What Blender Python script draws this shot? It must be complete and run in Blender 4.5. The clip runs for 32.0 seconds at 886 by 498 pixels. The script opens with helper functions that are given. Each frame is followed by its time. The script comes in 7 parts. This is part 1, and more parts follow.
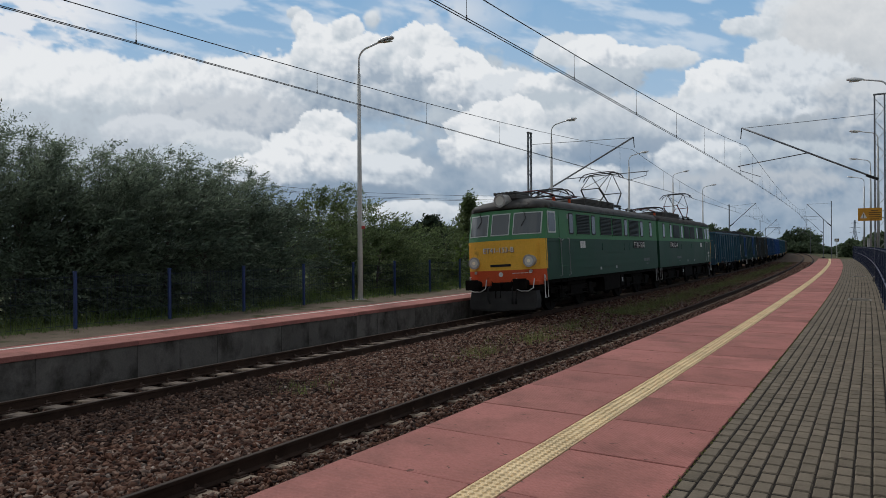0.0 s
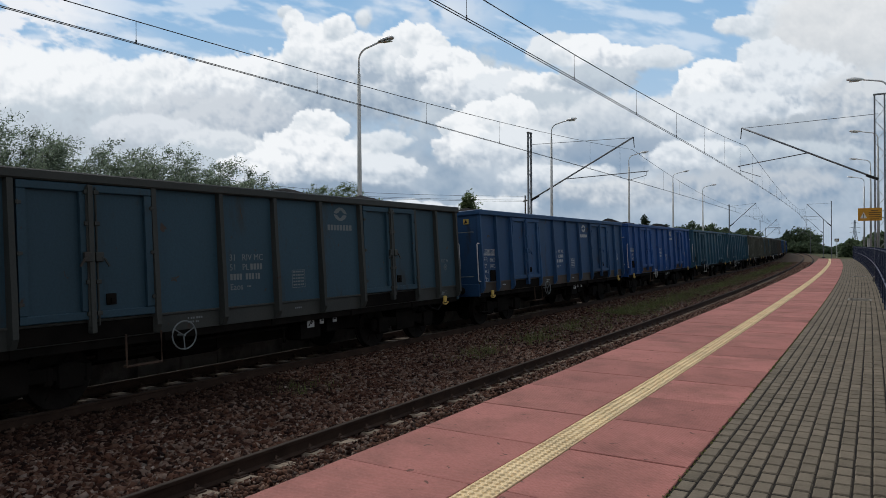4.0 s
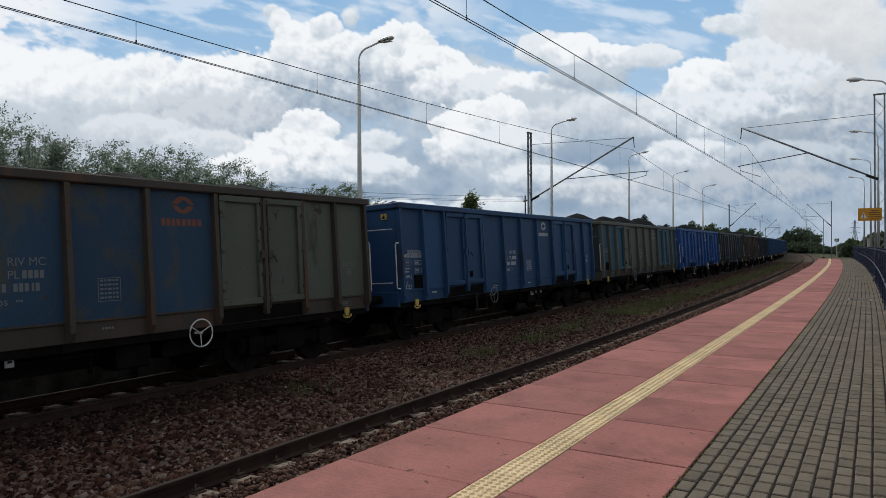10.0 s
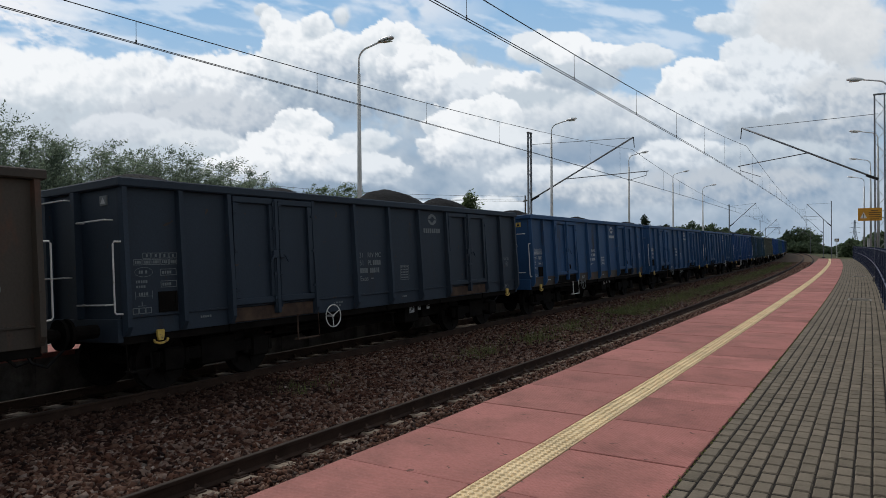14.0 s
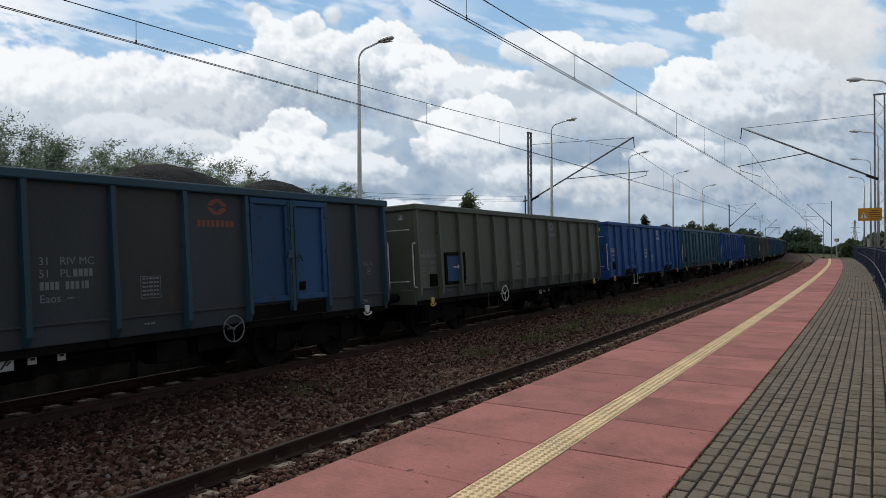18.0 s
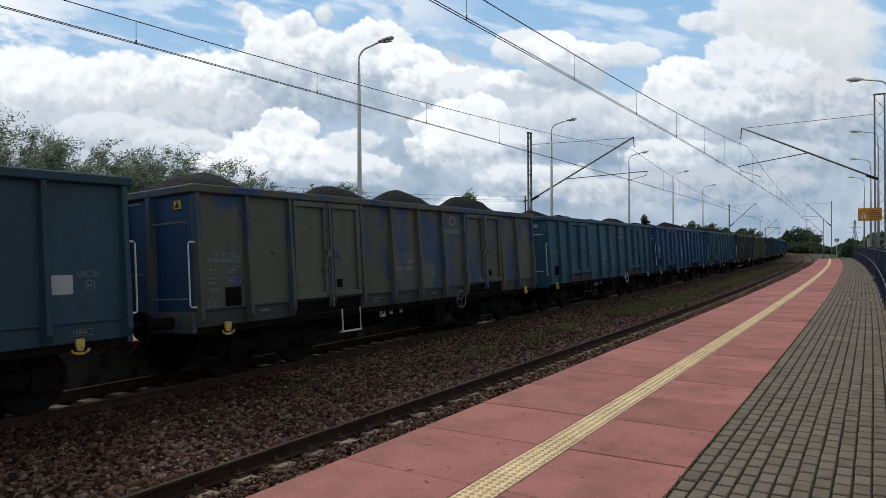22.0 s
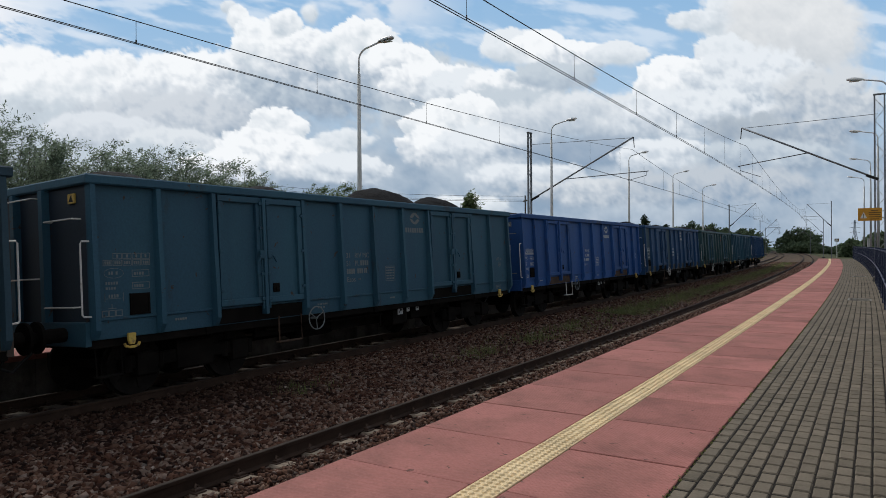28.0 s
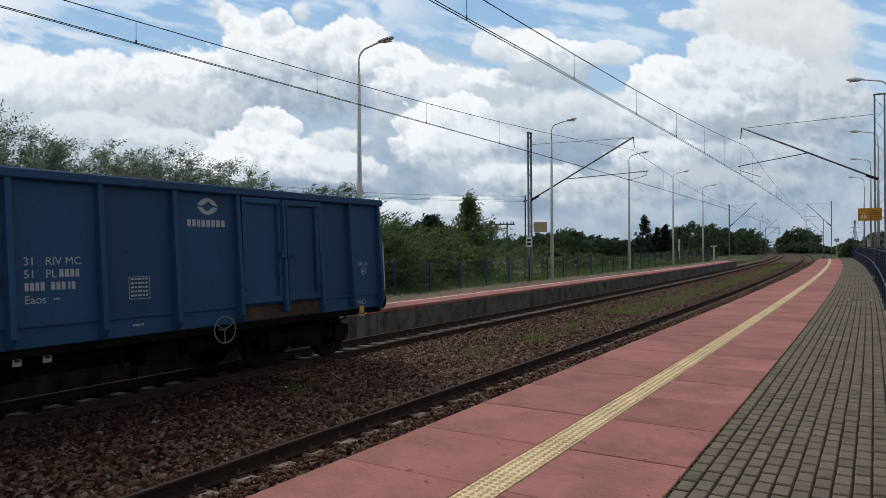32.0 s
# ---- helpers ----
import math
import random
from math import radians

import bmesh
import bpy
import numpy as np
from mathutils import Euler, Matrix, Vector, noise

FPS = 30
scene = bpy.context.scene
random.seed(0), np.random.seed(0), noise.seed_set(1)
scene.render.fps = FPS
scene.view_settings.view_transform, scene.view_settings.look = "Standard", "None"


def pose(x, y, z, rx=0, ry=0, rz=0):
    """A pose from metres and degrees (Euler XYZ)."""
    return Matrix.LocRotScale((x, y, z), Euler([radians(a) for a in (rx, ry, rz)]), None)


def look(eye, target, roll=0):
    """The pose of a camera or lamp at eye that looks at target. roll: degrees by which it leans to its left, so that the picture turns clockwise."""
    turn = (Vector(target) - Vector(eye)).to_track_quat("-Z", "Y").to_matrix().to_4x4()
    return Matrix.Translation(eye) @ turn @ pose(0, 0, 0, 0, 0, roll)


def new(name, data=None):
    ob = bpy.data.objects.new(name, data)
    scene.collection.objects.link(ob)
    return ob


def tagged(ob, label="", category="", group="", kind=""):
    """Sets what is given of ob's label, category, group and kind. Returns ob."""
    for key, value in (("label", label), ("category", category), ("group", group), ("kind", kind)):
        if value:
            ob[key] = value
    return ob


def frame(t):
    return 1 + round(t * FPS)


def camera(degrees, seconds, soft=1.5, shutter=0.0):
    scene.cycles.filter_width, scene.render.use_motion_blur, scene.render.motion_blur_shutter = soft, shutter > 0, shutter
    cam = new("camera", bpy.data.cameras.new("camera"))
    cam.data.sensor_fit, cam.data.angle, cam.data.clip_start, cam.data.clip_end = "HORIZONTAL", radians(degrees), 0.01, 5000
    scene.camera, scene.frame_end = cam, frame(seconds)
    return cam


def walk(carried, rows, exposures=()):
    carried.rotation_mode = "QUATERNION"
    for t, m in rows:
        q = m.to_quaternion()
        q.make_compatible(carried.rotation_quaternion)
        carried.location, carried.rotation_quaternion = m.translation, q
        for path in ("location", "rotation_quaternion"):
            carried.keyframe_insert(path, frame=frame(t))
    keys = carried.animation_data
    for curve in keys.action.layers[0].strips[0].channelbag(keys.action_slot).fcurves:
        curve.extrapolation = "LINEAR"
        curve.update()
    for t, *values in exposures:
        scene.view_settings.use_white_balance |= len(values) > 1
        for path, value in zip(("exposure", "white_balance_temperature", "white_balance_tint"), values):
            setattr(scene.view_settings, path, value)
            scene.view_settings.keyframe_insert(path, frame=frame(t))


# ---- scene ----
cam = camera(65.58, 32.0, soft=0.5, shutter=0.0)
EYE = (0.0, 0.0, 2.255)
walk(cam, [(0.0, look(EYE, (0.0, 100.0, 2.133), -0.36)), (32.0, look(EYE, (0.0, 100.0, 2.133), -0.36))],
     exposures=[(0.0, -0.17), (0.9, -0.14), (2.2, 0.0), (16.5, 0.02), (20.0, 0.10), (25.5, 0.12), (28.0, 0.04), (32.0, 0.04)])

# ---- the plan: everything lies along one gently curving railway line ----
HEAD0, CANT, SPACE = radians(32.385), 0.050, 5.298   # heading at the start, lean of the canted tracks, distance of the tracks
S_LO, S_HI, S_STEP = -700.0, 1100.0, 0.25


def heading_of(s):
    q = np.clip(s, -30.0, 190.0) / 100.0
    th = HEAD0 - 0.06409 * q + 0.0093625 * q ** 2 - 0.0025638 * q ** 3
    return th - 0.058 * (s - np.clip(s, -30.0, 190.0)) / 100.0


LINE_S = np.arange(S_LO, S_HI + S_STEP, S_STEP)
LINE_TH = heading_of(LINE_S)
LINE_X, LINE_Y = np.cumsum(np.sin(LINE_TH)) * S_STEP, np.cumsum(np.cos(LINE_TH)) * S_STEP
LINE_X += -5.1783 * math.cos(HEAD0) - np.interp(0.0, LINE_S, LINE_X)
LINE_Y += 5.1783 * math.sin(HEAD0) - np.interp(0.0, LINE_S, LINE_Y)


def at(s, off, z=0.0):
    """The place at s metres along the line, off metres to its right."""
    th = float(heading_of(np.float64(s)))
    return Vector((float(np.interp(s, LINE_S, LINE_X)) + off * math.cos(th),
                   float(np.interp(s, LINE_S, LINE_Y)) - off * math.sin(th), z))


def stand(s, off, z=0.0, turn=0.0):
    """A pose whose y axis runs along the line and x axis to its right."""
    p = at(s, off, z)
    return pose(p.x, p.y, p.z, 0, 0, turn - math.degrees(float(heading_of(np.float64(s)))))


# ---- light ----
SUN_EL, SUN_AZ = 44.0, -28.0          # degrees; azimuth to the right of the view
world = bpy.data.worlds.new("sky")
scene.world = world
world.use_nodes = True
wn, wl = world.node_tree.nodes, world.node_tree.links
wn.clear()
w_out, w_bg = wn.new("ShaderNodeOutputWorld"), wn.new("ShaderNodeBackground")
w_sky = wn.new("ShaderNodeTexSky")
w_sky.sky_type, w_sky.sun_disc = "NISHITA", False
w_sky.sun_elevation, w_sky.sun_rotation = radians(SUN_EL), radians(SUN_AZ)
w_co, w_noise, w_ramp, w_mix = (wn.new("ShaderNodeTexCoord"), wn.new("ShaderNodeTexNoise"),
                                wn.new("ShaderNodeValToRGB"), wn.new("ShaderNodeMix"))
w_mix.data_type = "RGBA"
w_noise.inputs["Scale"].default_value, w_noise.inputs["Detail"].default_value = 2.6, 7.0
w_ramp.color_ramp.elements[0].position, w_ramp.color_ramp.elements[1].position = 0.34, 0.56
w_mix.inputs["B"].default_value = (6.2, 6.5, 6.9, 1.0)
wl.new(w_co.outputs["Generated"], w_noise.inputs["Vector"])
wl.new(w_noise.outputs["Fac"], w_ramp.inputs["Fac"])
wl.new(w_ramp.outputs["Color"], w_mix.inputs["Factor"])
wl.new(w_sky.outputs["Color"], w_mix.inputs["A"])
wl.new(w_mix.outputs["Result"], w_bg.inputs["Color"])
w_bg.inputs["Strength"].default_value = 0.073
wl.new(w_bg.outputs["Background"], w_out.inputs["Surface"])

sun = new("sun", bpy.data.lights.new("sun", "SUN"))
sun.data.energy, sun.data.angle, sun.data.color = 1.75, radians(16), (1.0, 0.96, 0.9)
az, el = radians(SUN_AZ), radians(SUN_EL)
sun.matrix_world = look((math.sin(az) * math.cos(el) * 60, math.cos(az) * math.cos(el) * 60, math.sin(el) * 60), (0, 0, 0))


# ---- materials ----
def srgb(r, g, b):
    return tuple((c / 255 / 12.92) if c / 255 <= 0.04045 else ((c / 255 + 0.055) / 1.055) ** 2.4 for c in (r, g, b)) + (1.0,)


def mat(name, a, b, rough=0.7, metal=0.0, scale=2.0, fine=45.0, bump=0.25, stain=None, stain_at=0.6, stain_scale=1.5,
        stretch=(1, 1, 1), rand=0.0, depth=0.01, spec=0.4, island=0.0, stain_w=0.08, fleck=None, fleck_at=0.66, fleck_scale=9.0):
    """A surface of two mixed colours with fine grain, relief and, where given, stains."""
    m = bpy.data.materials.new(name)
    m.use_nodes = True
    n, l = m.node_tree.nodes, m.node_tree.links
    p = n["Principled BSDF"]
    co, mp = n.new("ShaderNodeTexCoord"), n.new("ShaderNodeMapping")
    mp.inputs["Scale"].default_value = stretch
    vec = co.outputs["Object"]
    if rand:                                   # alike pieces take their pattern from different places
        o1, o2, o3 = n.new("ShaderNodeObjectInfo"), n.new("ShaderNodeMath"), n.new("ShaderNodeVectorMath")
        o2.operation, o2.inputs[1].default_value = "MULTIPLY", 61.7
        l.new(o1.outputs["Random"], o2.inputs[0])
        l.new(vec, o3.inputs[0])
        l.new(o2.outputs[0], o3.inputs[1])
        vec = o3.outputs[0]
    l.new(vec, mp.inputs["Vector"])
    big, small = n.new("ShaderNodeTexNoise"), n.new("ShaderNodeTexNoise")
    big.inputs["Scale"].default_value, big.inputs["Detail"].default_value = scale, 5.0
    small.inputs["Scale"].default_value, small.inputs["Detail"].default_value = fine, 3.0
    l.new(mp.outputs["Vector"], big.inputs["Vector"])
    l.new(vec, small.inputs["Vector"])
    ramp = n.new("ShaderNodeValToRGB")
    ramp.color_ramp.elements[0].position, ramp.color_ramp.elements[1].position = 0.32, 0.68
    ramp.color_ramp.elements[0].color, ramp.color_ramp.elements[1].color = (*a[:3], 1), (*b[:3], 1)
    l.new(big.outputs["Fac"], ramp.inputs["Fac"])
    col = ramp.outputs["Color"]
    if stain:
        sn, sr, mx = n.new("ShaderNodeTexNoise"), n.new("ShaderNodeValToRGB"), n.new("ShaderNodeMix")
        mx.data_type = "RGBA"
        sn.inputs["Scale"].default_value, sn.inputs["Detail"].default_value = stain_scale, 8.0
        sn.inputs["Roughness"].default_value = 0.65
        l.new(mp.outputs["Vector"], sn.inputs["Vector"])
        sr.color_ramp.elements[0].position, sr.color_ramp.elements[1].position = stain_at, min(1.0, stain_at + stain_w)
        l.new(sn.outputs["Fac"], sr.inputs["Fac"])
        l.new(sr.outputs["Color"], mx.inputs["Factor"])
        l.new(col, mx.inputs["A"])
        mx.inputs["B"].default_value = (*stain[:3], 1)
        col = mx.outputs["Result"]
    if fleck:
        fn, fr, fx = n.new("ShaderNodeTexNoise"), n.new("ShaderNodeValToRGB"), n.new("ShaderNodeMix")
        fx.data_type = "RGBA"
        fn.inputs["Scale"].default_value, fn.inputs["Detail"].default_value, fn.inputs["Distortion"].default_value = fleck_scale, 6.0, 0.8
        l.new(vec, fn.inputs["Vector"])
        fr.color_ramp.elements[0].position, fr.color_ramp.elements[1].position = fleck_at, fleck_at + 0.03
        l.new(fn.outputs["Fac"], fr.inputs["Fac"])
        l.new(fr.outputs["Color"], fx.inputs["Factor"])
        l.new(col, fx.inputs["A"])
        fx.inputs["B"].default_value = (*fleck[:3], 1)
        col = fx.outputs["Result"]
    hsv = n.new("ShaderNodeHueSaturation")
    mr = n.new("ShaderNodeMapRange")
    mr.inputs["To Min"].default_value, mr.inputs["To Max"].default_value = 0.78, 1.22
    l.new(small.outputs["Fac"], mr.inputs["Value"])
    val = mr.outputs["Result"]
    for amount, node, socket in ((rand, "ShaderNodeObjectInfo", "Random"), (island, "ShaderNodeNewGeometry", "Random Per Island")):
        if amount:
            oi, m2, mu = n.new(node), n.new("ShaderNodeMapRange"), n.new("ShaderNodeMath")
            m2.inputs["To Min"].default_value, m2.inputs["To Max"].default_value = 1 - amount, 1 + amount
            mu.operation = "MULTIPLY"
            l.new(oi.outputs[socket], m2.inputs["Value"])
            l.new(m2.outputs["Result"], mu.inputs[0])
            l.new(val, mu.inputs[1])
            val = mu.outputs[0]
    l.new(val, hsv.inputs["Value"])
    l.new(col, hsv.inputs["Color"])
    l.new(hsv.outputs["Color"], p.inputs["Base Color"])
    rr = n.new("ShaderNodeMapRange")
    rr.inputs["To Min"].default_value, rr.inputs["To Max"].default_value = max(0.02, rough - 0.12), min(1.0, rough + 0.12)
    l.new(big.outputs["Fac"], rr.inputs["Value"])
    l.new(rr.outputs["Result"], p.inputs["Roughness"])
    p.inputs["Metallic"].default_value = metal
    p.inputs["Specular IOR Level"].default_value = spec
    if bump:
        bp = n.new("ShaderNodeBump")
        bp.inputs["Strength"].default_value, bp.inputs["Distance"].default_value = bump, depth
        l.new(small.outputs["Fac"], bp.inputs["Height"])
        l.new(bp.outputs["Normal"], p.inputs["Normal"])
    return m


def plain(name, c, rough=0.5, metal=0.0, emit=0.0):
    m = bpy.data.materials.new(name)
    m.use_nodes = True
    p = m.node_tree.nodes["Principled BSDF"]
    p.inputs["Base Color"].default_value, p.inputs["Roughness"].default_value, p.inputs["Metallic"].default_value = (*c[:3], 1), rough, metal
    if emit:
        p.inputs["Emission Color"].default_value, p.inputs["Emission Strength"].default_value = (*c[:3], 1), emit
    return m


M_EARTH = mat("earth_and_grass", (0.055, 0.085, 0.028), (0.105, 0.115, 0.05), 0.95, scale=0.15, fine=6, bump=0.6, depth=0.05, spec=0.1)
M_BALLAST = mat("ballast_bed", (0.018, 0.009, 0.007), (0.045, 0.024, 0.018), 0.95, scale=0.6, fine=28, bump=1.0, depth=0.03, spec=0.1)


def stone_mat(name, tones):
    """Crushed stones, each of one tone, with a rough broken surface."""
    m = mat(name, (0.5, 0.5, 0.5), (0.9, 0.9, 0.9), 0.92, scale=14.0, fine=90, bump=0.5, spec=0.15)
    n, l = m.node_tree.nodes, m.node_tree.links
    p = n["Principled BSDF"]
    geo, ramp, mul = n.new("ShaderNodeNewGeometry"), n.new("ShaderNodeValToRGB"), n.new("ShaderNodeMix")
    mul.data_type, mul.blend_type = "RGBA", "MULTIPLY"
    mul.inputs["Factor"].default_value = 1.0
    while len(ramp.color_ramp.elements) < len(tones):
        ramp.color_ramp.elements.new(0.5)
    for i, c in enumerate(tones):
        ramp.color_ramp.elements[i].position, ramp.color_ramp.elements[i].color = i / (len(tones) - 1), (*c, 1)
    l.new(geo.outputs["Random Per Island"], ramp.inputs["Fac"])
    l.new(p.inputs["Base Color"].links[0].from_socket, mul.inputs["A"])
    l.new(ramp.outputs["Color"], mul.inputs["B"])
    l.new(mul.outputs["Result"], p.inputs["Base Color"])
    return m


M_STONE = stone_mat("ballast_stone", ((0.016, 0.0066, 0.0045), (0.060, 0.0245, 0.0155), (0.135, 0.060, 0.037), (0.215, 0.124, 0.087), (0.325, 0.248, 0.205)))
M_BEDFAR = mat("ballast_bed_far", (0.080, 0.052, 0.034), (0.165, 0.118, 0.080), 0.95, scale=0.5, fine=14, bump=1.0, depth=0.04, spec=0.1, stain=(0.07, 0.09, 0.03), stain_at=0.62, stain_scale=0.6)
M_STONEP = mat("pale_ballast_stone", (0.10, 0.076, 0.062), (0.30, 0.25, 0.215), 0.9, scale=7.0, fine=60, bump=0.4, island=0.6, spec=0.15)
M_STONED = stone_mat("dusty_ballast_stone", ((0.012, 0.005, 0.0035), (0.040, 0.018, 0.012), (0.080, 0.041, 0.027), (0.15, 0.096, 0.072)))
M_RAIL = mat("rail_steel", (0.034, 0.020, 0.014), (0.066, 0.040, 0.028), 0.8, metal=0.1, scale=3, fine=60, bump=0.3, spec=0.2)
M_RAILTOP = mat("rail_head_polished", (0.045, 0.033, 0.027), (0.075, 0.058, 0.048), 0.85, metal=0.0, scale=5, fine=80, bump=0.05, spec=0.12)
M_SLEEPER = mat("sleeper_concrete", (0.095, 0.070, 0.050), (0.175, 0.135, 0.100), 0.9, scale=3, fine=50, bump=0.4, rand=0.25, stain=(0.06, 0.04, 0.03), stain_at=0.48, stain_scale=4)
M_SLEEPERN = mat("pale_sleeper_concrete", (0.17, 0.130, 0.092), (0.27, 0.215, 0.160), 0.9, scale=3, fine=50, bump=0.4, rand=0.25, stain=(0.07, 0.046, 0.032), stain_at=0.55, stain_scale=4)
M_CLIP = mat("rusty_fastening", (0.05, 0.03, 0.022), (0.10, 0.06, 0.04), 0.8, metal=0.3, scale=9, fine=90)
M_SLAB = mat("red_platform_slab", (0.365, 0.145, 0.122), (0.43, 0.178, 0.154), 0.88, scale=1.1, fine=38, bump=0.6, rand=0.14, stain=(0.270, 0.118, 0.098), stain_at=0.45, stain_scale=1.3, stain_w=0.22, fleck=(0.15, 0.075, 0.06), fleck_at=0.675, fleck_scale=11.0, depth=0.006, spec=0.2)
sn_, sl_ = M_SLAB.node_tree.nodes, M_SLAB.node_tree.links      # studded tread of the slabs
tread, turn_, co_, bp_ = sn_.new("ShaderNodeTexVoronoi"), sn_.new("ShaderNodeMapping"), sn_.new("ShaderNodeTexCoord"), sn_.new("ShaderNodeBump")
tread.inputs["Scale"].default_value, tread.inputs["Randomness"].default_value = 34.0, 0.0
turn_.inputs["Rotation"].default_value = (0, 0, radians(45))
bp_.inputs["Strength"].default_value, bp_.inputs["Distance"].default_value, bp_.invert = 0.9, 0.005, True
sl_.new(co_.outputs["Object"], turn_.inputs["Vector"])
sl_.new(turn_.outputs["Vector"], tread.inputs["Vector"])
sl_.new(tread.outputs["Distance"], bp_.inputs["Height"])
sl_.new(sn_["Principled BSDF"].inputs["Normal"].links[0].from_socket, bp_.inputs["Normal"])
sl_.new(bp_.outputs["Normal"], sn_["Principled BSDF"].inputs["Normal"])
M_JOINT = mat("joint_dirt", (0.014, 0.012, 0.010), (0.032, 0.027, 0.022), 0.95, scale=4, fine=60, spec=0.1)
M_YELLOW = mat("yellow_tactile_tile", (0.74, 0.56, 0.315), (0.83, 0.645, 0.385), 0.8, scale=2.2, fine=45, bump=0.3, stain=(0.52, 0.40, 0.22), stain_at=0.6, stain_scale=5, rand=0.08)
M_BLOCK = mat("grey_paving_block", (0.155, 0.130, 0.098), (0.225, 0.188, 0.142), 0.95, scale=1.3, fine=55, bump=0.6, rand=0.06, stain=(0.12, 0.103, 0.076), stain_at=0.5, stain_scale=2.5, stain_w=0.2, depth=0.006, spec=0.12)
M_BLOCKFAR = mat("grey_paving_far", (0.155, 0.130, 0.098), (0.225, 0.188, 0.142), 0.95, scale=1.3, fine=55, bump=0.6, island=0.06, stain=(0.12, 0.103, 0.076), stain_at=0.5, stain_scale=2.5, stain_w=0.2, depth=0.006, spec=0.12)
M_CONC = mat("platform_wall_concrete", (0.108, 0.101, 0.092), (0.165, 0.154, 0.140), 0.92, scale=1.6, fine=30, bump=0.5, rand=0.14, stain=(0.045, 0.041, 0.036), stain_at=0.46, stain_scale=1.7, stain_w=0.2, stretch=(1, 1, 0.8), spec=0.2)
M_SAND = mat("sandy_verge", (0.135, 0.105, 0.078), (0.20, 0.16, 0.12), 0.95, scale=1.2, fine=20, bump=0.6, stain=(0.06, 0.068, 0.026), stain_at=0.55, stain_scale=1.1, depth=0.02, spec=0.1)
M_VERGE = mat("weedy_bank", (0.060, 0.072, 0.028), (0.125, 0.120, 0.058), 0.95, scale=0.8, fine=14, bump=0.8, stain=(0.14, 0.105, 0.072), stain_at=0.56, stain_scale=0.9, depth=0.03, spec=0.1)
M_GRATE = mat("pale_cast_grate", (0.20, 0.185, 0.155), (0.29, 0.27, 0.235), 0.85, scale=4, fine=50, bump=0.3, spec=0.2)
M_WHITE = mat("white_line_paint", (0.62, 0.60, 0.56), (0.74, 0.72, 0.68), 0.7, scale=3, fine=40, stain=(0.40, 0.30, 0.27), stain_at=0.6, stain_scale=6)
M_GALV = mat("galvanised_steel", (0.36, 0.37, 0.37), (0.46, 0.47, 0.47), 0.5, metal=0.45, scale=3, fine=50, bump=0.08)
M_LAMP = mat("lamp_head_paint", (0.76, 0.77, 0.78), (0.84, 0.85, 0.86), 0.5, scale=3, fine=40, bump=0.05)
M_POLE = mat("lamp_pole_concrete", (0.58, 0.59, 0.57), (0.70, 0.70, 0.68), 0.75, scale=2, fine=40, bump=0.15, stretch=(1, 1, 0.3))
M_MAST = mat("mast_steel", (0.17, 0.18, 0.20), (0.27, 0.28, 0.30), 0.6, metal=0.4, scale=4, fine=50, bump=0.1, stain=(0.12, 0.08, 0.06), stain_at=0.62, stain_scale=3)
M_WIRE = plain("copper_wire_weathered", (0.06, 0.055, 0.05), 0.55, 0.6)
M_BLUE = mat("dark_blue_paint", (0.010, 0.017, 0.045), (0.018, 0.029, 0.070), 0.6, scale=3, fine=40, bump=0.08)
M_POST = mat("blue_post_paint", (0.016, 0.034, 0.115), (0.025, 0.050, 0.155), 0.55, scale=3, fine=40, bump=0.08)
M_BLACK = mat("black_rubber", (0.012, 0.012, 0.013), (0.03, 0.03, 0.03), 0.85, scale=4, fine=60)
M_COAL = mat("coal", (0.006, 0.0065, 0.0078), (0.015, 0.016, 0.0185), 0.9, scale=9, fine=19, bump=0.8, depth=0.05, spec=0.08)
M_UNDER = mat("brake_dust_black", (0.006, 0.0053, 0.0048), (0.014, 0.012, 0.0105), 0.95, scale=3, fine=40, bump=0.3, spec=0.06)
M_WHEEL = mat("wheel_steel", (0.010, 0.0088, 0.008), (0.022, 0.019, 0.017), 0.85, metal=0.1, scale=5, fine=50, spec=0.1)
M_PAINTW = mat("white_handrail_paint", (0.55, 0.54, 0.52), (0.68, 0.67, 0.65), 0.6, scale=6, fine=60, stain=(0.25, 0.18, 0.13), stain_at=0.62, stain_scale=9)
M_HOOK = mat("yellow_hook_paint", (0.50, 0.33, 0.06), (0.60, 0.42, 0.10), 0.6, scale=6, fine=60, stain=(0.2, 0.14, 0.08), stain_at=0.55, stain_scale=9)
M_MARK = plain("white_marking", (0.40, 0.41, 0.41), 0.8)
M_MARKDIM = plain("faded_marking", (0.16, 0.18, 0.185), 0.85)
M_MARKRED = plain("faded_orange_marking", (0.20, 0.075, 0.045), 0.85)


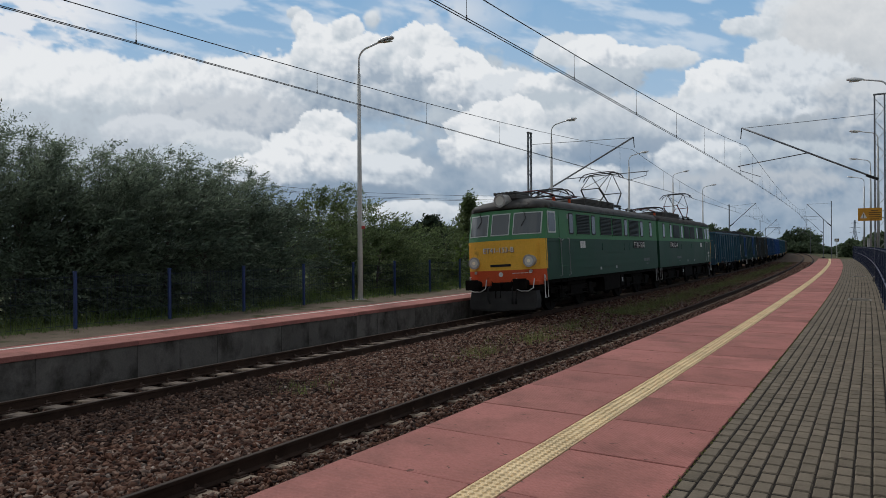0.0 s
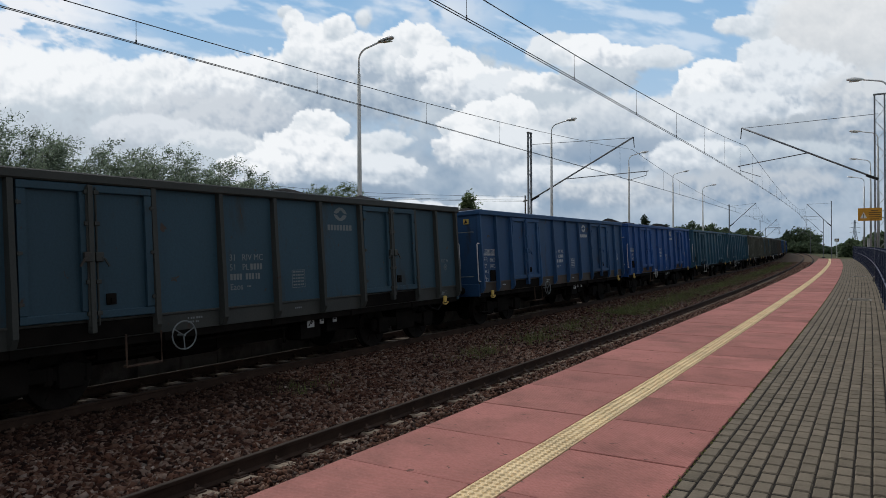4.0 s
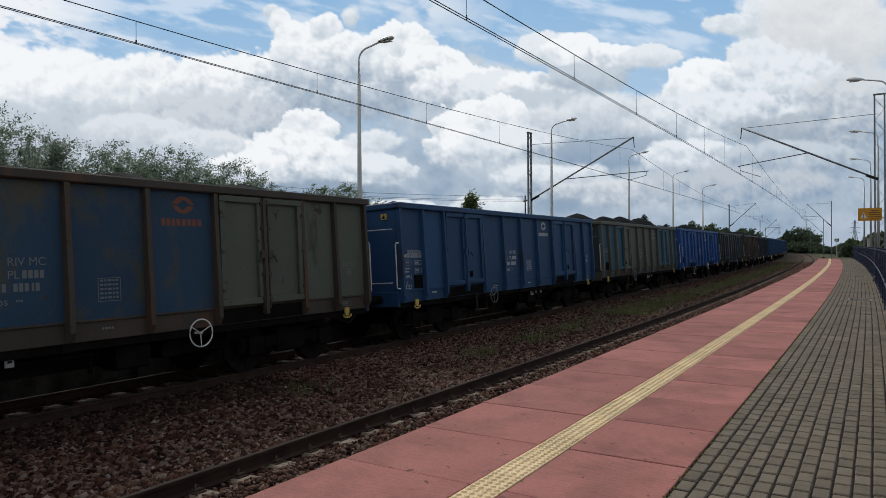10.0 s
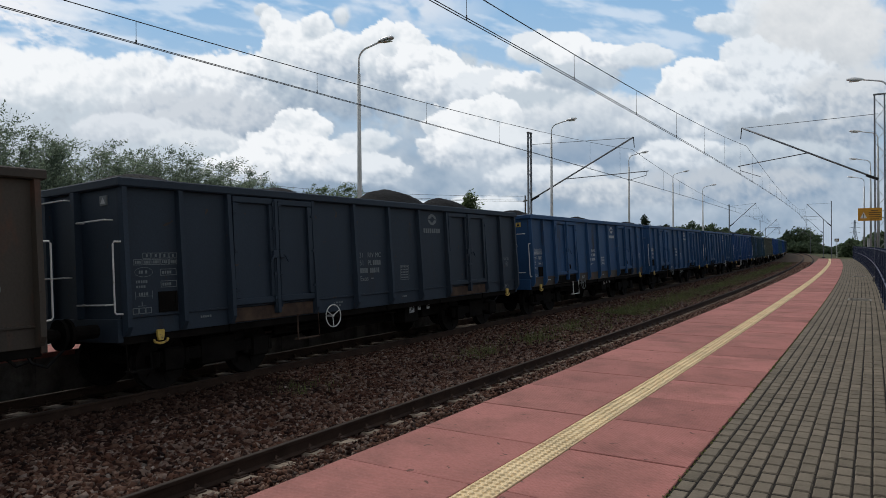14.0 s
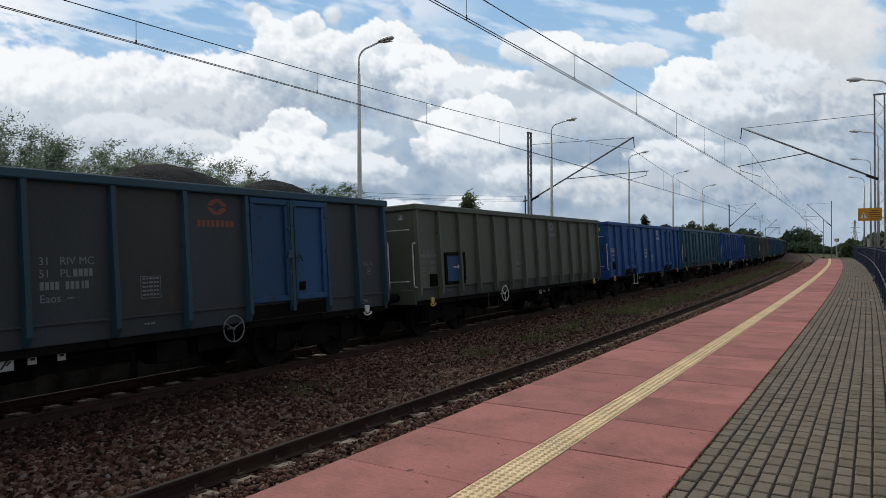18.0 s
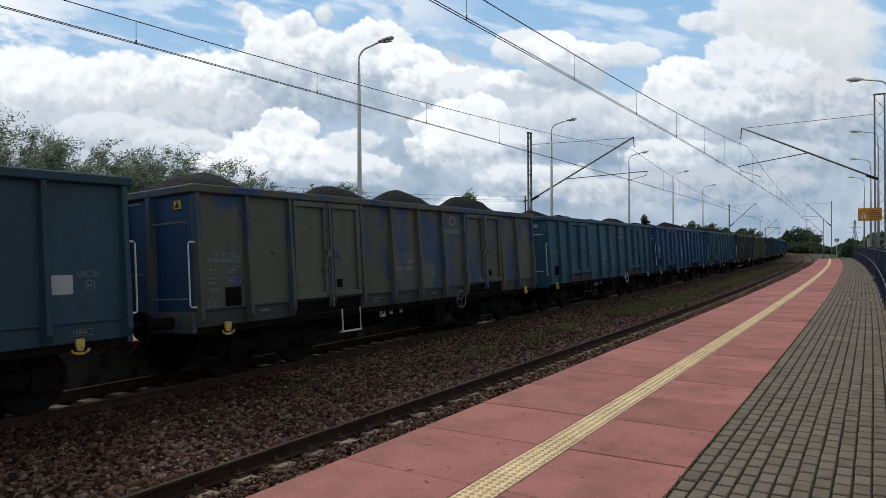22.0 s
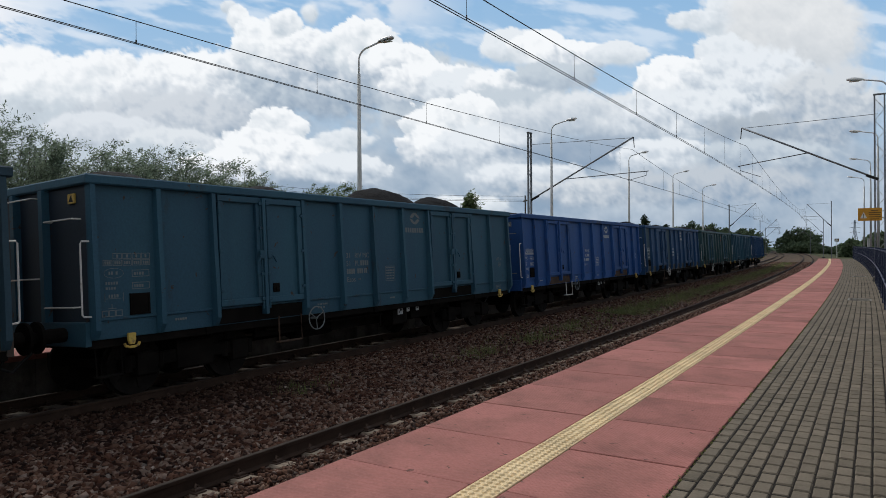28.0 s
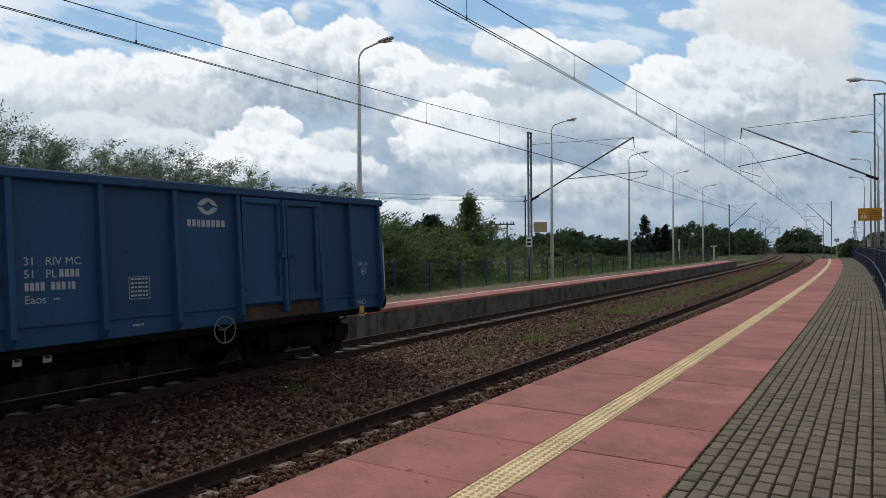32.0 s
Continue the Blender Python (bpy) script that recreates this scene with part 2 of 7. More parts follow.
# ---- mesh building ----
class Build:
    """Collects vertices and faces of one mesh."""

    def __init__(self):
        self.v, self.f = [], []

    def add(self, verts, faces):
        k = len(self.v)
        self.v.extend(tuple(p) for p in verts)
        self.f.extend(tuple(k + i for i in q) for q in faces)
        return self

    def box(self, x0, x1, y0, y1, z0, z1, ch=0.0, m=None):
        """A box; ch cuts its upright and top edges."""
        if ch <= 0:
            vs = [(x, y, z) for z in (z0, z1) for x, y in ((x0, y0), (x1, y0), (x1, y1), (x0, y1))]
            fs = [(3, 2, 1, 0), (4, 5, 6, 7), (0, 1, 5, 4), (1, 2, 6, 5), (2, 3, 7, 6), (3, 0, 4, 7)]
        else:
            def ring(d, z):
                a, b, c, e = x0 + d, x1 - d, y0 + d, y1 - d
                return [(a, c, z), (b, c, z), (b, e, z), (a, e, z)]
            vs = ring(ch, z0) + ring(0, z0 + ch) + ring(0, z1 - ch) + ring(ch, z1)
            fs = [(3, 2, 1, 0), (12, 13, 14, 15)]
            for r in (0, 4, 8):
                fs += [(r + i, r + (i + 1) % 4, r + 4 + (i + 1) % 4, r + 4 + i) for i in range(4)]
        if m is not None:
            vs = [m @ Vector(p) for p in vs]
        return self.add(vs, fs)

    def rod(self, pts, r, n=6, closed=False, r1=None):
        """A round bar through the points."""
        pts = [Vector(p) for p in pts]
        k0, count = len(self.v), len(pts)
        for i, p in enumerate(pts):
            if closed:
                d = pts[(i + 1) % count] - pts[i - 1]
            else:
                d = pts[min(i + 1, count - 1)] - pts[max(i - 1, 0)]
            d.normalize()
            a = d.cross(Vector((0, 0, 1)))
            if a.length < 0.05:
                a = d.cross(Vector((0, 1, 0)))
            a.normalize()
            b = a.cross(d)
            rad = r if r1 is None else r + (r1 - r) * i / max(1, count - 1)
            for j in range(n):
                w = 2 * math.pi * (j + 0.5) / n
                self.v.append(tuple(p + a * (math.cos(w) * rad) + b * (math.sin(w) * rad)))
        for i in range(count if closed else count - 1):
            for j in range(n):
                a0, b0 = k0 + i * n, k0 + ((i + 1) % count) * n
                self.f.append((a0 + j, a0 + (j + 1) % n, b0 + (j + 1) % n, b0 + j))
        if not closed:
            self.f.append(tuple(k0 + j for j in range(n - 1, -1, -1)))
            self.f.append(tuple(k0 + (count - 1) * n + j for j in range(n)))
        return self

    def disc(self, c, axis, r, thick, n=16, hole=0.0):
        """A round plate (or ring) of that thickness with its middle at c."""
        c, d = Vector(c), Vector(axis).normalized()
        a = d.orthogonal().normalized()
        b = d.cross(a)
        k = len(self.v)
        rings = [(r, -thick / 2), (r, thick / 2)] + ([(hole, thick / 2), (hole, -thick / 2)] if hole else [])
        for rad, h in rings:
            for j in range(n):
                w = 2 * math.pi * j / n
                self.v.append(tuple(c + d * h + a * (math.cos(w) * rad) + b * (math.sin(w) * rad)))
        m = len(rings)
        for q in range(m if hole else 1):
            for j in range(n):
                self.f.append((k + q * n + j, k + q * n + (j + 1) % n, k + ((q + 1) % m) * n + (j + 1) % n, k + ((q + 1) % m) * n + j))
        if not hole:
            self.f.append(tuple(k + j for j in range(n - 1, -1, -1)))
            self.f.append(tuple(k + n + j for j in range(n)))
        return self

    def loft(self, rings, cap=True, closed=True):
        """Joins rings of equally many points."""
        k, n = len(self.v), len(rings[0])
        for r in rings:
            self.v.extend(tuple(p) for p in r)
        for i in range(len(rings) - 1):
            for j in range(n if closed else n - 1):
                self.f.append((k + i * n + j, k + i * n + (j + 1) % n, k + (i + 1) * n + (j + 1) % n, k + (i + 1) * n + j))
        if cap and closed:
            self.f.append(tuple(k + j for j in range(n - 1, -1, -1)))
            self.f.append(tuple(k + (len(rings) - 1) * n + j for j in range(n)))
        return self

    def mesh(self, name, smooth=False):
        me = bpy.data.meshes.new(name)
        me.from_pydata(self.v, [], self.f)
        if smooth:
            me.polygons.foreach_set("use_smooth", [True] * len(me.polygons))
        me.update()
        return me


SMALL_PRINT = ("load_table", "emblem_bars", "inspection_grid", "small_markings", "text_bars", "operator_bars", "register_bars", "load_fork_mark", "hinge", "brake_plate")


def part(name, shape, material, parent=None, label="", smooth=False, m=None):
    """Links a shape as one mesh object, under a thing or part where one is given."""
    me = shape.mesh(name, smooth) if isinstance(shape, Build) else shape
    if not me.materials:
        me.materials.append(material)
    ob = new(name, me)
    if me.materials[0] is not material:
        ob.material_slots[0].link = "OBJECT"
        ob.material_slots[0].material = material
    ob.parent = parent
    if m is not None:
        ob.matrix_basis = m
    if label:
        tagged(ob, label)
    if name in SMALL_PRINT:
        tagged(ob, kind="stuff")
    return ob


def thing(name, label, category, m=None, group="", kind=""):
    ob = new(name)
    ob.empty_display_size = 0.2
    if m is not None:
        ob.matrix_basis = m
    return tagged(ob, label, category, group, kind)


def sweep(profile, s0, s1, step=1.0, closed=True):
    """A body along the line from a profile of (off, z)."""
    n = max(2, int(round((s1 - s0) / step)) + 1)
    return Build().loft([[at(s, o, z) for o, z in profile] for s in np.linspace(s0, s1, n)], closed=closed)


# ---- sky backdrop with drifting clouds ----
def lattice(x, y, seed):
    """Smooth value noise, 0 to 1."""
    xi, yi = np.floor(x).astype(np.int64), np.floor(y).astype(np.int64)
    fx, fy = x - xi, y - yi
    fx, fy = fx * fx * fx * (fx * (fx * 6 - 15) + 10), fy * fy * fy * (fy * (fy * 6 - 15) + 10)

    def h(i, j):
        n = (i * 374761393 + j * 668265263 + seed * 974711) & 0x7FFFFFFF
        n = ((n ^ (n >> 13)) * 1274126177) & 0x7FFFFFFF
        return ((n ^ (n >> 16)) & 0xFFFF) / 65535.0
    a, b, c, d = h(xi, yi), h(xi + 1, yi), h(xi, yi + 1), h(xi + 1, yi + 1)
    return (a + (b - a) * fx) * (1 - fy) + (c + (d - c) * fx) * fy


def fbm(x, y, seed, octaves=5):
    out, amp, tot = 0.0, 1.0, 0.0
    for o in range(octaves):
        out = out + amp * lattice(x * 2 ** o + 17.3 * o, y * 2 ** o - 9.1 * o, seed + o)
        tot, amp = tot + amp, amp * 0.55
    return out / tot


def cells(x, y, seed):
    """Round lumps: 1 at the middle of each, falling to 0 between them."""
    xi, yi = np.floor(x).astype(np.int64), np.floor(y).astype(np.int64)
    best = np.full(x.shape, 9.0)
    for i in (-1, 0, 1):
        for j in (-1, 0, 1):
            n = ((xi + i) * 374761393 + (yi + j) * 668265263 + seed * 974711) & 0x7FFFFFFF
            n = ((n ^ (n >> 13)) * 1274126177) & 0x7FFFFFFF
            px, py = xi + i + (n & 0xFFF) / 4095.0, yi + j + ((n >> 12) & 0xFFF) / 4095.0
            best = np.minimum(best, (x - px) ** 2 + (y - py) ** 2)
    return 1 - np.clip(best * 1.1, 0, 1)


def billows(x, y):
    """Heaped cloud lumps at four sizes."""
    wx, wy = 16 * (fbm(x / 38, y / 38, 71, 3) - 0.5), 16 * (fbm(x / 38, y / 38, 83, 3) - 0.5)
    x, y = x + wx, y + wy
    return 0.40 * cells(x / 58, y / 50, 5) + 0.30 * cells(x / 27, y / 24, 6) + 0.19 * cells(x / 13, y / 12, 7) + 0.11 * cells(x / 6.5, y / 6, 8)


def ease(a, b, v):
    t = np.clip((v - a) / (b - a), 0, 1)
    return t * t * (3 - 2 * t)


def cloud_backdrop():
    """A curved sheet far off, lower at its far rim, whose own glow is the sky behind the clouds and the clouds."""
    step = 2.6
    xs = np.concatenate([np.arange(-1500, -170, 25.0), np.arange(-170, 1760, step), np.arange(1760, 3100, 25.0)])
    ys = np.concatenate([np.arange(-420, -60, 20.0), np.arange(-60, 470, step)])
    gx, gy = np.meshgrid(xs, ys)
    X, Y = gx.ravel(), gy.ravel()
    dx, dz = (X - 784) / 1217.0, (438.0 - Y) / 1217.0
    ln = np.sqrt(dx * dx + 1 + dz * dz)
    r = 1850.0 / (1 + 3.0 * np.clip(dz / ln, 0, 1)) / ln
    co = np.stack([dx * r, r, 2.255 + dz * r], 1)
    # colours
    n1, n2, n3 = fbm(X / 150, Y / 110, 3), fbm(X / 55, Y / 46, 11), fbm(X / 16, Y / 14, 23, 3)
    n4 = fbm(X / 7, Y / 6.5, 57, 2)
    lumps = billows(X, Y)
    lit = billows(X + 4, Y + 8) - billows(X - 4, Y - 8)

    def tint(*c):
        return np.array(srgb(*c)[:3])
    q = np.clip(Y / 330.0, 0, 1)[:, None]
    col = tint(141, 182, 220) * (1 - q) + tint(188, 210, 229) * q

    def blend(mask, c):
        nonlocal col
        m = mask[:, None]
        col = col * (1 - m) + c * m

    streak = fbm((X + 1.2 * Y) / 120 + 5, (Y - 0.25 * X) / 26, 41)
    blend(ease(0.42, 0.70, streak) * ease(300, 40, Y) * 0.55, tint(232, 239, 247))
    blend(ease(330, 60, X + 130 * (n1 - 0.5)) * ease(0.30, 0.52, fbm((X + 0.8 * Y) / 60, (Y - 0.3 * X) / 17, 43)) * 0.92, tint(241, 243, 247))
    blend(np.exp(-((X - 800) / 95) ** 2 - ((Y - 18) / 42) ** 2) * ease(0.3, 0.6, n2) * 0.8, tint(226, 232, 240))

    def cloud(cx, cy, rx, ry, top=(238, 242, 246), low=(172, 185, 199), rag=1.0, soft=0.10, gain=1.0, flat=0.45):
        nonlocal col
        u, v = (X - cx) / rx, (Y - cy) / ry
        size = min(rx, ry) / 60.0
        amount = rag * max(0.6, min(1.0, 1.0 / size))
        d = np.sqrt(u * u + v * v) - amount * (0.95 * (lumps - 0.42) + 0.4 * (n1 - 0.5) + 0.3 * (n3 - 0.5))
        edge = soft + flat * np.clip(v, 0, 1)
        mask = 1 - ease(1 - edge, 1.0 + edge * 0.2, d)
        t = np.clip(0.60 - 0.55 * v + gain * (1.25 * lit + 0.25 * (n4 - 0.5)) + 0.75 * (n1 - 0.5) + 0.3 * (n2 - 0.5), 0, 1)[:, None]
        blend(mask, tint(*low) * (1 - t) + tint(*top) * t)

    white, cream = (243, 246, 249), (228, 234, 240)
    grey, dim, pale, blue = (148, 166, 186), (168, 183, 199), (196, 207, 217), (138, 160, 184)
    # blue-grey sheet low over the horizon
    sheet = ease(165, 290, Y + 120 * (n1 - 0.5) + 40 * (n2 - 0.5))
    tone = np.clip(0.42 + 1.5 * (n1 - 0.5) + 0.4 * lit + 0.5 * (n2 - 0.5), 0, 1)[:, None]
    blend(sheet, tint(140, 162, 185) * (1 - tone) + tint(203, 213, 223) * tone)
    # grey-white bank over the trees
    cloud(60, 170, 260, 82, white, pale, 0.7, 0.2, 0.7)
    cloud(270, 175, 230, 72, white, pale, 0.7, 0.15, 0.8)
    cloud(455, 165, 150, 64, white, dim, 0.7, 0.12, 0.9)
    cloud(130, 240, 280, 60, pale, (176, 185, 196), 0.8, 0.45, 0.9)
    cloud(400, 222, 180, 52, (206, 213, 221), grey, 0.8, 0.4, 0.9)
    cloud(270, 228, 80, 26, (220, 226, 233), (190, 200, 211), 0.8, 0.2)
    cloud(395, 268, 80, 34, (222, 228, 234), dim, 0.8, 0.2)
    cloud(330, 300, 190, 40, pale, dim, 0.9, 0.3)
    # shaded side and bright heads of the tall middle cloud
    cloud(700, 150, 190, 70, pale, grey, 0.7, 0.25)
    cloud(930, 205, 190, 62, pale, dim, 0.8, 0.3)
    cloud(524, 22, 13, 12, cream, pale, 0.8, 0.2)
    cloud(538, 42, 17, 22, white, pale, 0.8, 0.15)
    cloud(558, 70, 26, 28, white, pale, 0.8, 0.12)
    cloud(592, 98, 62, 46, white, pale, 0.7, 0.08)
    cloud(618, 52, 24, 22, white, pale, 0.8, 0.12)
    cloud(663, 34, 14, 17, cream, pale, 1.0, 0.6)
    cloud(668, 118, 92, 50, white, dim, 0.7, 0.08)
    cloud(742, 92, 62, 44, white, pale, 0.7, 0.05)
    cloud(792, 128, 62, 40, white, dim, 0.7, 0.06)
    cloud(845, 158, 78, 32, white, dim, 0.8, 0.08)
    cloud(910, 168, 66, 30, cream, dim, 0.8, 0.1)
    cloud(985, 162, 60, 26, white, dim, 0.8, 0.1)
    cloud(1010, 205, 120, 40, pale, dim, 0.9, 0.3)
    # second heap behind the mast
    cloud(866, 238, 66, 48, white, pale, 0.7, 0.06)
    cloud(915, 214, 40, 36, white, pale, 0.8, 0.08)
    cloud(838, 266, 52, 34, white, dim, 0.8, 0.08)
    cloud(940, 270, 80, 36, cream, dim, 0.9, 0.2)
    # low heap over the birch
    cloud(575, 236, 46, 36, white, pale, 0.7, 0.05)
    cloud(535, 275, 66, 40, white, dim, 0.7, 0.06)
    cloud(620, 286, 60, 34, white, dim, 0.8, 0.08)
    cloud(690, 302, 58, 26, cream, dim, 0.9, 0.1)
    cloud(688, 250, 42, 16, cream, pale, 1.1, 0.3)
    cloud(475, 305, 60, 34, white, dim, 0.9, 0.12)
    # right hand clouds
    cloud(1005, 92, 46, 28, cream, pale, 0.8, 0.12)
    cloud(1050, 94, 40, 26, white, pale, 0.8, 0.1)
    cloud(1110, 108, 62, 24, white, dim, 0.8, 0.1)
    cloud(1185, 105, 44, 18, cream, pale, 0.9, 0.14)
    cloud(1070, 145, 70, 22, pale, dim, 0.9, 0.3)
    cloud(1150, 215, 150, 40, (222, 228, 234), dim, 0.9, 0.3, 0.7)
    cloud(1110, 275, 120, 26, (160, 176, 194), blue, 0.9, 0.4, 0.6)
    cloud(1415, 60, 70, 70, cream, pale, 0.8, 0.2)
    cloud(1335, 50, 50, 16, cream, pale, 0.8, 0.12)
    cloud(1500, 70, 120, 110, (226, 229, 232), (196, 203, 210), 0.7, 0.3, 0.5)
    cloud(1370, 112, 46, 34, cream, pale, 0.8, 0.12)
    cloud(1285, 158, 62, 42, white, pale, 0.7, 0.06)
    cloud(1345, 156, 60, 36, white, pale, 0.7, 0.08)
    cloud(1250, 170, 40, 30, white, pale, 0.8, 0.08)
    cloud(1430, 170, 120, 62, cream, dim, 0.8, 0.2)
    cloud(1320, 215, 130, 40, cream, dim, 0.9, 0.2)
    cloud(1450, 240, 120, 30, (176, 187, 198), (150, 166, 184), 0.9, 0.4)
    cloud(1545, 200, 90, 70, (210, 216, 222), grey, 0.9, 0.4)
    cloud(1250, 282, 80, 26, cream, dim, 0.9, 0.2)
    cloud(1420, 285, 110, 28, pale, grey, 0.9, 0.3)
    # low bands
    cloud(560, 345, 150, 22, grey, blue, 1.0, 0.4)
    cloud(1000, 315, 90, 24, cream, dim, 0.9, 0.3)
    cloud(1120, 345, 150, 22, (214, 220, 226), grey, 1.0, 0.4)
    cloud(1340, 335, 160, 30, (190, 199, 209), blue, 1.0, 0.4)
    cloud(742, 374, 72, 18, cream, pale, 0.9, 0.2)
    cloud(880, 366, 70, 15, cream, pale, 1.0, 0.3)
    cloud(940, 398, 80, 12, pale, dim, 1.0, 0.4)
    haze = ease(350, 440, Y) * 0.5
    blend(haze, tint(156, 172, 191))
    # mesh
    ny, nx = gx.shape
    idx = np.arange(nx * ny).reshape(ny, nx)
    quads = np.stack([idx[:-1, :-1], idx[:-1, 1:], idx[1:, 1:], idx[1:, :-1]], -1).reshape(-1, 4)
    me = bpy.data.meshes.new("sky_backdrop")
    me.vertices.add(len(co))
    me.vertices.foreach_set("co", co.astype(np.float32).ravel())
    me.loops.add(quads.size)
    me.loops.foreach_set("vertex_index", quads.astype(np.int32).ravel())
    me.polygons.add(len(quads))
    me.polygons.foreach_set("loop_start", np.arange(0, quads.size, 4, dtype=np.int32))
    me.polygons.foreach_set("use_smooth", np.ones(len(quads), dtype=bool))
    me.update()
    at_ = me.attributes.new("sky_tone", "FLOAT_COLOR", "POINT")
    at_.data.foreach_set("color", np.concatenate([col, np.ones((len(col), 1))], 1).astype(np.float32).ravel())
    m = bpy.data.materials.new("sky_and_clouds")
    m.use_nodes = True
    n, l = m.node_tree.nodes, m.node_tree.links
    n.clear()
    o, e, a = n.new("ShaderNodeOutputMaterial"), n.new("ShaderNodeEmission"), n.new("ShaderNodeAttribute")
    a.attribute_name = "sky_tone"
    l.new(a.outputs["Color"], e.inputs["Color"])
    e.inputs["Strength"].default_value = 1.0
    l.new(e.outputs["Emission"], o.inputs["Surface"])
    me.materials.append(m)
    return tagged(new("sky_backdrop", me), "blue sky with white and grey drifting cumulus clouds", "sky", kind="structure")


CLOUDS = cloud_backdrop()


# ---- ground, trackbed, tracks ----
g = Build()
g.add([(-4200, -4200, -0.62), (4200, -4200, -0.62), (4200, 4200, -0.62), (-4200, 4200, -0.62)], [(0, 1, 2, 3)])
tagged(part("ground", g, M_EARTH), "flat green and brown meadow ground reaching the horizon", "ground", kind="structure")
BED = ((-8.9, -0.63), (-8.2, -0.26), (-7.2, -0.24), (-6.2, -0.22), (-5.95, -0.26), (-4.75, -0.2), (-4.45, -0.125), (-3.4, -0.12), (-2.6, -0.16), (-1.9, -0.17), (-1.1, -0.15), (-0.84, -0.18), (-0.68, -0.23), (-0.56, -0.235), (-0.44, -0.205), (-0.3, -0.165), (0.0, -0.16), (0.6, -0.165), (0.9, -0.185), (1.42, -0.18), (2.6, -0.2), (3.2, -0.63))
bed = sweep(BED, -60, 60, 2.0)
tagged(part("trackbed", sweep(BED, 60, 420, 2.0), M_BEDFAR), "grey-brown weedy ballast on the far curve", "ballast", kind="structure")
tagged(part("trackbed", bed, M_BALLAST), "reddish brown crushed stone ballast under both tracks", "ballast", kind="structure")


def tilt(off, z, centre):
    """Leans a point of a canted track about the track's middle."""
    return centre + (off - centre) - CANT * z, z + CANT * (off - centre)


def track(centre, label):
    tr = thing("railway_track", label, "railway track", kind="structure")
    for side in (-1, 1):
        o = centre + side * 0.755
        web = [(-0.07, -0.172), (0.07, -0.172), (0.07, -0.16), (0.012, -0.14), (0.012, -0.045), (0.036, -0.035), (0.036, -0.006), (-0.036, -0.006), (-0.036, -0.035), (-0.012, -0.045), (-0.012, -0.14), (-0.07, -0.16)]
        part("rail", sweep([tilt(o + a, z, centre) for a, z in web], -50, 420, 1.5), M_RAIL, tr, "rust brown steel rail")
        part("rail_head", sweep([tilt(o + a, z, centre) for a, z in ((-0.034, -0.0055), (0.034, -0.0055), (0.03, 0.0), (-0.03, 0.0))], -50, 420, 1.5), M_RAILTOP, tr, "polished running surface of the rail")
    return tr


TRACK_NEAR = track(0.0, "empty railway track with concrete sleepers beside the red platform")
TRACK_FAR = track(-SPACE, "railway track under the passing coal train")

# ---- near platform ----
HP, EDGE = 0.558, 1.506
base = sweep([(EDGE + 0.02, -0.62), (EDGE + 0.02, HP - 0.10), (EDGE - 0.0, HP - 0.0125), (9.0, HP - 0.0125), (9.0, -0.62)], -32, 104, 1.2)
tagged(part("platform_near", base, M_JOINT), "raised railway platform with red slabs and grey block paving", "platform", kind="structure")

# ---- far platform ----
HPF, FEDGE = 0.509, -SPACE - 1.641
FP0, FP1 = -30.0, 89.0
tagged(part("platform_far", sweep([(FEDGE - 0.06, -0.6), (FEDGE - 0.06, HPF - 0.1), (FEDGE - 0.9, HPF - 0.012), (-10.4, HPF - 0.012), (-10.4, -0.6)], FP0, FP1, 1.2), M_JOINT),
       "raised far platform core", "platform", kind="structure")
tagged(part("verge", sweep([(FEDGE - 1.28, HPF - 0.3), (FEDGE - 1.28, HPF + 0.004), (-9.75, HPF + 0.03), (-9.75, HPF - 0.3)], FP0, FP1 + 2, 1.2), M_SAND),
       "sandy verge with tufts of grass behind the far platform", "verge", kind="structure")
tagged(part("meadow_slope", sweep([(-9.75, HPF - 0.3), (-9.75, HPF + 0.028), (-16.0, HPF - 0.25), (-22.0, -0.6)], FP0, FP1 + 2, 1.2), M_EARTH),
       "green meadow slope behind the far fence", "meadow", kind="structure")


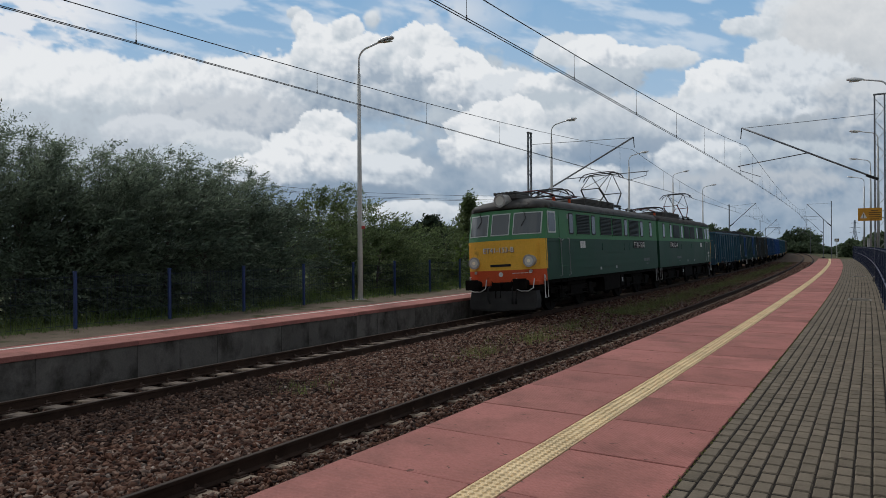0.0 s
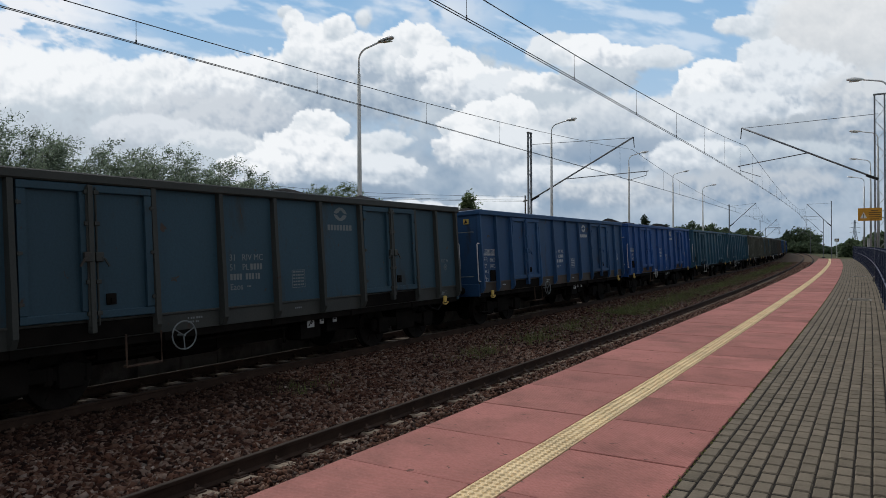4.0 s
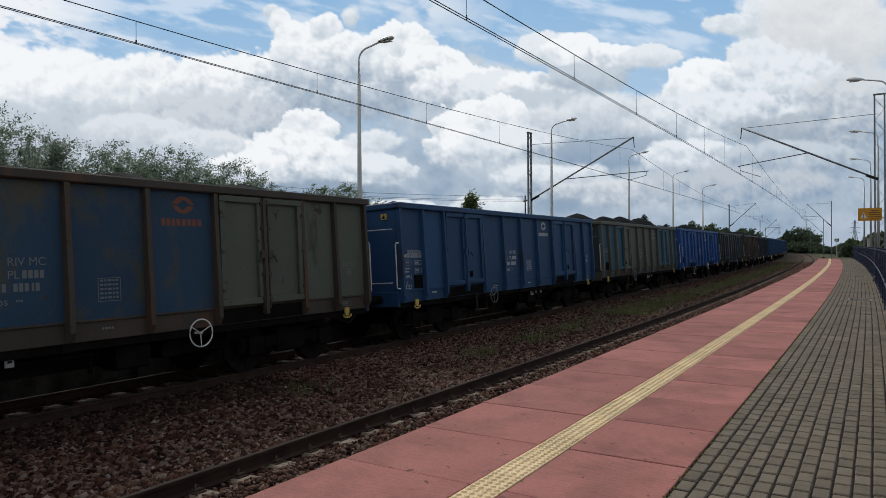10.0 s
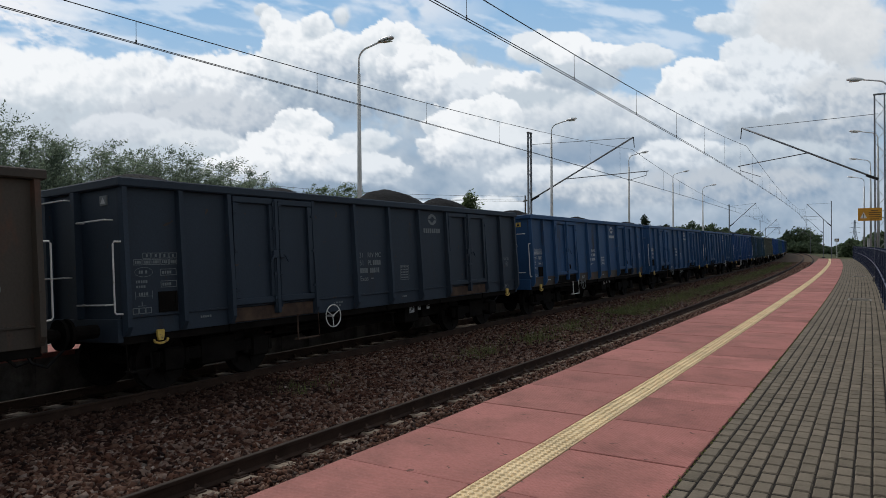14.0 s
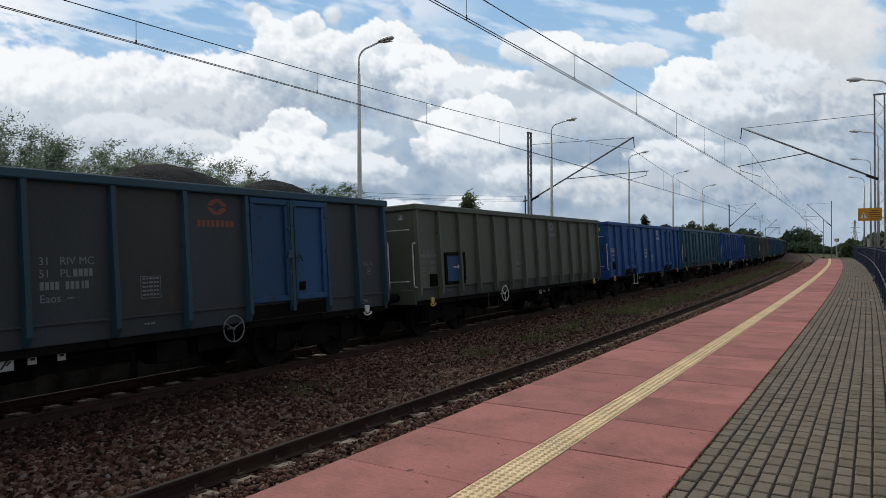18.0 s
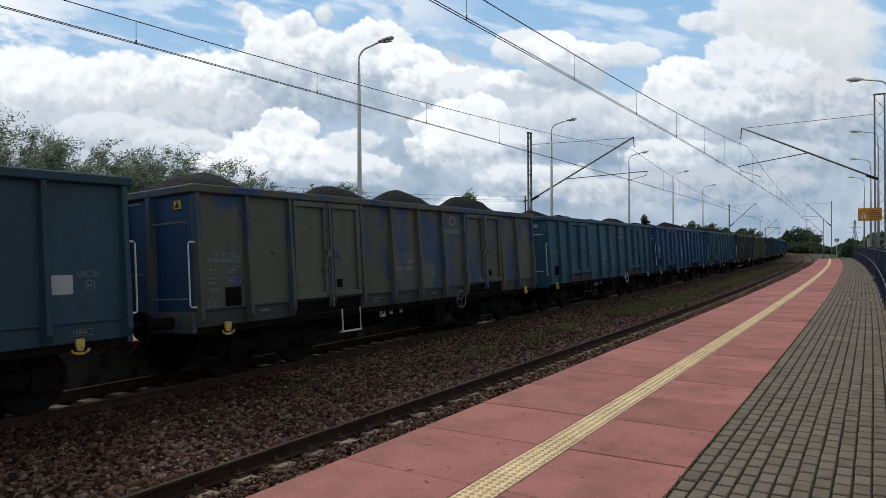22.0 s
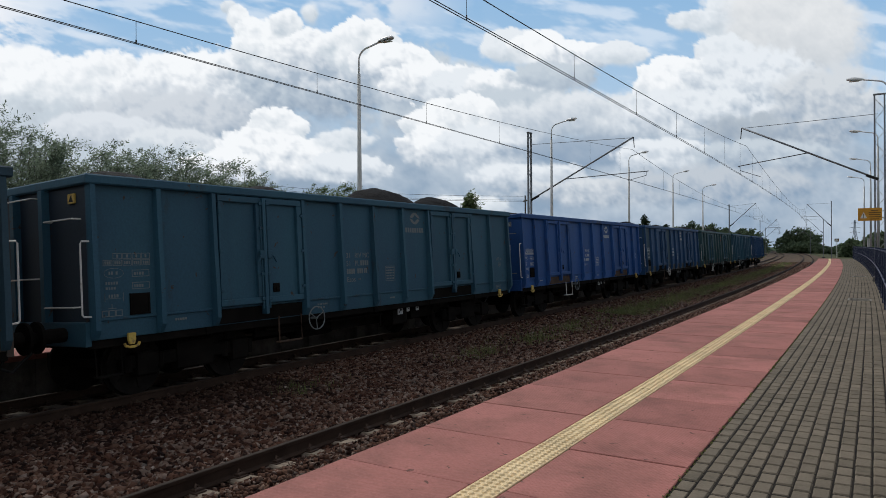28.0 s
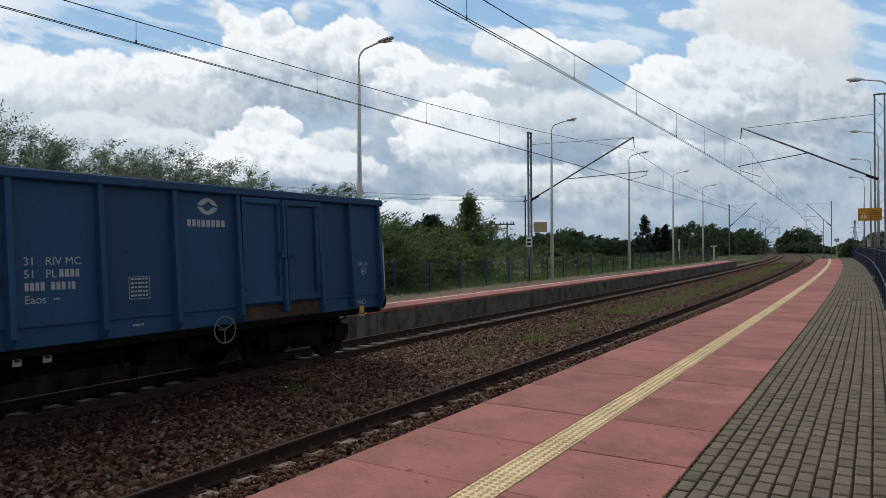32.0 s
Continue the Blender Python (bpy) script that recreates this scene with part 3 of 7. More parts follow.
# ---- lamp posts ----
def lamp_post(s, off, z, top, arm, side, label, turn=0.0):
    """A tapered pole with a bent arm and a flat lantern that reaches over the platform."""
    t = thing("street_lamp", label, "street lamp", stand(s, off, z, turn), "platform lamps")
    h = top - z
    part("pole", Build().rod([(0, 0, 0), (0, 0, h * 0.5), (0, 0, h - 0.9)], 0.095, 10, r1=0.055), M_POLE if side > 0 else M_GALV, t, smooth=True)
    pts = [(0, 0, h - 0.92), (0, 0, h - 0.45)]
    for k in range(1, 6):
        w = k / 5 * math.pi * 0.42
        pts.append((side * 0.38 * (1 - math.cos(w)), 0, h - 0.45 + 0.38 * math.sin(w)))
    pts.append((side * (arm - 0.45), 0, h + 0.04))
    part("arm", Build().rod(pts, 0.032, 8), M_LAMP, t, smooth=True)
    a, b = arm - 0.5, arm + 0.15
    ring = ((-1, -0.25), (-1, 0.35), (-0.55, 1), (0.55, 1), (1, 0.35), (1, -0.25))
    head = Build().loft([[(side * x, -side * y * w, h + 0.05 + dz + u * hh) for y, u in ring]
                         for x, w, dz, hh in ((a, 0.04, -0.02, 0.03), (a + 0.15, 0.12, 0.0, 0.07), (b - 0.25, 0.14, 0.03, 0.09), (b - 0.05, 0.10, 0.05, 0.06), (b, 0.05, 0.055, 0.03))])
    part("lantern", head, M_LAMP, t, "grey lamp housing")
    lens_x = sorted((side * (a + 0.2), side * (b - 0.1)))
    part("lens", Build().box(lens_x[0], lens_x[1], -0.085, 0.085, h + 0.0, h + 0.028, 0.006), plain("lamp_lens", (0.75, 0.76, 0.76), 0.3), t, "frosted lens")
    part("base_plate", Build().box(-0.16, 0.16, -0.16, 0.16, -0.02, 0.03, 0.005), M_GALV, t)
    return t


for s_l, off_l in ((18.32, -9.6), (35.3, -9.6), (50.5, -9.6), (65.5, -9.6), (81.7, -9.6)):
    lamp_post(s_l, off_l, HPF, 9.08, 1.3, 1, "tall grey lamp post with a bent arm on the far platform")
for s_l in (32.9, 47.8, 62.9, 79.4):
    lamp_post(s_l, 5.85, HP - 0.02, 9.0, 1.3, -1, "tall grey lamp post with a bent arm behind the blue fence")


# ---- overhead line ----
def mast(s, off, side, top, zb, reach, label, wire_z=5.75, tip=8.0, foot=5.0, mid=0.45, reg=6.25, over=0.7, across=False):
    """A lattice mast of two channels with a slanted bracket over the track; side: the way to the track."""
    t = thing("catenary_mast", label, "catenary mast", stand(s, off, zb), "catenary masts")
    h = top - zb
    face_m = Matrix.Rotation(math.pi / 2 if across else 0.0, 4, "Z")
    for k in (-1, 1):
        c = Build()
        c.box(-0.05, 0.05, k * 0.2 - 0.035, k * 0.2 + 0.035, 0, h, 0.004)
        part("channel", c, M_MAST, t, m=face_m)
    n = max(6, int(h / 0.55))
    for k in range(n):
        z0, z1 = 0.3 + (h - 0.5) * k / n, 0.3 + (h - 0.5) * (k + 1) / n
        sg = 1 if k % 2 else -1
        part("lacing", Build().rod([(0.045, -sg * 0.2, z0), (0.045, sg * 0.2, z1)], 0.014, 4), M_GALV if across else M_MAST, t, m=face_m)
    part("cap", Build().box(-0.07, 0.07, -0.25, 0.25, h - 0.06, h, 0.004), M_MAST, t, m=face_m)
    part("footing", Build().box(-0.3, 0.3, -0.4, 0.4, -0.3, 0.25, 0.03), M_CONC, t, "concrete footing")
    r = reach
    zt, zl = tip - zb, foot - 0.35 - zb
    part("bracket_tube", Build().rod([(side * 0.1, 0, zl + 0.35), (side * r, 0, zt)], 0.045, 8), M_MAST, t, "slanted steel bracket tube", smooth=True)
    part("insulator", Build().rod([(side * 0.06, 0, zl + 0.32), (side * 0.55, 0, zl + 0.32 + (zt - zl - 0.35) * 0.45 / r)], 0.07, 8), M_BLACK, t, "dark insulator", smooth=True)
    part("stay", Build().rod([(side * 0.05, 0, min(h - 0.25, zt + 0.1)), (side * (r - 0.15), 0, zt - 0.02)], 0.014, 5), M_MAST, t)
    part("hanger", Build().rod([(side * r, 0, zt), (side * (r + 0.05), 0.0, zt - 0.55)], 0.022, 6), M_BLACK, t, "messenger wire insulator")
    za, zr = zl + 0.35 + (zt - zl - 0.35) * mid - 0.04, reg - zb
    part("registration_tube", Build().rod([(side * r * mid, 0, za), (side * (r + 0.1 + over), 0, zr)], 0.024, 6), M_MAST, t)
    part("steady_arm", Build().rod([(side * (r + over), 0, zr), (side * (r + over - 0.02), 0, zr - 0.22), (side * (r + over - 1.0), 0, wire_z - zb + 0.03)], 0.016, 5), M_MAST, t)
    return t


mast(36.2, -11.3, 1, 8.86, HPF - 0.15, 5.95, "grey lattice catenary mast behind the far platform with a slanted bracket", tip=8.05, foot=5.0, mid=0.36, reg=6.22)
mast(38.2, 5.68, -1, 9.4, HP - 0.02, 6.0, "grey lattice catenary mast behind the platform fence", tip=8.35, foot=5.4, mid=0.5, reg=6.38, over=0.1, across=True)
mast(100.0, -9.0, 1, 7.9, -0.4, 3.3, "distant lattice catenary mast beside the far track")
mast(107.0, 3.1, -1, 8.3, -0.4, 2.9, "distant lattice catenary mast at the end of the platform")
mast(165.0, -9.0, 1, 7.9, -0.4, 3.3, "very distant catenary mast beside the far track")
mast(168.0, 3.2, -1, 8.0, -0.4, 3.0, "very distant catenary mast beside the near track")
mast(232.0, -9.0, 1, 7.9, -0.4, 3.3, "very distant catenary mast beside the far track")
mast(234.0, 3.2, -1, 8.0, -0.4, 3.0, "very distant catenary mast beside the near track")
mast(-31.0, -9.25, 1, 8.2, HPF, 3.6, "lattice catenary mast on the far platform")
mast(-29.0, 5.6, -1, 8.2, HP, 5.4, "lattice catenary mast behind the platform fence")


def overhead(centre, supports, label, zlow):
    t = thing("overhead_line", label, "overhead wire")
    contact, messenger = 5.75, 7.4
    for k, d in enumerate((-0.03, 0.03)):
        part("contact_wire", Build().rod([at(s, centre + d + 0.0, contact) for s in np.arange(supports[0], supports[-1] + 1, 3.0)], 0.0075, 4), M_WIRE, t)
    for a, b in zip(supports, supports[1:]):
        pts, n = [], 22
        for i in range(n + 1):
            q = i / n
            pts.append(at(a + (b - a) * q, centre, messenger - (messenger - zlow) * 4 * q * (1 - q)))
        part("messenger_wire", Build().rod(pts, 0.009, 4), M_WIRE, t)
        m = int((b - a) / 4.4)
        for i in range(m):
            q = (i + 0.5) / m
            zt = messenger - (messenger - zlow) * 4 * q * (1 - q)
            s = a + (b - a) * q
            part("dropper", Build().rod([at(s, centre, contact), at(s, centre, zt)], 0.005, 4), M_WIRE, t)
            part("clamp", Build().rod([at(s, centre, contact - 0.01), at(s, centre, contact + 0.06)], 0.014, 4), M_WIRE, t)
    return t


overhead(-0.1, (-29.0, 38.2, 107.0, 168.0, 234.0), "overhead contact line of the near track with droppers", 6.18)
overhead(-SPACE - 0.1, (-31.0, 36.2, 100.0, 165.0, 232.0), "overhead contact line above the train with droppers", 6.1)


# ---- the train ----
def ahead(t):
    """How far along the line the first wagon's front stands at t seconds."""
    return 52.4417 - 19.602432 * t + 0.0187284 * t * t - 0.000208758 * t ** 3


def on_track(s, pivot_a, pivot_b):
    """The pose of a vehicle whose origin is at s and whose pivots lie that far behind it."""
    a, b = at(s + pivot_a, -SPACE), at(s + pivot_b, -SPACE)
    d = (b - a).normalized()
    p = a - d * pivot_a
    return Matrix.Translation(p) @ Matrix.Rotation(-math.atan2(d.x, d.y), 4, "Z") @ Matrix.Rotation(-CANT, 4, "Y")


PITCH, WAGONS = 14.04, 41
BODY = 12.8
cars, wheels = [], []
SHIFT = {0: 0.1, 4: -0.2, 5: -0.18, 6: -0.1, 8: -0.1, 10: 0.15, 11: 0.13, 13: 0.15, 15: 0.2, 16: 0.1, 19: 0.1, 20: 0.07, 23: 0.07, 25: -0.07, 26: 0.05, 29: 0.05, 30: 0.43, 31: 0.5, 32: 0.4, 33: 0.36, 34: 0.46, 35: 0.3, 36: 0.0, 37: -0.05}   # couplings pulled out or pushed in


def back_of(k):
    return k * PITCH + SHIFT.get(k, 0.0)



GRIME = (0.030, 0.027, 0.024)
RUST = (0.11, 0.05, 0.03)
M_RUSTY = mat("rusty_iron", (0.045, 0.03, 0.024), (0.10, 0.065, 0.045), 0.85, scale=6, fine=60, spec=0.2)


def paint(name, a, b, stain, at_, sscale=1.3, stretch=(1, 1, 0.35)):
    return mat(name, a, b, 0.62, scale=0.9, fine=30, bump=0.15, stain=stain, stain_at=at_, stain_scale=sscale, stretch=stretch, rand=0.12, spec=0.32, stain_w=0.14, fleck=(0.05, 0.034, 0.026), fleck_at=0.685, fleck_scale=5.5)


PAINTS = {
    "bright": paint("bright_blue_paint", (0.01368, 0.06402, 0.2142), (0.01824, 0.08062, 0.2638), GRIME, 0.60),
    "mid": paint("blue_paint", (0.01482, 0.05586, 0.1312), (0.02166, 0.07182, 0.1724), GRIME, 0.585),
    "teal": paint("weathered_teal_paint", (0.02052, 0.07068, 0.1163), (0.03078, 0.09804, 0.1414), GRIME, 0.60),
    "steel": paint("steel_blue_paint", (0.01938, 0.05244, 0.07752), (0.02964, 0.0684, 0.09804), GRIME, 0.58),
    "navy": paint("sooty_navy_paint", (0.01596, 0.02622, 0.04104), (0.02508, 0.03876, 0.057), GRIME, 0.62),
    "sage": paint("sage_grey_paint", (0.076, 0.088, 0.068), (0.104, 0.116, 0.090), GRIME, 0.62),
    "green": paint("grey_green_paint", (0.027, 0.066, 0.074), (0.040, 0.088, 0.096), GRIME, 0.60),
    "olive": paint("olive_grey_paint", (0.0684, 0.07296, 0.057), (0.1003, 0.1026, 0.07752), RUST, 0.64),
    "dark": paint("sooty_grey_paint", (0.030, 0.034, 0.032), (0.048, 0.051, 0.047), RUST, 0.62),
    "slate": paint("sooty_slate_paint", (0.028, 0.035, 0.041), (0.044, 0.052, 0.060), RUST, 0.63),
    "brown": paint("rusty_brown_paint", (0.042, 0.035, 0.028), (0.068, 0.054, 0.042), RUST, 0.55),
    "red": paint("red_brown_paint", (0.08664, 0.04104, 0.03078), (0.1231, 0.06042, 0.04332), GRIME, 0.60),
    "beige": paint("grey_beige_paint", (0.1368, 0.1322, 0.1003), (0.187, 0.1733, 0.1322), RUST, 0.66),
    "patch": paint("patched_sage_and_blue_paint", (0.078, 0.084, 0.064), (0.108, 0.112, 0.085), (0.020, 0.062, 0.165), 0.475, 1.5, (1, 1, 0.6)),
    "patch2": paint("patched_blue_and_olive_paint", (0.0165, 0.047, 0.092), (0.025, 0.062, 0.115), (0.070, 0.070, 0.050), 0.50, 1.1, (1, 1, 0.7)),
    "drip": paint("blue_paint_with_white_drips", (0.01482, 0.05586, 0.1585), (0.02166, 0.0741, 0.2097), (0.50, 0.52, 0.54), 0.625, 11.0, (1, 1, 0.22)),
}
WORDS = {"bright": "bright blue", "mid": "blue", "teal": "weathered teal blue", "steel": "grimy steel blue", "green": "faded grey-green", "olive": "dirty olive grey",
         "dark": "sooty dark grey", "navy": "sooty navy blue", "slate": "sooty slate grey", "sage": "sage grey", "brown": "rusty brown", "red": "rusty red-brown", "beige": "grey-beige", "patch": "patchy beige-blue", "patch2": "patchy blue-olive", "drip": "white-splashed blue"}
LOOKS = ("teal green.bright steel mid bright teal teal olive olive.teal bright.sage patch2.sage mid olive.teal bright patch2 brown navy mid mid mid drip slate.mid sage bright "
         "teal bright steel patch teal mid teal dark olive dark.bright brown teal bright mid green.teal teal mid").split()

# posts and doors of the two builds of wagon: evenly spaced middle sheets, and narrow ones
BUILDS = {"wide": ((0.05, 1.0, 1.95, 3.97, 5.22, 6.43, 7.63, 8.87, 10.87, 11.8, 12.75), (2.02, 3.0, 8.94, 9.92)),
          "narrow": ((0.05, 1.08, 2.1, 4.17, 5.26, 6.34, 7.42, 8.5, 10.57, 11.62, 12.75), (2.18, 3.18, 8.58, 9.58))}
NARROW = (13, 26, 27, 29, 35, 37, 38, 39)


def sheets(posts):
    return tuple(zip((0.02,) + posts[1:-1], posts[1:-1] + (BODY - 0.02,)))      # wall sheets from post to post


RIBS = tuple(0.05 + 0.9769 * i for i in range(14))


def wagon_meshes():
    d = {}
    for build, (posts, doors_at) in BUILDS.items():
        for i, (y0, y1) in enumerate(sheets(posts)):
            d[build, i] = Build().box(1.355, 1.415, y0, y1, 1.235, 3.12).mesh("wall_sheet")
    d["end"] = Build().box(-1.355, 1.355, 0.02, 0.08, 1.02, 3.12).mesh("end_wall")
    d["floor"] = Build().box(-1.355, 1.355, 0.08, BODY - 0.08, 1.15, 1.2).mesh("floor")
    b = Build()
    for sx in (-1, 1):
        b.box(min(sx * 1.36, sx * 1.52), max(sx * 1.36, sx * 1.52), -0.06, BODY + 0.06, 3.1, 3.24, 0.02)
    for y in (-0.06, BODY - 0.06):
        b.box(-1.36, 1.36, y, y + 0.12, 3.1, 3.235, 0.02)
    d["rim"] = b.mesh("top_rim")
    d["skirt"] = Build().box(1.372, 1.405, 0.03, BODY - 0.03, 0.94, 1.20, 0.006).mesh("lower_skirt")
    d["ledge"] = Build().box(1.36, 1.432, 0.03, BODY - 0.03, 1.2005, 1.2345, 0.006).mesh("ledge")
    q = Build()
    for y0, y1, z0, z1 in ((0.6, 0.92, 1.25, 1.28), (0.6, 0.92, 1.53, 1.56), (0.6, 0.63, 1.28, 1.53), (0.89, 0.92, 1.28, 1.53)):
        q.box(1.4155, 1.437, y0, y1, z0, z1)
    q.box(1.4155, 1.422, 0.63, 0.89, 1.28, 1.53)
    d["doorsill"] = Build().box(1.407, 1.436, 0.04, 2.0, 0.96, 1.195, 0.008).mesh("door_sill")
    d["holder"] = q.mesh("label_holder")
    d["card"] = Build().box(1.4155, 1.42, 11.68, 12.0, 1.6, 1.86).mesh("paper_card")
    b = Build()
    post_rings = [[(1.415, -0.05, z), (1.415 + w, -0.038, z), (1.415 + w, 0.038, z), (1.415, 0.05, z)] for z, w in ((0.96, 0.05), (1.08, 0.12), (1.6, 0.12), (2.2, 0.10), (3.1, 0.085))]
    b.loft(post_rings)
    d["post"] = b.mesh("post")
    for nm, ys in (("far_wide", BUILDS["wide"][0]), ("far_narrow", BUILDS["narrow"][0]), ("far_ribbed", RIBS)):       # the side turned away, never passed
        b = Build().box(1.355, 1.415, 0.02, BODY - 0.02, 1.235, 3.12)
        for y in ys:
            b.loft([[(x_, y + e_, z_) for x_, e_, z_ in ring_] for ring_ in post_rings])
        for y in BUILDS[nm[4:]][1] if nm != "far_ribbed" else ():
            b.box(1.417, 1.465, y, y + 0.92, 1.25, 3.09, 0.008)
        d[nm] = b.mesh("side_wall")
    b = Build()
    x = 1.417
    b.box(x, x + 0.026, 0.0, 0.92, 1.24, 3.09, 0.006)
    for z0, z1, y0, y1 in ((1.24, 1.35, 0, 0.92), (2.98, 3.09, 0, 0.92), (1.35, 2.98, 0, 0.11), (1.35, 2.98, 0.81, 0.92)):
        b.box(x + 0.026, x + 0.085, y0, y1, z0, z1, 0.012)
    d["door"] = b.mesh("door_leaf")
    b = Build()
    b.box(x + 0.02, x + 0.13, -0.035, 0.035, 1.05, 3.08, 0.012)
    d["doorpost"] = b.mesh("lock_column")
    b = Build()
    b.rod([(x + 0.095, 0.02, 1.15), (x + 0.095, 0.02, 3.05)], 0.017, 6)
    for z in (1.32, 1.75, 2.55, 2.98):
        b.box(x + 0.07, x + 0.118, -0.015, 0.06, z - 0.03, z + 0.03, 0.008)
    b.box(x + 0.07, x + 0.14, -0.02, 0.09, 2.02, 2.16, 0.012)
    b.rod([(x + 0.11, 0.03, 2.1), (x + 0.15, 0.1, 2.06), (x + 0.15, 0.16, 1.96)], 0.017, 5)
    d["handle"] = b.mesh("handle")
    b = Build()
    for z in (1.5, 2.15, 2.8):
        b.box(x + 0.085, x + 0.105, -0.02, 0.05, z - 0.022, z + 0.022, 0.005).rod([(x + 0.1, 0.0, z - 0.035), (x + 0.1, 0.0, z + 0.035)], 0.011, 6)
    d["hinge"] = b.mesh("hinge")
    b = Build()
    b.box(x + 0.026, x + 0.052, 0.2, 0.34, 1.42, 1.58, 0.006).box(x + 0.052, x + 0.075, 0.25, 0.29, 1.44, 1.52, 0.004)
    d["latch"] = b.mesh("inspection_flap")
    b = Build()
    b.box(1.30, 1.37, 0, BODY, 0.82, 1.02, 0.008)
    d["sill"] = b.mesh("sill")
    b = Build()
    b.box(-0.35, 0.35, 0.3, BODY - 0.3, 0.78, 1.02)
    for y in (2.0, 4.2, 6.4, 8.6, 10.8):
        b.box(-1.4, 1.4, y - 0.06, y + 0.06, 0.82, 1.02)
    d["underframe"] = b.mesh("underframe")
    b = Build()
    b.box(-0.95, -0.5, 5.2, 6.6, 0.5, 0.82, 0.03)
    d["tool_box"] = b.mesh("tool_box")
    b = Build()
    b.rod([(0.6, 4.6, 0.62), (0.6, 5.7, 0.62)], 0.19, 10)
    d["air_tank"] = b.mesh("air_tank")
    b = Build()
    b.box(-0.9, -0.82, 3.3, 9.5, 0.5, 0.86).box(0.95, 1.03, 3.3, 5.0, 0.62, 0.86).box(0.72, 0.8, 5.6, 9.5, 0.5, 0.86)   # brake gear carriers
    b.rod([(0.3, 3.0, 0.55), (0.3, 9.8, 0.55)], 0.03, 5).rod([(-0.3, 3.0, 0.42), (0.25, 6.2, 0.5), (-0.2, 9.8, 0.42)], 0.03, 5)
    b.rod([(1.2, 3.4, 0.74), (1.2, 6.9, 0.74)], 0.02, 5).rod([(1.1, 6.9, 0.74), (1.1, 6.9, 0.45)], 0.03, 5)
    b.box(0.85, 1.25, 7.2, 7.75, 0.45, 0.8, 0.03).box(0.9, 1.2, 8.0, 8.3, 0.52, 0.8, 0.03)
    d["brake_gear"] = b.mesh("brake_gear")
    b = Build()
    b.box(-1.4, 1.4, -0.06, 0.02, 0.86, 1.2, 0.01)
    d["beam"] = b.mesh("buffer_beam")
    b = Build()
    b.rod([(0, -0.06, 1.03), (0, -0.4, 1.03)], 0.10, 10).rod([(0, -0.36, 1.03), (0, -0.58, 1.03)], 0.075, 10).disc((0, -0.6, 1.03), (0, 1, 0), 0.22, 0.045, 16)
    d["buffer"] = b.mesh("buffer")
    b = Build()
    b.box(-0.05, 0.05, -0.42, -0.06, 0.98, 1.06, 0.01)
    b.rod([(0, -0.4, 1.02), (0.09, -0.5, 0.95), (0.09, -0.72, 0.93), (-0.09, -0.72, 0.93), (-0.09, -0.5, 0.95)], 0.022, 5, closed=True)
    d["coupling"] = b.mesh("coupling")
    b = Build()
    b.rod([(0.35, -0.06, 0.95), (0.4, -0.28, 0.78), (0.33, -0.5, 0.55), (0.2, -0.64, 0.62), (0.1, -0.66, 0.74)], 0.024, 6)
    d["hose"] = b.mesh("brake_hose")
    b = Build()
    b.box(-0.05, 0.05, -0.09, 0.02, 1.2, 3.1, 0.006)
    d["endpost"] = b.mesh("end_post")
    b = Build()
    b.rod([(1.44, 0.03, 1.27), (1.44, -0.1, 1.28), (1.44, -0.12, 1.31), (1.44, -0.12, 2.28), (1.44, -0.1, 2.31), (1.44, 0.03, 2.31)], 0.014, 6)
    d["grab"] = b.mesh("grab_rail")
    b = Build()
    b.rod([(0.36, -0.01, 0), (0.36, -0.13, 0), (-0.36, -0.13, 0), (-0.36, -0.01, 0)], 0.012, 6)
    d["rung"] = b.mesh("end_rung")
    b = Build()
    b.rod([(1.30, 0.12, 0.86), (1.34, 0.12, 0.42), (1.34, 0.5, 0.42), (1.30, 0.5, 0.86)], 0.016, 5)
    b.box(1.24, 1.4, 0.12, 0.5, 0.405, 0.43, 0.004)
    d["step"] = b.mesh("corner_step")
    b = Build()
    b.rod([(1.47, 3.46, 0.98), (1.47, 3.46, 0.52), (1.47, 4.03, 0.52), (1.47, 4.03, 0.98)], 0.017, 5)
    b.box(1.38, 1.49, 3.46, 4.03, 0.505, 0.535, 0.005)
    d["ladder"] = b.mesh("ladder_step")
    b = Build()
    ring = [(1.52, 0.215 * math.cos(w), 0.87 + 0.215 * math.sin(w)) for w in np.arange(0, 2 * math.pi, math.pi / 12)]
    b.rod(ring, 0.012, 5, closed=True)
    for w in (0.5, 2.6, 4.7):
        b.rod([(1.5, 0, 0.87), (1.52, 0.215 * math.cos(w), 0.87 + 0.215 * math.sin(w))], 0.009, 4)
    b.rod([(1.2, 0, 0.87), (1.53, 0, 0.87)], 0.02, 6)
    d["handwheel"] = b.mesh("brake_handwheel")
    b = Build()
    b.loft([[(x_, 0.56 - w_, z_), (x_, 0.56 + w_, z_), (x_ + 0.04, 0.56 + w_, z_), (x_ + 0.04, 0.56 - w_, z_)] for x_, w_, z_ in ((1.47, 0.035, 0.84), (1.47, 0.055, 0.9), (1.47, 0.06, 0.985), (1.47, 0.045, 1.0))])
    b.rod([(1.5, 0.44, 0.86), (1.5, 0.46, 0.82), (1.5, 0.52, 0.80), (1.5, 0.6, 0.80), (1.5, 0.66, 0.82), (1.5, 0.68, 0.86)], 0.02, 5)
    d["hook"] = b.mesh("tow_hook")
    # bars of writing: load table, plates, fork mark
    b = Build()
    X, Y = 1.4155, 1.4185

    def bar(y0, y1, z0, z1):
        b.box(X, Y, y0, y1, z0, z1)

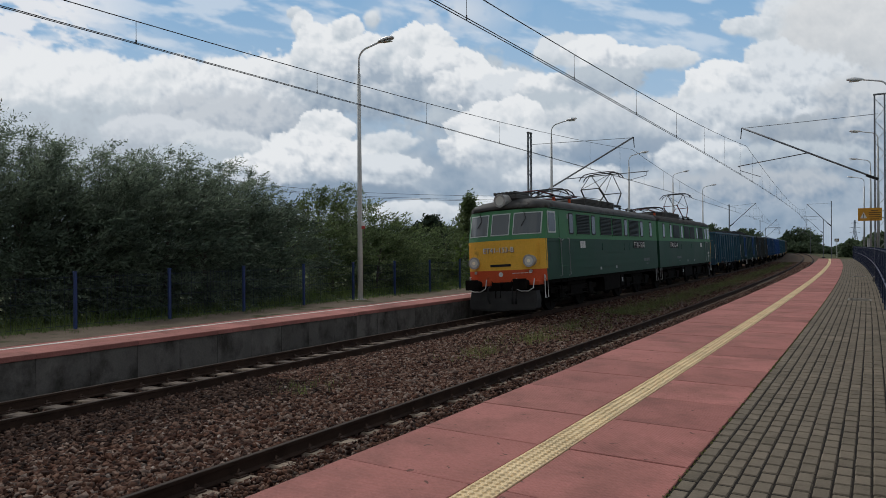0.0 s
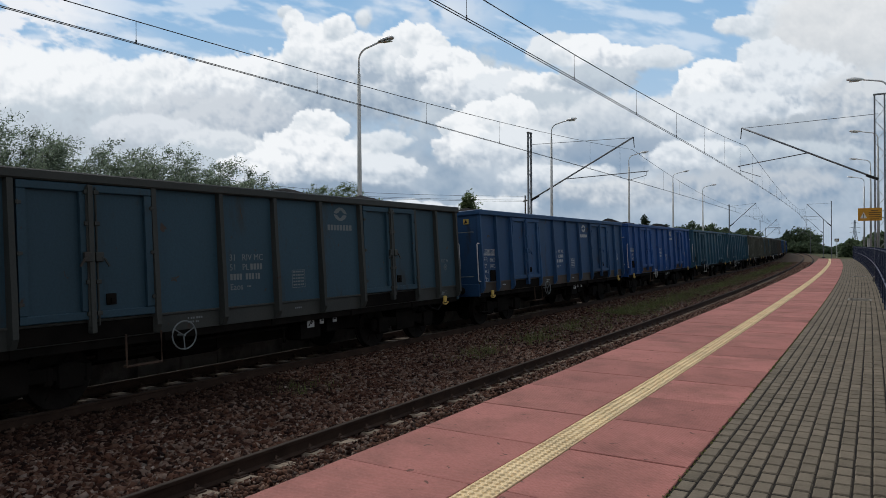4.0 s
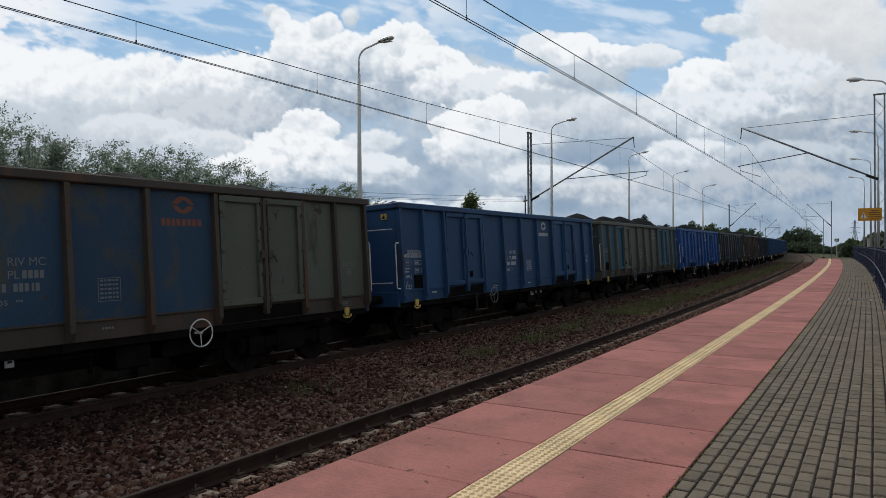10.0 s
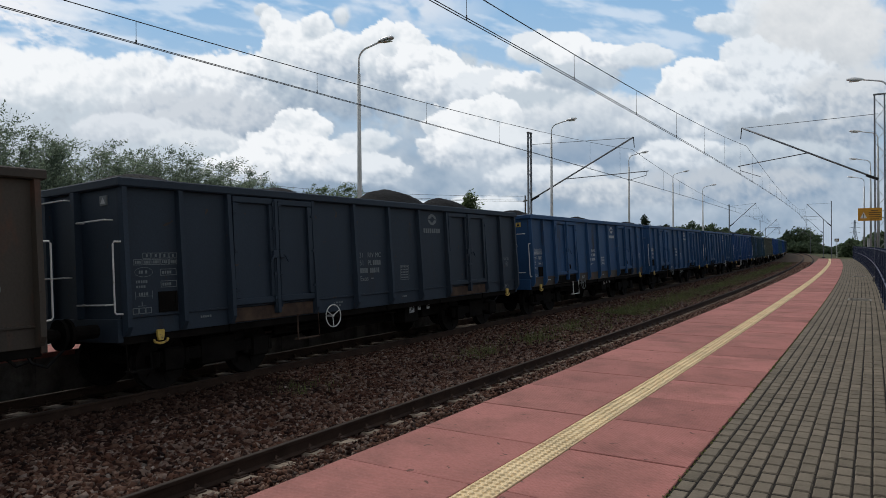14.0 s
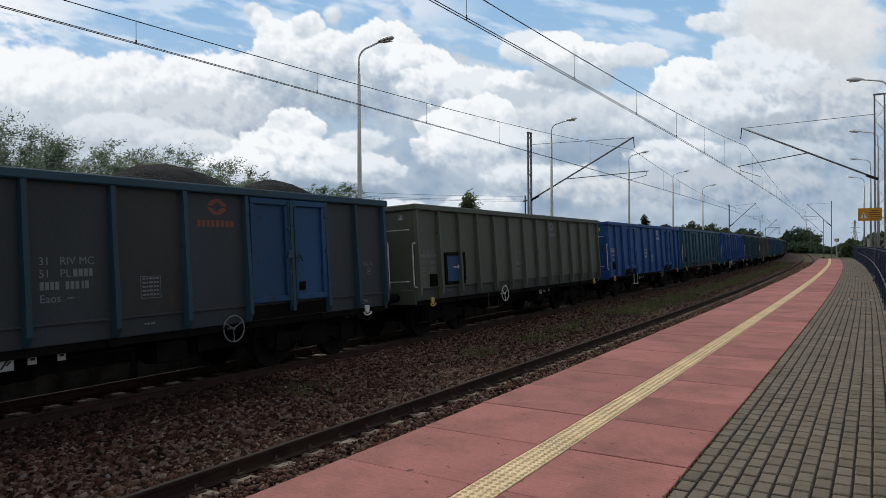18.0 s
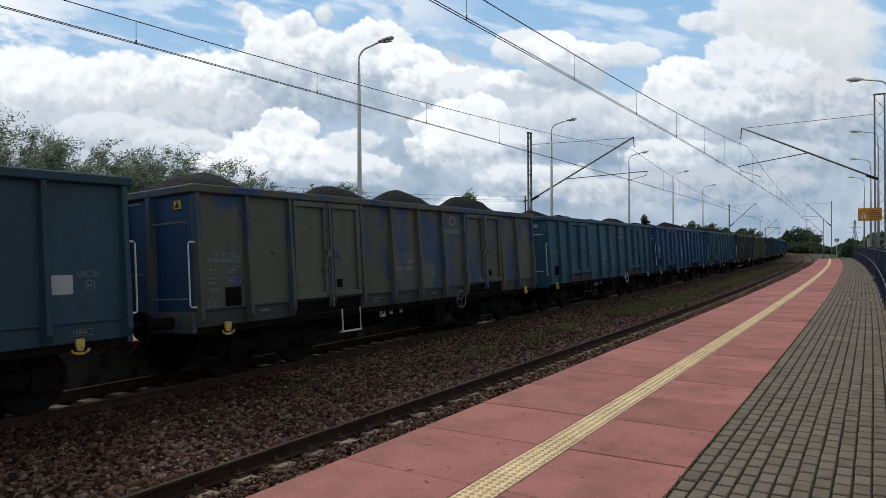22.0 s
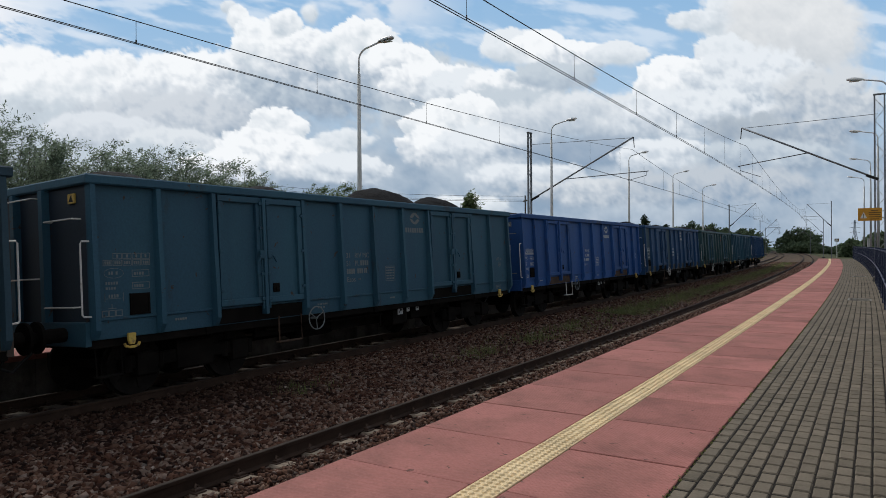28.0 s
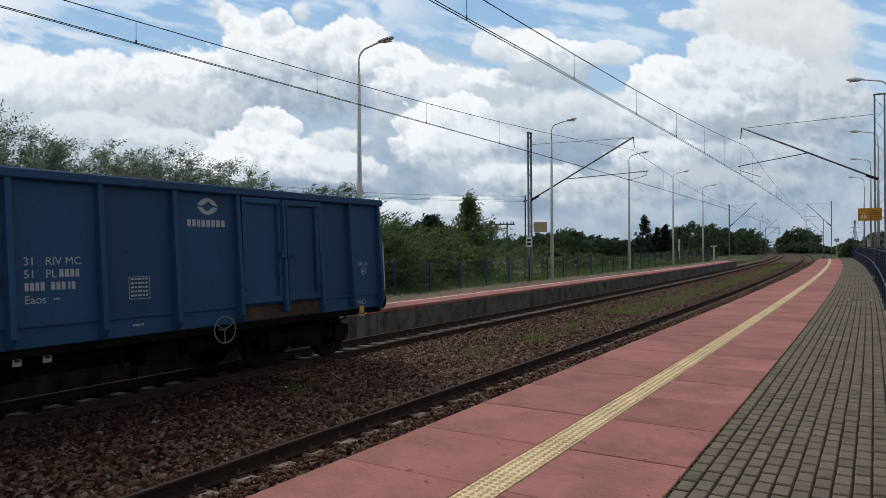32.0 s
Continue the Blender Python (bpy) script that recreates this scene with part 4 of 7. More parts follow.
    def cell(y0, y1, z0, z1, w=0.008):
        bar(y0, y1, z0, z0 + w), bar(y0, y1, z1 - w, z1), bar(y0, y0 + w, z0 + w, z1 - w), bar(y1 - w, y1, z0 + w, z1 - w)

    def row(y0, z0, h, widths, gap=0.018):
        for w in widths:
            if w > 0:
                bar(y0, y0 + w, z0, z0 + h)
            y0 += abs(w) + gap
    for i in range(4):
        cell(0.36 + i * 0.15, 0.50 + i * 0.15, 2.06, 2.145)
        bar(0.415 + i * 0.15, 0.445 + i * 0.15, 2.08, 2.125)
    for i in range(5):
        cell(0.21 + i * 0.15, 0.35 + i * 0.15, 1.965, 2.05)
        row(0.235 + i * 0.15, 1.985, 0.045, (0.02, 0.03, 0.02), 0.01)
    for w0 in range(12):                                       # oval ring
        w = w0 * math.pi / 6
        b.rod([(1.417, 0.37 + 0.15 * math.cos(w), 1.86 + 0.07 * math.sin(w)), (1.417, 0.37 + 0.15 * math.cos(w + 0.45), 1.86 + 0.07 * math.sin(w + 0.45))], 0.004, 3)
    row(0.29, 1.84, 0.045, (0.025, 0.025, -0.02, 0.03), 0.012)
    row(0.24, 1.70, 0.04, (0.02, 0.025, 0.025, 0.02, 0.03), 0.016)
    row(0.24, 1.63, 0.035, (0.03, 0.02, 0.02, 0.03), 0.016)
    cell(0.65, 0.93, 1.80, 1.90), row(0.68, 1.825, 0.045, (0.03, 0.02, 0.03, 0.03), 0.016)
    cell(0.65, 0.93, 1.62, 1.72), row(0.68, 1.645, 0.045, (0.02, 0.03, 0.02, 0.03), 0.016)
    bar(0.22, 0.226, 1.46, 1.58), bar(0.50, 0.506, 1.46, 1.58), bar(0.226, 0.50, 1.50, 1.506), row(0.28, 1.515, 0.045, (0.02, 0.03, 0.02, 0.03), 0.016)
    d["table"] = b.mesh("load_table")
    b = Build()
    for i in range(3):
        cell(0.17 + i * 0.105, 0.27 + i * 0.105, 1.25, 1.34, 0.01)
    bar(0.32, 0.33, 1.36, 1.43), bar(0.26, 0.39, 1.36, 1.368)
    d["fork"] = b.mesh("load_fork_mark")
    b = Build()
    row(5.965, 1.835, 0.105, (0.055, 0.055, 0.055, 0.05), 0.018)      # operator's code
    row(5.52, 1.67, 0.105, (0.05, 0.05, 0.045, 0.05, -0.05, 0.05, 0.05, 0.05, -0.0, 0.03, 0.05), 0.018)
    row(5.88, 1.54, 0.025, (0.02, 0.02, 0.02), 0.012)
    d["number"] = b.mesh("number_marking")
    b = Build()
    cell(6.83, 7.17, 1.47, 1.80)
    for z in (1.51, 1.57, 1.63, 1.69, 1.75):
        row(6.86, z, 0.028, (0.05, 0.03, 0.06, 0.03, 0.04), 0.016)
    d["grid"] = b.mesh("inspection_grid")
    b = Build()
    leaf = ((-0.20, 0.015), (-0.13, 0.085), (-0.03, 0.125), (0.07, 0.115), (0.15, 0.07), (0.205, -0.01), (0.10, 0.01), (0.045, 0.055), (0.0, 0.07), (-0.06, 0.02), (-0.115, -0.005))
    for k in (1, -1):                                           # two leaves round an open eye
        b.loft([[(x_, 8.0 + k * y_, 2.89 + k * (z_ + 0.012)) for y_, z_ in leaf] for x_ in (X, Y)])
    d["logo"] = b.mesh("emblem")
    b = Build()
    row(7.60, 2.56, 0.11, (0.065, 0.065, 0.06, 0.07, 0.075, 0.065, 0.075, 0.075), 0.026)
    d["word"] = b.mesh("wordmark")
    b = Build()
    b.disc((1.417, 12.24, 1.71), (1, 0, 0), 0.075, 0.004, 18, 0.064)
    row(12.195, 1.69, 0.04, (0.03, 0.03), 0.014)
    row(4.55, 1.10, 0.03, (0.02, -0.01, 0.03, 0.03, -0.01, 0.03, 0.03, 0.03), 0.012)
    row(4.55, 1.04, 0.03, (0.03, 0.03, 0.03, -0.01, 0.02, 0.02), 0.012)
    row(6.9, 1.08, 0.03, (0.03, 0.05, 0.03, 0.03), 0.012)
    row(1.35, 1.10, 0.035, (0.03, 0.03, 0.03, 0.04, 0.03), 0.012)
    cell(11.98, 12.26, 1.03, 1.12), row(12.02, 1.055, 0.04, (0.03, 0.03, 0.02, 0.03), 0.014)
    d["notes"] = b.mesh("small_marking")
    b = Build()
    b.box(1.27, 1.285, 0, 0.19, 0.68, 0.89, 0.004)
    b.box(1.27, 1.285, 0.36, 0.47, 0.72, 0.86, 0.004).box(1.27, 1.285, 0.74, 0.85, 0.72, 0.86, 0.004)
    d["plates"] = b.mesh("brake_plate")
    b = Build()
    b.rod([(1.2865, 0.03, 0.71), (1.2865, 0.15, 0.86)], 0.012, 4).rod([(1.287, 0.1, 0.75), (1.287, 0.15, 0.8)], 0.012, 4)
    b.rod([(1.287, 0.39, 0.79), (1.287, 0.44, 0.79)], 0.02, 4).rod([(1.287, 0.77, 0.79), (1.287, 0.82, 0.79)], 0.02, 4)
    d["platemark"] = b.mesh("plate_marking")
    b = Build()
    b.box(0.98, 1.14, -0.008, 0.019, 2.86, 3.0, 0.003)
    d["endplate"] = b.mesh("warning_plate")
    b = Build()
    b.add([(1.06 + e_ * w_, y_, z_) for y_ in (-0.012, -0.0085) for e_, w_, z_ in ((-1, 0.055, 2.885), (1, 0.055, 2.885), (0, 0, 2.975))], [(0, 1, 2), (5, 4, 3), (0, 3, 4, 1), (1, 4, 5, 2), (2, 5, 3, 0)])
    d["endmark"] = b.mesh("plate_marking")
    b = Build()
    b.box(1.416, 1.44, 1.3, 2.3, 1.26, 1.34, 0.006).box(1.416, 1.46, 1.3, 2.3, 2.0, 2.08, 0.006).box(1.416, 1.46, 1.3, 1.38, 1.34, 2.0, 0.006).box(1.416, 1.46, 2.22, 2.3, 1.34, 2.0, 0.006)
    d["hatchframe"] = b.mesh("hatch_frame")
    d["hatch"] = Build().box(1.416, 1.44, 1.385, 2.215, 1.345, 1.995, 0.006).mesh("hatch")
    d["hatchbar"] = Build().rod([(1.455, 1.68, 1.7), (1.455, 1.95, 1.7)], 0.022, 5).rod([(1.455, 1.93, 1.64), (1.455, 1.93, 1.76)], 0.018, 5).mesh("hatch_handle")
    b = Build()
    for sx in (-1, 1):
        b.box(sx * 1.02 - 0.06, sx * 1.02 + 0.06, -1.2, 1.2, 0.42, 0.62, 0.02)
        b.box(sx * 1.02 - 0.08, sx * 1.02 + 0.08, -0.35, 0.35, 0.3, 0.75, 0.03)
        for y in (-0.9, 0.9):
            b.box(sx * 1.03 - 0.11, sx * 1.03 + 0.11, y - 0.17, y + 0.17, 0.3, 0.66, 0.03)
            for e in (-0.27, 0.27):
                b.rod([(sx * 1.03, y + e, 0.38), (sx * 1.03, y + e, 0.62)], 0.07, 8)
    b.box(-1.0, 1.0, -0.25, 0.25, 0.5, 0.8)
    for y in (-1.2, 1.14):
        b.box(-1.0, 1.0, y, y + 0.06, 0.42, 0.56)
    d["bogie"] = b.mesh("bogie")

    def wheelset(r):
        q = Build()
        for sx in (-1, 1):
            q.disc((sx * 0.755, 0, 0), (1, 0, 0), r, 0.11, 24).disc((sx * 0.70, 0, 0), (1, 0, 0), r + 0.028, 0.03, 24).disc((sx * 0.83, 0, 0), (1, 0, 0), r * 0.32, 0.08, 12)
            for k in range(6):
                w = k * math.pi / 3
                q.box(sx * 0.815 - 0.012, sx * 0.815 + 0.012, -0.03, 0.03, r * 0.3, r * 0.8, m=Matrix.Rotation(w, 4, "X"))
        q.rod([(-1.05, 0, 0), (1.05, 0, 0)], 0.08, 10)
        return q
    d["wheelset"] = wheelset(0.46).mesh("wheelset")
    d["wheelset_big"] = wheelset(0.625).mesh("wheelset")
    return d


WM = wagon_meshes()
FLIP = Matrix.Translation((0, BODY, 0)) @ Matrix.Rotation(math.pi, 4, "Z")
TXT_M = Matrix(((0, 0, 1, 1.416), (1, 0, 0, 0), (0, 1, 0, 0), (0, 0, 0, 1)))


def text_mesh(text, size):
    cu = bpy.data.curves.new("lettering", "FONT")
    cu.body, cu.size, cu.extrude = text, size, 0.002
    tmp = bpy.data.objects.new("lettering", cu)
    me = bpy.data.meshes.new_from_object(tmp)
    bpy.data.objects.remove(tmp)
    me.name = "lettering"
    me.materials.clear()
    return me


T_RIV, T_PL, T_EAOS, T_UIC = text_mesh("31   RIV MC", 0.15), text_mesh("51   PL -", 0.15), text_mesh("Eaos", 0.15), text_mesh("UIC St", 0.115)
FAR_WHEEL = (1, 9, 10, 13, 14, 15, 19, 20, 21, 23, 24, 27, 28, 31, 32, 34, 38, 40)      # brake wheel before the second door
WHITE_STEP = (1, 5, 6, 9, 13, 17, 20, 23, 25, 27, 36, 38, 39)
# sheets and doors repainted in another colour: sheet numbers count from the front, doors are 10 to 13
REPAINTED = {
    7: {1: "dark", 5: "patch", 9: "brown"}, 8: {0: "olive", 1: "olive", 3: "olive", 4: "olive", 6: "sage", 9: "teal"}, 9: {0: "sage", 8: "bright"},
    10: {0: "brown", 1: "navy", 3: "brown", 8: "sage", 9: "sage", 10: "steel", 11: "mid"}, 12: {0: "teal", 1: "teal", 8: "teal", 9: "teal", 11: "sage"},
    14: {0: "brown", 11: "slate"}, 15: {3: "dark", 6: "brown", 11: "mid"}, 20: {4: "mid", 11: "teal"},
    21: {0: "dark", 5: "dark"}, 27: {1: "sage", 10: "sage", 11: "sage"}, 28: {4: "teal"}, 32: {9: "navy"},
    31: {0: "brown", 4: "olive", 11: "brown"}, 34: {1: "dark", 3: "brown", 4: "red"}, 37: {0: "steel", 3: "steel"}, 38: {9: "green"}, 0: {0: "steel"}}
END_PAINT = {8: "mid", 12: "dark", 15: "navy", 27: "mid", 7: "brown", 35: "navy"}


def wagon(k, look_):
    names = look_.split(".")
    body, doors = PAINTS[names[0]], PAINTS[names[-1]]
    ribbed = k == 22
    trim = PAINTS["brown"] if k == 10 else PAINTS["steel"] if k in (21, 34) else PAINTS["dark"] if k in (2, 9, 14, 33) else body
    grimy = PAINTS["brown"] if k % 7 == 3 else PAINTS["dark"] if k % 5 == 2 else body
    other = {i: PAINTS[nm] for i, nm in REPAINTED.get(k, {}).items()}
    lab = WORDS[names[0]] + " open wagon" + (" with " + WORDS[names[1]] + " doors" if len(names) > 1 else "") + (" and close ribs" if ribbed else "") + (" and repainted sheets" if len(other) > 2 and len(names) == 1 else "") + " carrying coal"
    w = thing("open_wagon", lab, "freight wagon", group="coal wagons")
    part("floor", WM["floor"], M_UNDER, w)
    part("top_rim", WM["rim"], trim, w)
    build = "narrow" if k in NARROW else "wide"
    posts, doors_at = BUILDS[build]
    for i in range(len(posts) - 1):
        part("wall_sheet", WM[build, i], other.get(i, body), w)
    for y in RIBS if ribbed else posts:
        part("post", WM["post"], trim, w, m=Matrix.Translation((0, y, 0)))
    if ribbed:
        part("hatch_frame", WM["hatchframe"], M_UNDER, w, "dark hatch frame")
        ht = part("hatch", WM["hatch"], PAINTS["mid"], w, "blue side hatch")
        part("hatch_handle", WM["hatchbar"], M_MARK, ht)
    else:
        for i, y in enumerate(doors_at):
            leaf = part("door_leaf", WM["door"], other.get(10 + i, other.get(10, doors) if i < 2 else doors), w, m=Matrix.Translation((0, y, 0)))
            second = i % 2
            part("handle", WM["handle"], trim, leaf, m=Matrix.Translation((0, 0.03, 0)) if second else Matrix.Translation((0, 0.92, 0)) @ Matrix.Scale(-1, 4, (0, 1, 0)))
            part("hinge", WM["hinge"], trim, leaf, m=Matrix.Translation((0, 0.90 if second else 0.0, 0)))
            if second and k % 3 != 1:
                part("inspection_flap", WM["latch"], M_UNDER, leaf)
        for y in (doors_at[1] - 0.04, doors_at[3] - 0.04):
            part("lock_column", WM["doorpost"], trim, w, m=Matrix.Translation((0, y, 0)))
        for y in (posts[2], posts[7]):
            part("door_sill", WM["doorsill"], M_RUSTY if k % 4 == 0 else M_UNDER, w, m=Matrix.Translation((0, y, 0)))
    part("side_wall", WM["far_ribbed" if ribbed else "far_" + build], body, w, m=FLIP)
    for side in (None, FLIP):
        f = side or Matrix.Identity(4)
        part("lower_skirt", WM["skirt"], grimy, w, m=f)
        part("ledge", WM["ledge"], grimy, w, m=f)
        part("end_wall", WM["end"], PAINTS[END_PAINT[k]] if k in END_PAINT else body, w, m=f)
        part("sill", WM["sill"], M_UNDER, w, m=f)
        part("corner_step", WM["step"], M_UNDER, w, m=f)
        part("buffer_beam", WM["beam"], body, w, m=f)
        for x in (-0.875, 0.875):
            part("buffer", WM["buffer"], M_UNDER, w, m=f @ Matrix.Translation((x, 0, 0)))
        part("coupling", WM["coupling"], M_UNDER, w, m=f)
        part("brake_hose", WM["hose"], M_BLACK, w, m=f)
        for x in (-0.4, 0.4):
            part("end_post", WM["endpost"], body, w, m=f @ Matrix.Translation((x, 0, 0)))
    part("ladder_step", WM["ladder"], M_PAINTW if k in WHITE_STEP else M_RUSTY, w)
    part("grab_rail", WM["grab"], M_PAINTW, w)
    part("grab_rail", WM["grab"], M_PAINTW, w, m=Matrix.Translation((0, BODY, 0)) @ Matrix.Scale(-1, 4, (0, 1, 0)))
    for x, z in ((0.93, 2.63), (0.88, 1.41), (-0.1, 3.0), (-0.15, 1.83)):
        part("end_rung", WM["rung"], M_PAINTW if k % 3 else M_MARKDIM, w, m=Matrix.Translation((x, 0, z)))
    for y in (0.0, 11.47):
        part("tow_hook", WM["hook"], M_PAINTW if k in (1, 9, 21) else M_HOOK, w, m=Matrix.Translation((0, y, 0)))
    pl_ = part("warning_plate", WM["endplate"], M_HOOK if k % 2 else M_MARKDIM, w, "small warning plate")
    part("plate_marking", WM["endmark"], M_BLACK if k % 2 else M_MARK, pl_)
    mk = M_MARK if names[0] in ("bright", "mid", "drip") else M_MARKDIM
    part("label_holder", WM["holder"], M_UNDER, w)
    if k in (4, 9, 19, 26, 29, 37):
        part("paper_card", WM["card"], M_MARK, w, "pale paper card")
    part("load_table", WM["table"], mk, w)
    part("load_fork_mark", WM["fork"], mk, w)
    part("small_marking", WM["notes"], mk, w)
    if names[0] not in ("dark", "brown", "patch"):
        part("lettering", T_UIC, mk, w, m=Matrix.Translation((0, 12.06, 1.83)) @ TXT_M)
    if names[0] != "dark":
        part("number_marking", WM["number"], mk, w, m=Matrix.Translation((0, posts[4] - 5.32, 0)))
        part("inspection_grid", WM["grid"], mk, w, m=Matrix.Translation((0, posts[5] - 6.4, 0)))
        for body_text, z in ((T_RIV, 2.0), (T_PL, 1.835), (T_EAOS, 1.505)):
            part("lettering", body_text, mk, w, m=Matrix.Translation((0, posts[4] + 0.19, z)) @ TXT_M)
        logo = M_MARKRED if k in (14, 15, 21, 31, 34, 10, 38) else mk
        logo_m = Matrix.Translation((0, (posts[6] + posts[7]) / 2 - 7.95, 0))
        part("emblem", WM["logo"], logo, w, m=logo_m)
        part("wordmark", WM["word"], logo, w, m=logo_m)
    part("brake_handwheel", WM["handwheel"], M_PAINTW if k % 3 == 1 and k != 40 else M_MARKDIM, w, "pale brake handwheel", m=Matrix.Translation((0, posts[7] - 0.4 if k in FAR_WHEEL else 4.4, 0)))
    pl_ = part("brake_plate", WM["plates"], M_MARK, w, "white brake setting plates", m=Matrix.Translation((0, 4.95 if k in FAR_WHEEL else 7.35, 0)))
    part("plate_marking", WM["platemark"], M_BLACK, pl_)
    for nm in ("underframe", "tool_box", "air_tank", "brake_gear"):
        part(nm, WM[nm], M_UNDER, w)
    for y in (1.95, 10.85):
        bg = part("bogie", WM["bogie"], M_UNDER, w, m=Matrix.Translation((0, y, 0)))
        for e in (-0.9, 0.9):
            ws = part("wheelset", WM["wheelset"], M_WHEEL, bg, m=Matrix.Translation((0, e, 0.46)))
            wheels.append((ws, e, 0.46, back_of(k)))
    return w


def coal_mesh(seed):
    rnd = random.Random(seed)
    top = (0.9, 0.78, 0.68, 1.1, 1.12, 0.3, 0.82)[seed]
    tops = [(1.6 + i * 3.2 + rnd.uniform(-0.5, 0.5), top * rnd.uniform(0.5, 0.80), rnd.uniform(1.15, 1.75)) for i in range(4)]
    nx, ny = 18, 84
    v, f = [], []
    for j in range(ny + 1):
        for i in range(nx + 1):
            x, y = -1.35 + 2.7 * i / nx, 0.09 + (BODY - 0.18) * j / ny
            h = max(a * math.exp(-((y - c) / w) ** 2) for c, a, w in tops) * max(0.0, 1 - (abs(x) / 1.42) ** 1.5)
            n = noise.fractal(Vector((x * 3 + seed * 7, y * 3, 0)), 1.0, 2.0, 4) * 0.05
            v.append((x, y, 2.9 + h + n + 0.06 * (1 - abs(x) / 1.35)))
            if i < nx and j < ny:
                a = j * (nx + 1) + i
                f.append((a, a + 1, a + nx + 2, a + nx + 1))
    k = len(v)
    v += [(-1.35, 0.09, 1.21), (1.35, 0.09, 1.21), (1.35, BODY - 0.09, 1.21), (-1.35, BODY - 0.09, 1.21)]
    b = Build()
    b.add(v, f + [(k + 3, k + 2, k + 1, k)])
    edge = [i for i in range(nx + 1)] + [j * (nx + 1) + nx for j in range(1, ny + 1)] + [ny * (nx + 1) + i for i in range(nx - 1, -1, -1)] + [j * (nx + 1) for j in range(ny - 1, 0, -1)]
    corner = {0: k, nx: k + 1, ny * (nx + 1) + nx: k + 2, ny * (nx + 1): k + 3}
    cur = k
    for a, c in zip(edge, edge[1:] + edge[:1]):
        cur = corner.get(a, cur)
        b.f.append((a, cur, c))
        if c in corner:
            b.f.append((c, cur, corner[c]))
    return b.mesh("coal_load", True)


COALS = [coal_mesh(q) for q in range(7)]
for k in range(WAGONS):
    cars.append((wagon(k, LOOKS[k]), back_of(k), 1.95, 10.85))
    cm = COALS[{22: 5, 5: 2, 38: 0, 35: 4, 1: 3, 12: 3, 13: 4, 15: 3, 16: 4, 21: 4, 27: 3, 29: 4, 30: 3, 36: 2, 40: 6}.get(k, (0, 6, 1, 2)[k % 4])]
    if not cm.materials:
        cm.materials.append(M_COAL)
    cl = tagged(new("coal_load", cm), "black heaped coal load lying in an open wagon", "coal", "coal loads")
    cars.append((cl, back_of(k), 1.95, 10.85))


# ---- the locomotive: two like sections, back to back ----
M_LGREEN = mat("light_green_paint", (0.064, 0.208, 0.092), (0.086, 0.248, 0.118), 0.6, scale=1.0, fine=25, bump=0.06, stain=(0.02, 0.05, 0.03), stain_at=0.66, stretch=(1, 1, 0.3), spec=0.28)
M_DGREEN = mat("dark_green_paint", (0.014, 0.059, 0.034), (0.021, 0.078, 0.047), 0.58, scale=1.0, fine=25, bump=0.06, stain=(0.02, 0.03, 0.025), stain_at=0.64, stretch=(1, 1, 0.3), spec=0.28)
M_YEL = mat("yellow_front_paint", (0.80, 0.43, 0.050), (0.88, 0.50, 0.075), 0.65, scale=1.5, fine=25, bump=0.06, stain=(0.50, 0.27, 0.05), stain_at=0.62, spec=0.22)
M_RED = mat("red_orange_paint", (0.56, 0.075, 0.02), (0.64, 0.10, 0.03), 0.65, scale=1.5, fine=25, bump=0.06, stain=(0.2, 0.06, 0.03), stain_at=0.62)
M_ROOF = mat("sooty_roof", (0.060, 0.058, 0.055), (0.115, 0.110, 0.104), 0.85, scale=1.4, fine=25, bump=0.15, stain=(0.04, 0.035, 0.03), stain_at=0.56)
M_GLASS = plain("dark_cab_glass", (0.050, 0.060, 0.075), 0.12)
M_GLASSF = plain("windscreen_glass", (0.13, 0.145, 0.15), 0.07)
M_LOUVRE = mat("louvre_metal", (0.007, 0.014, 0.010), (0.013, 0.022, 0.016), 0.6, scale=3, fine=30)
M_FRAME = mat("pale_window_frame", (0.48, 0.53, 0.50), (0.58, 0.62, 0.59), 0.45, metal=0.2, scale=4, fine=30, bump=0.05)
M_PANTO = mat("red_brown_pantograph_paint", (0.085, 0.016, 0.018), (0.12, 0.028, 0.028), 0.7, scale=5, fine=40)
M_PANTOD = mat("dark_pantograph_tube", (0.03, 0.028, 0.028), (0.055, 0.05, 0.05), 0.6, metal=0.3, scale=5, fine=40)
M_LETTER = plain("white_letter_paint", (0.72, 0.72, 0.69), 0.7)
M_PLOUGH = mat("sooty_plough_paint", (0.020, 0.019, 0.018), (0.036, 0.034, 0.032), 0.7, scale=3, fine=30, stain=(0.05, 0.04, 0.03), stain_at=0.64, stain_scale=3)
M_LENS = plain("headlight_lens", (0.66, 0.65, 0.60), 0.3, 0.1)
M_LIT = plain("lit_headlight", (1.0, 0.9, 0.7), 0.2, 0.0, 0.05)
M_RIM = mat("pale_lamp_rim", (0.34, 0.33, 0.31), (0.45, 0.44, 0.42), 0.55, metal=0.1, scale=5, fine=30)
SEC = 14.35
LONGER = [0.0]            # how much further the rear section's nose reaches out


def lean(z):
    return 0.30 * max(0.0, z - 2.5)


def nose(x, z):
    return -0.5 * (1 - (min(1.0, abs(x) / 1.45)) ** 3.0) + lean(z) + 0.06 * max(0.0, 1.5 - z) - LONGER[0]


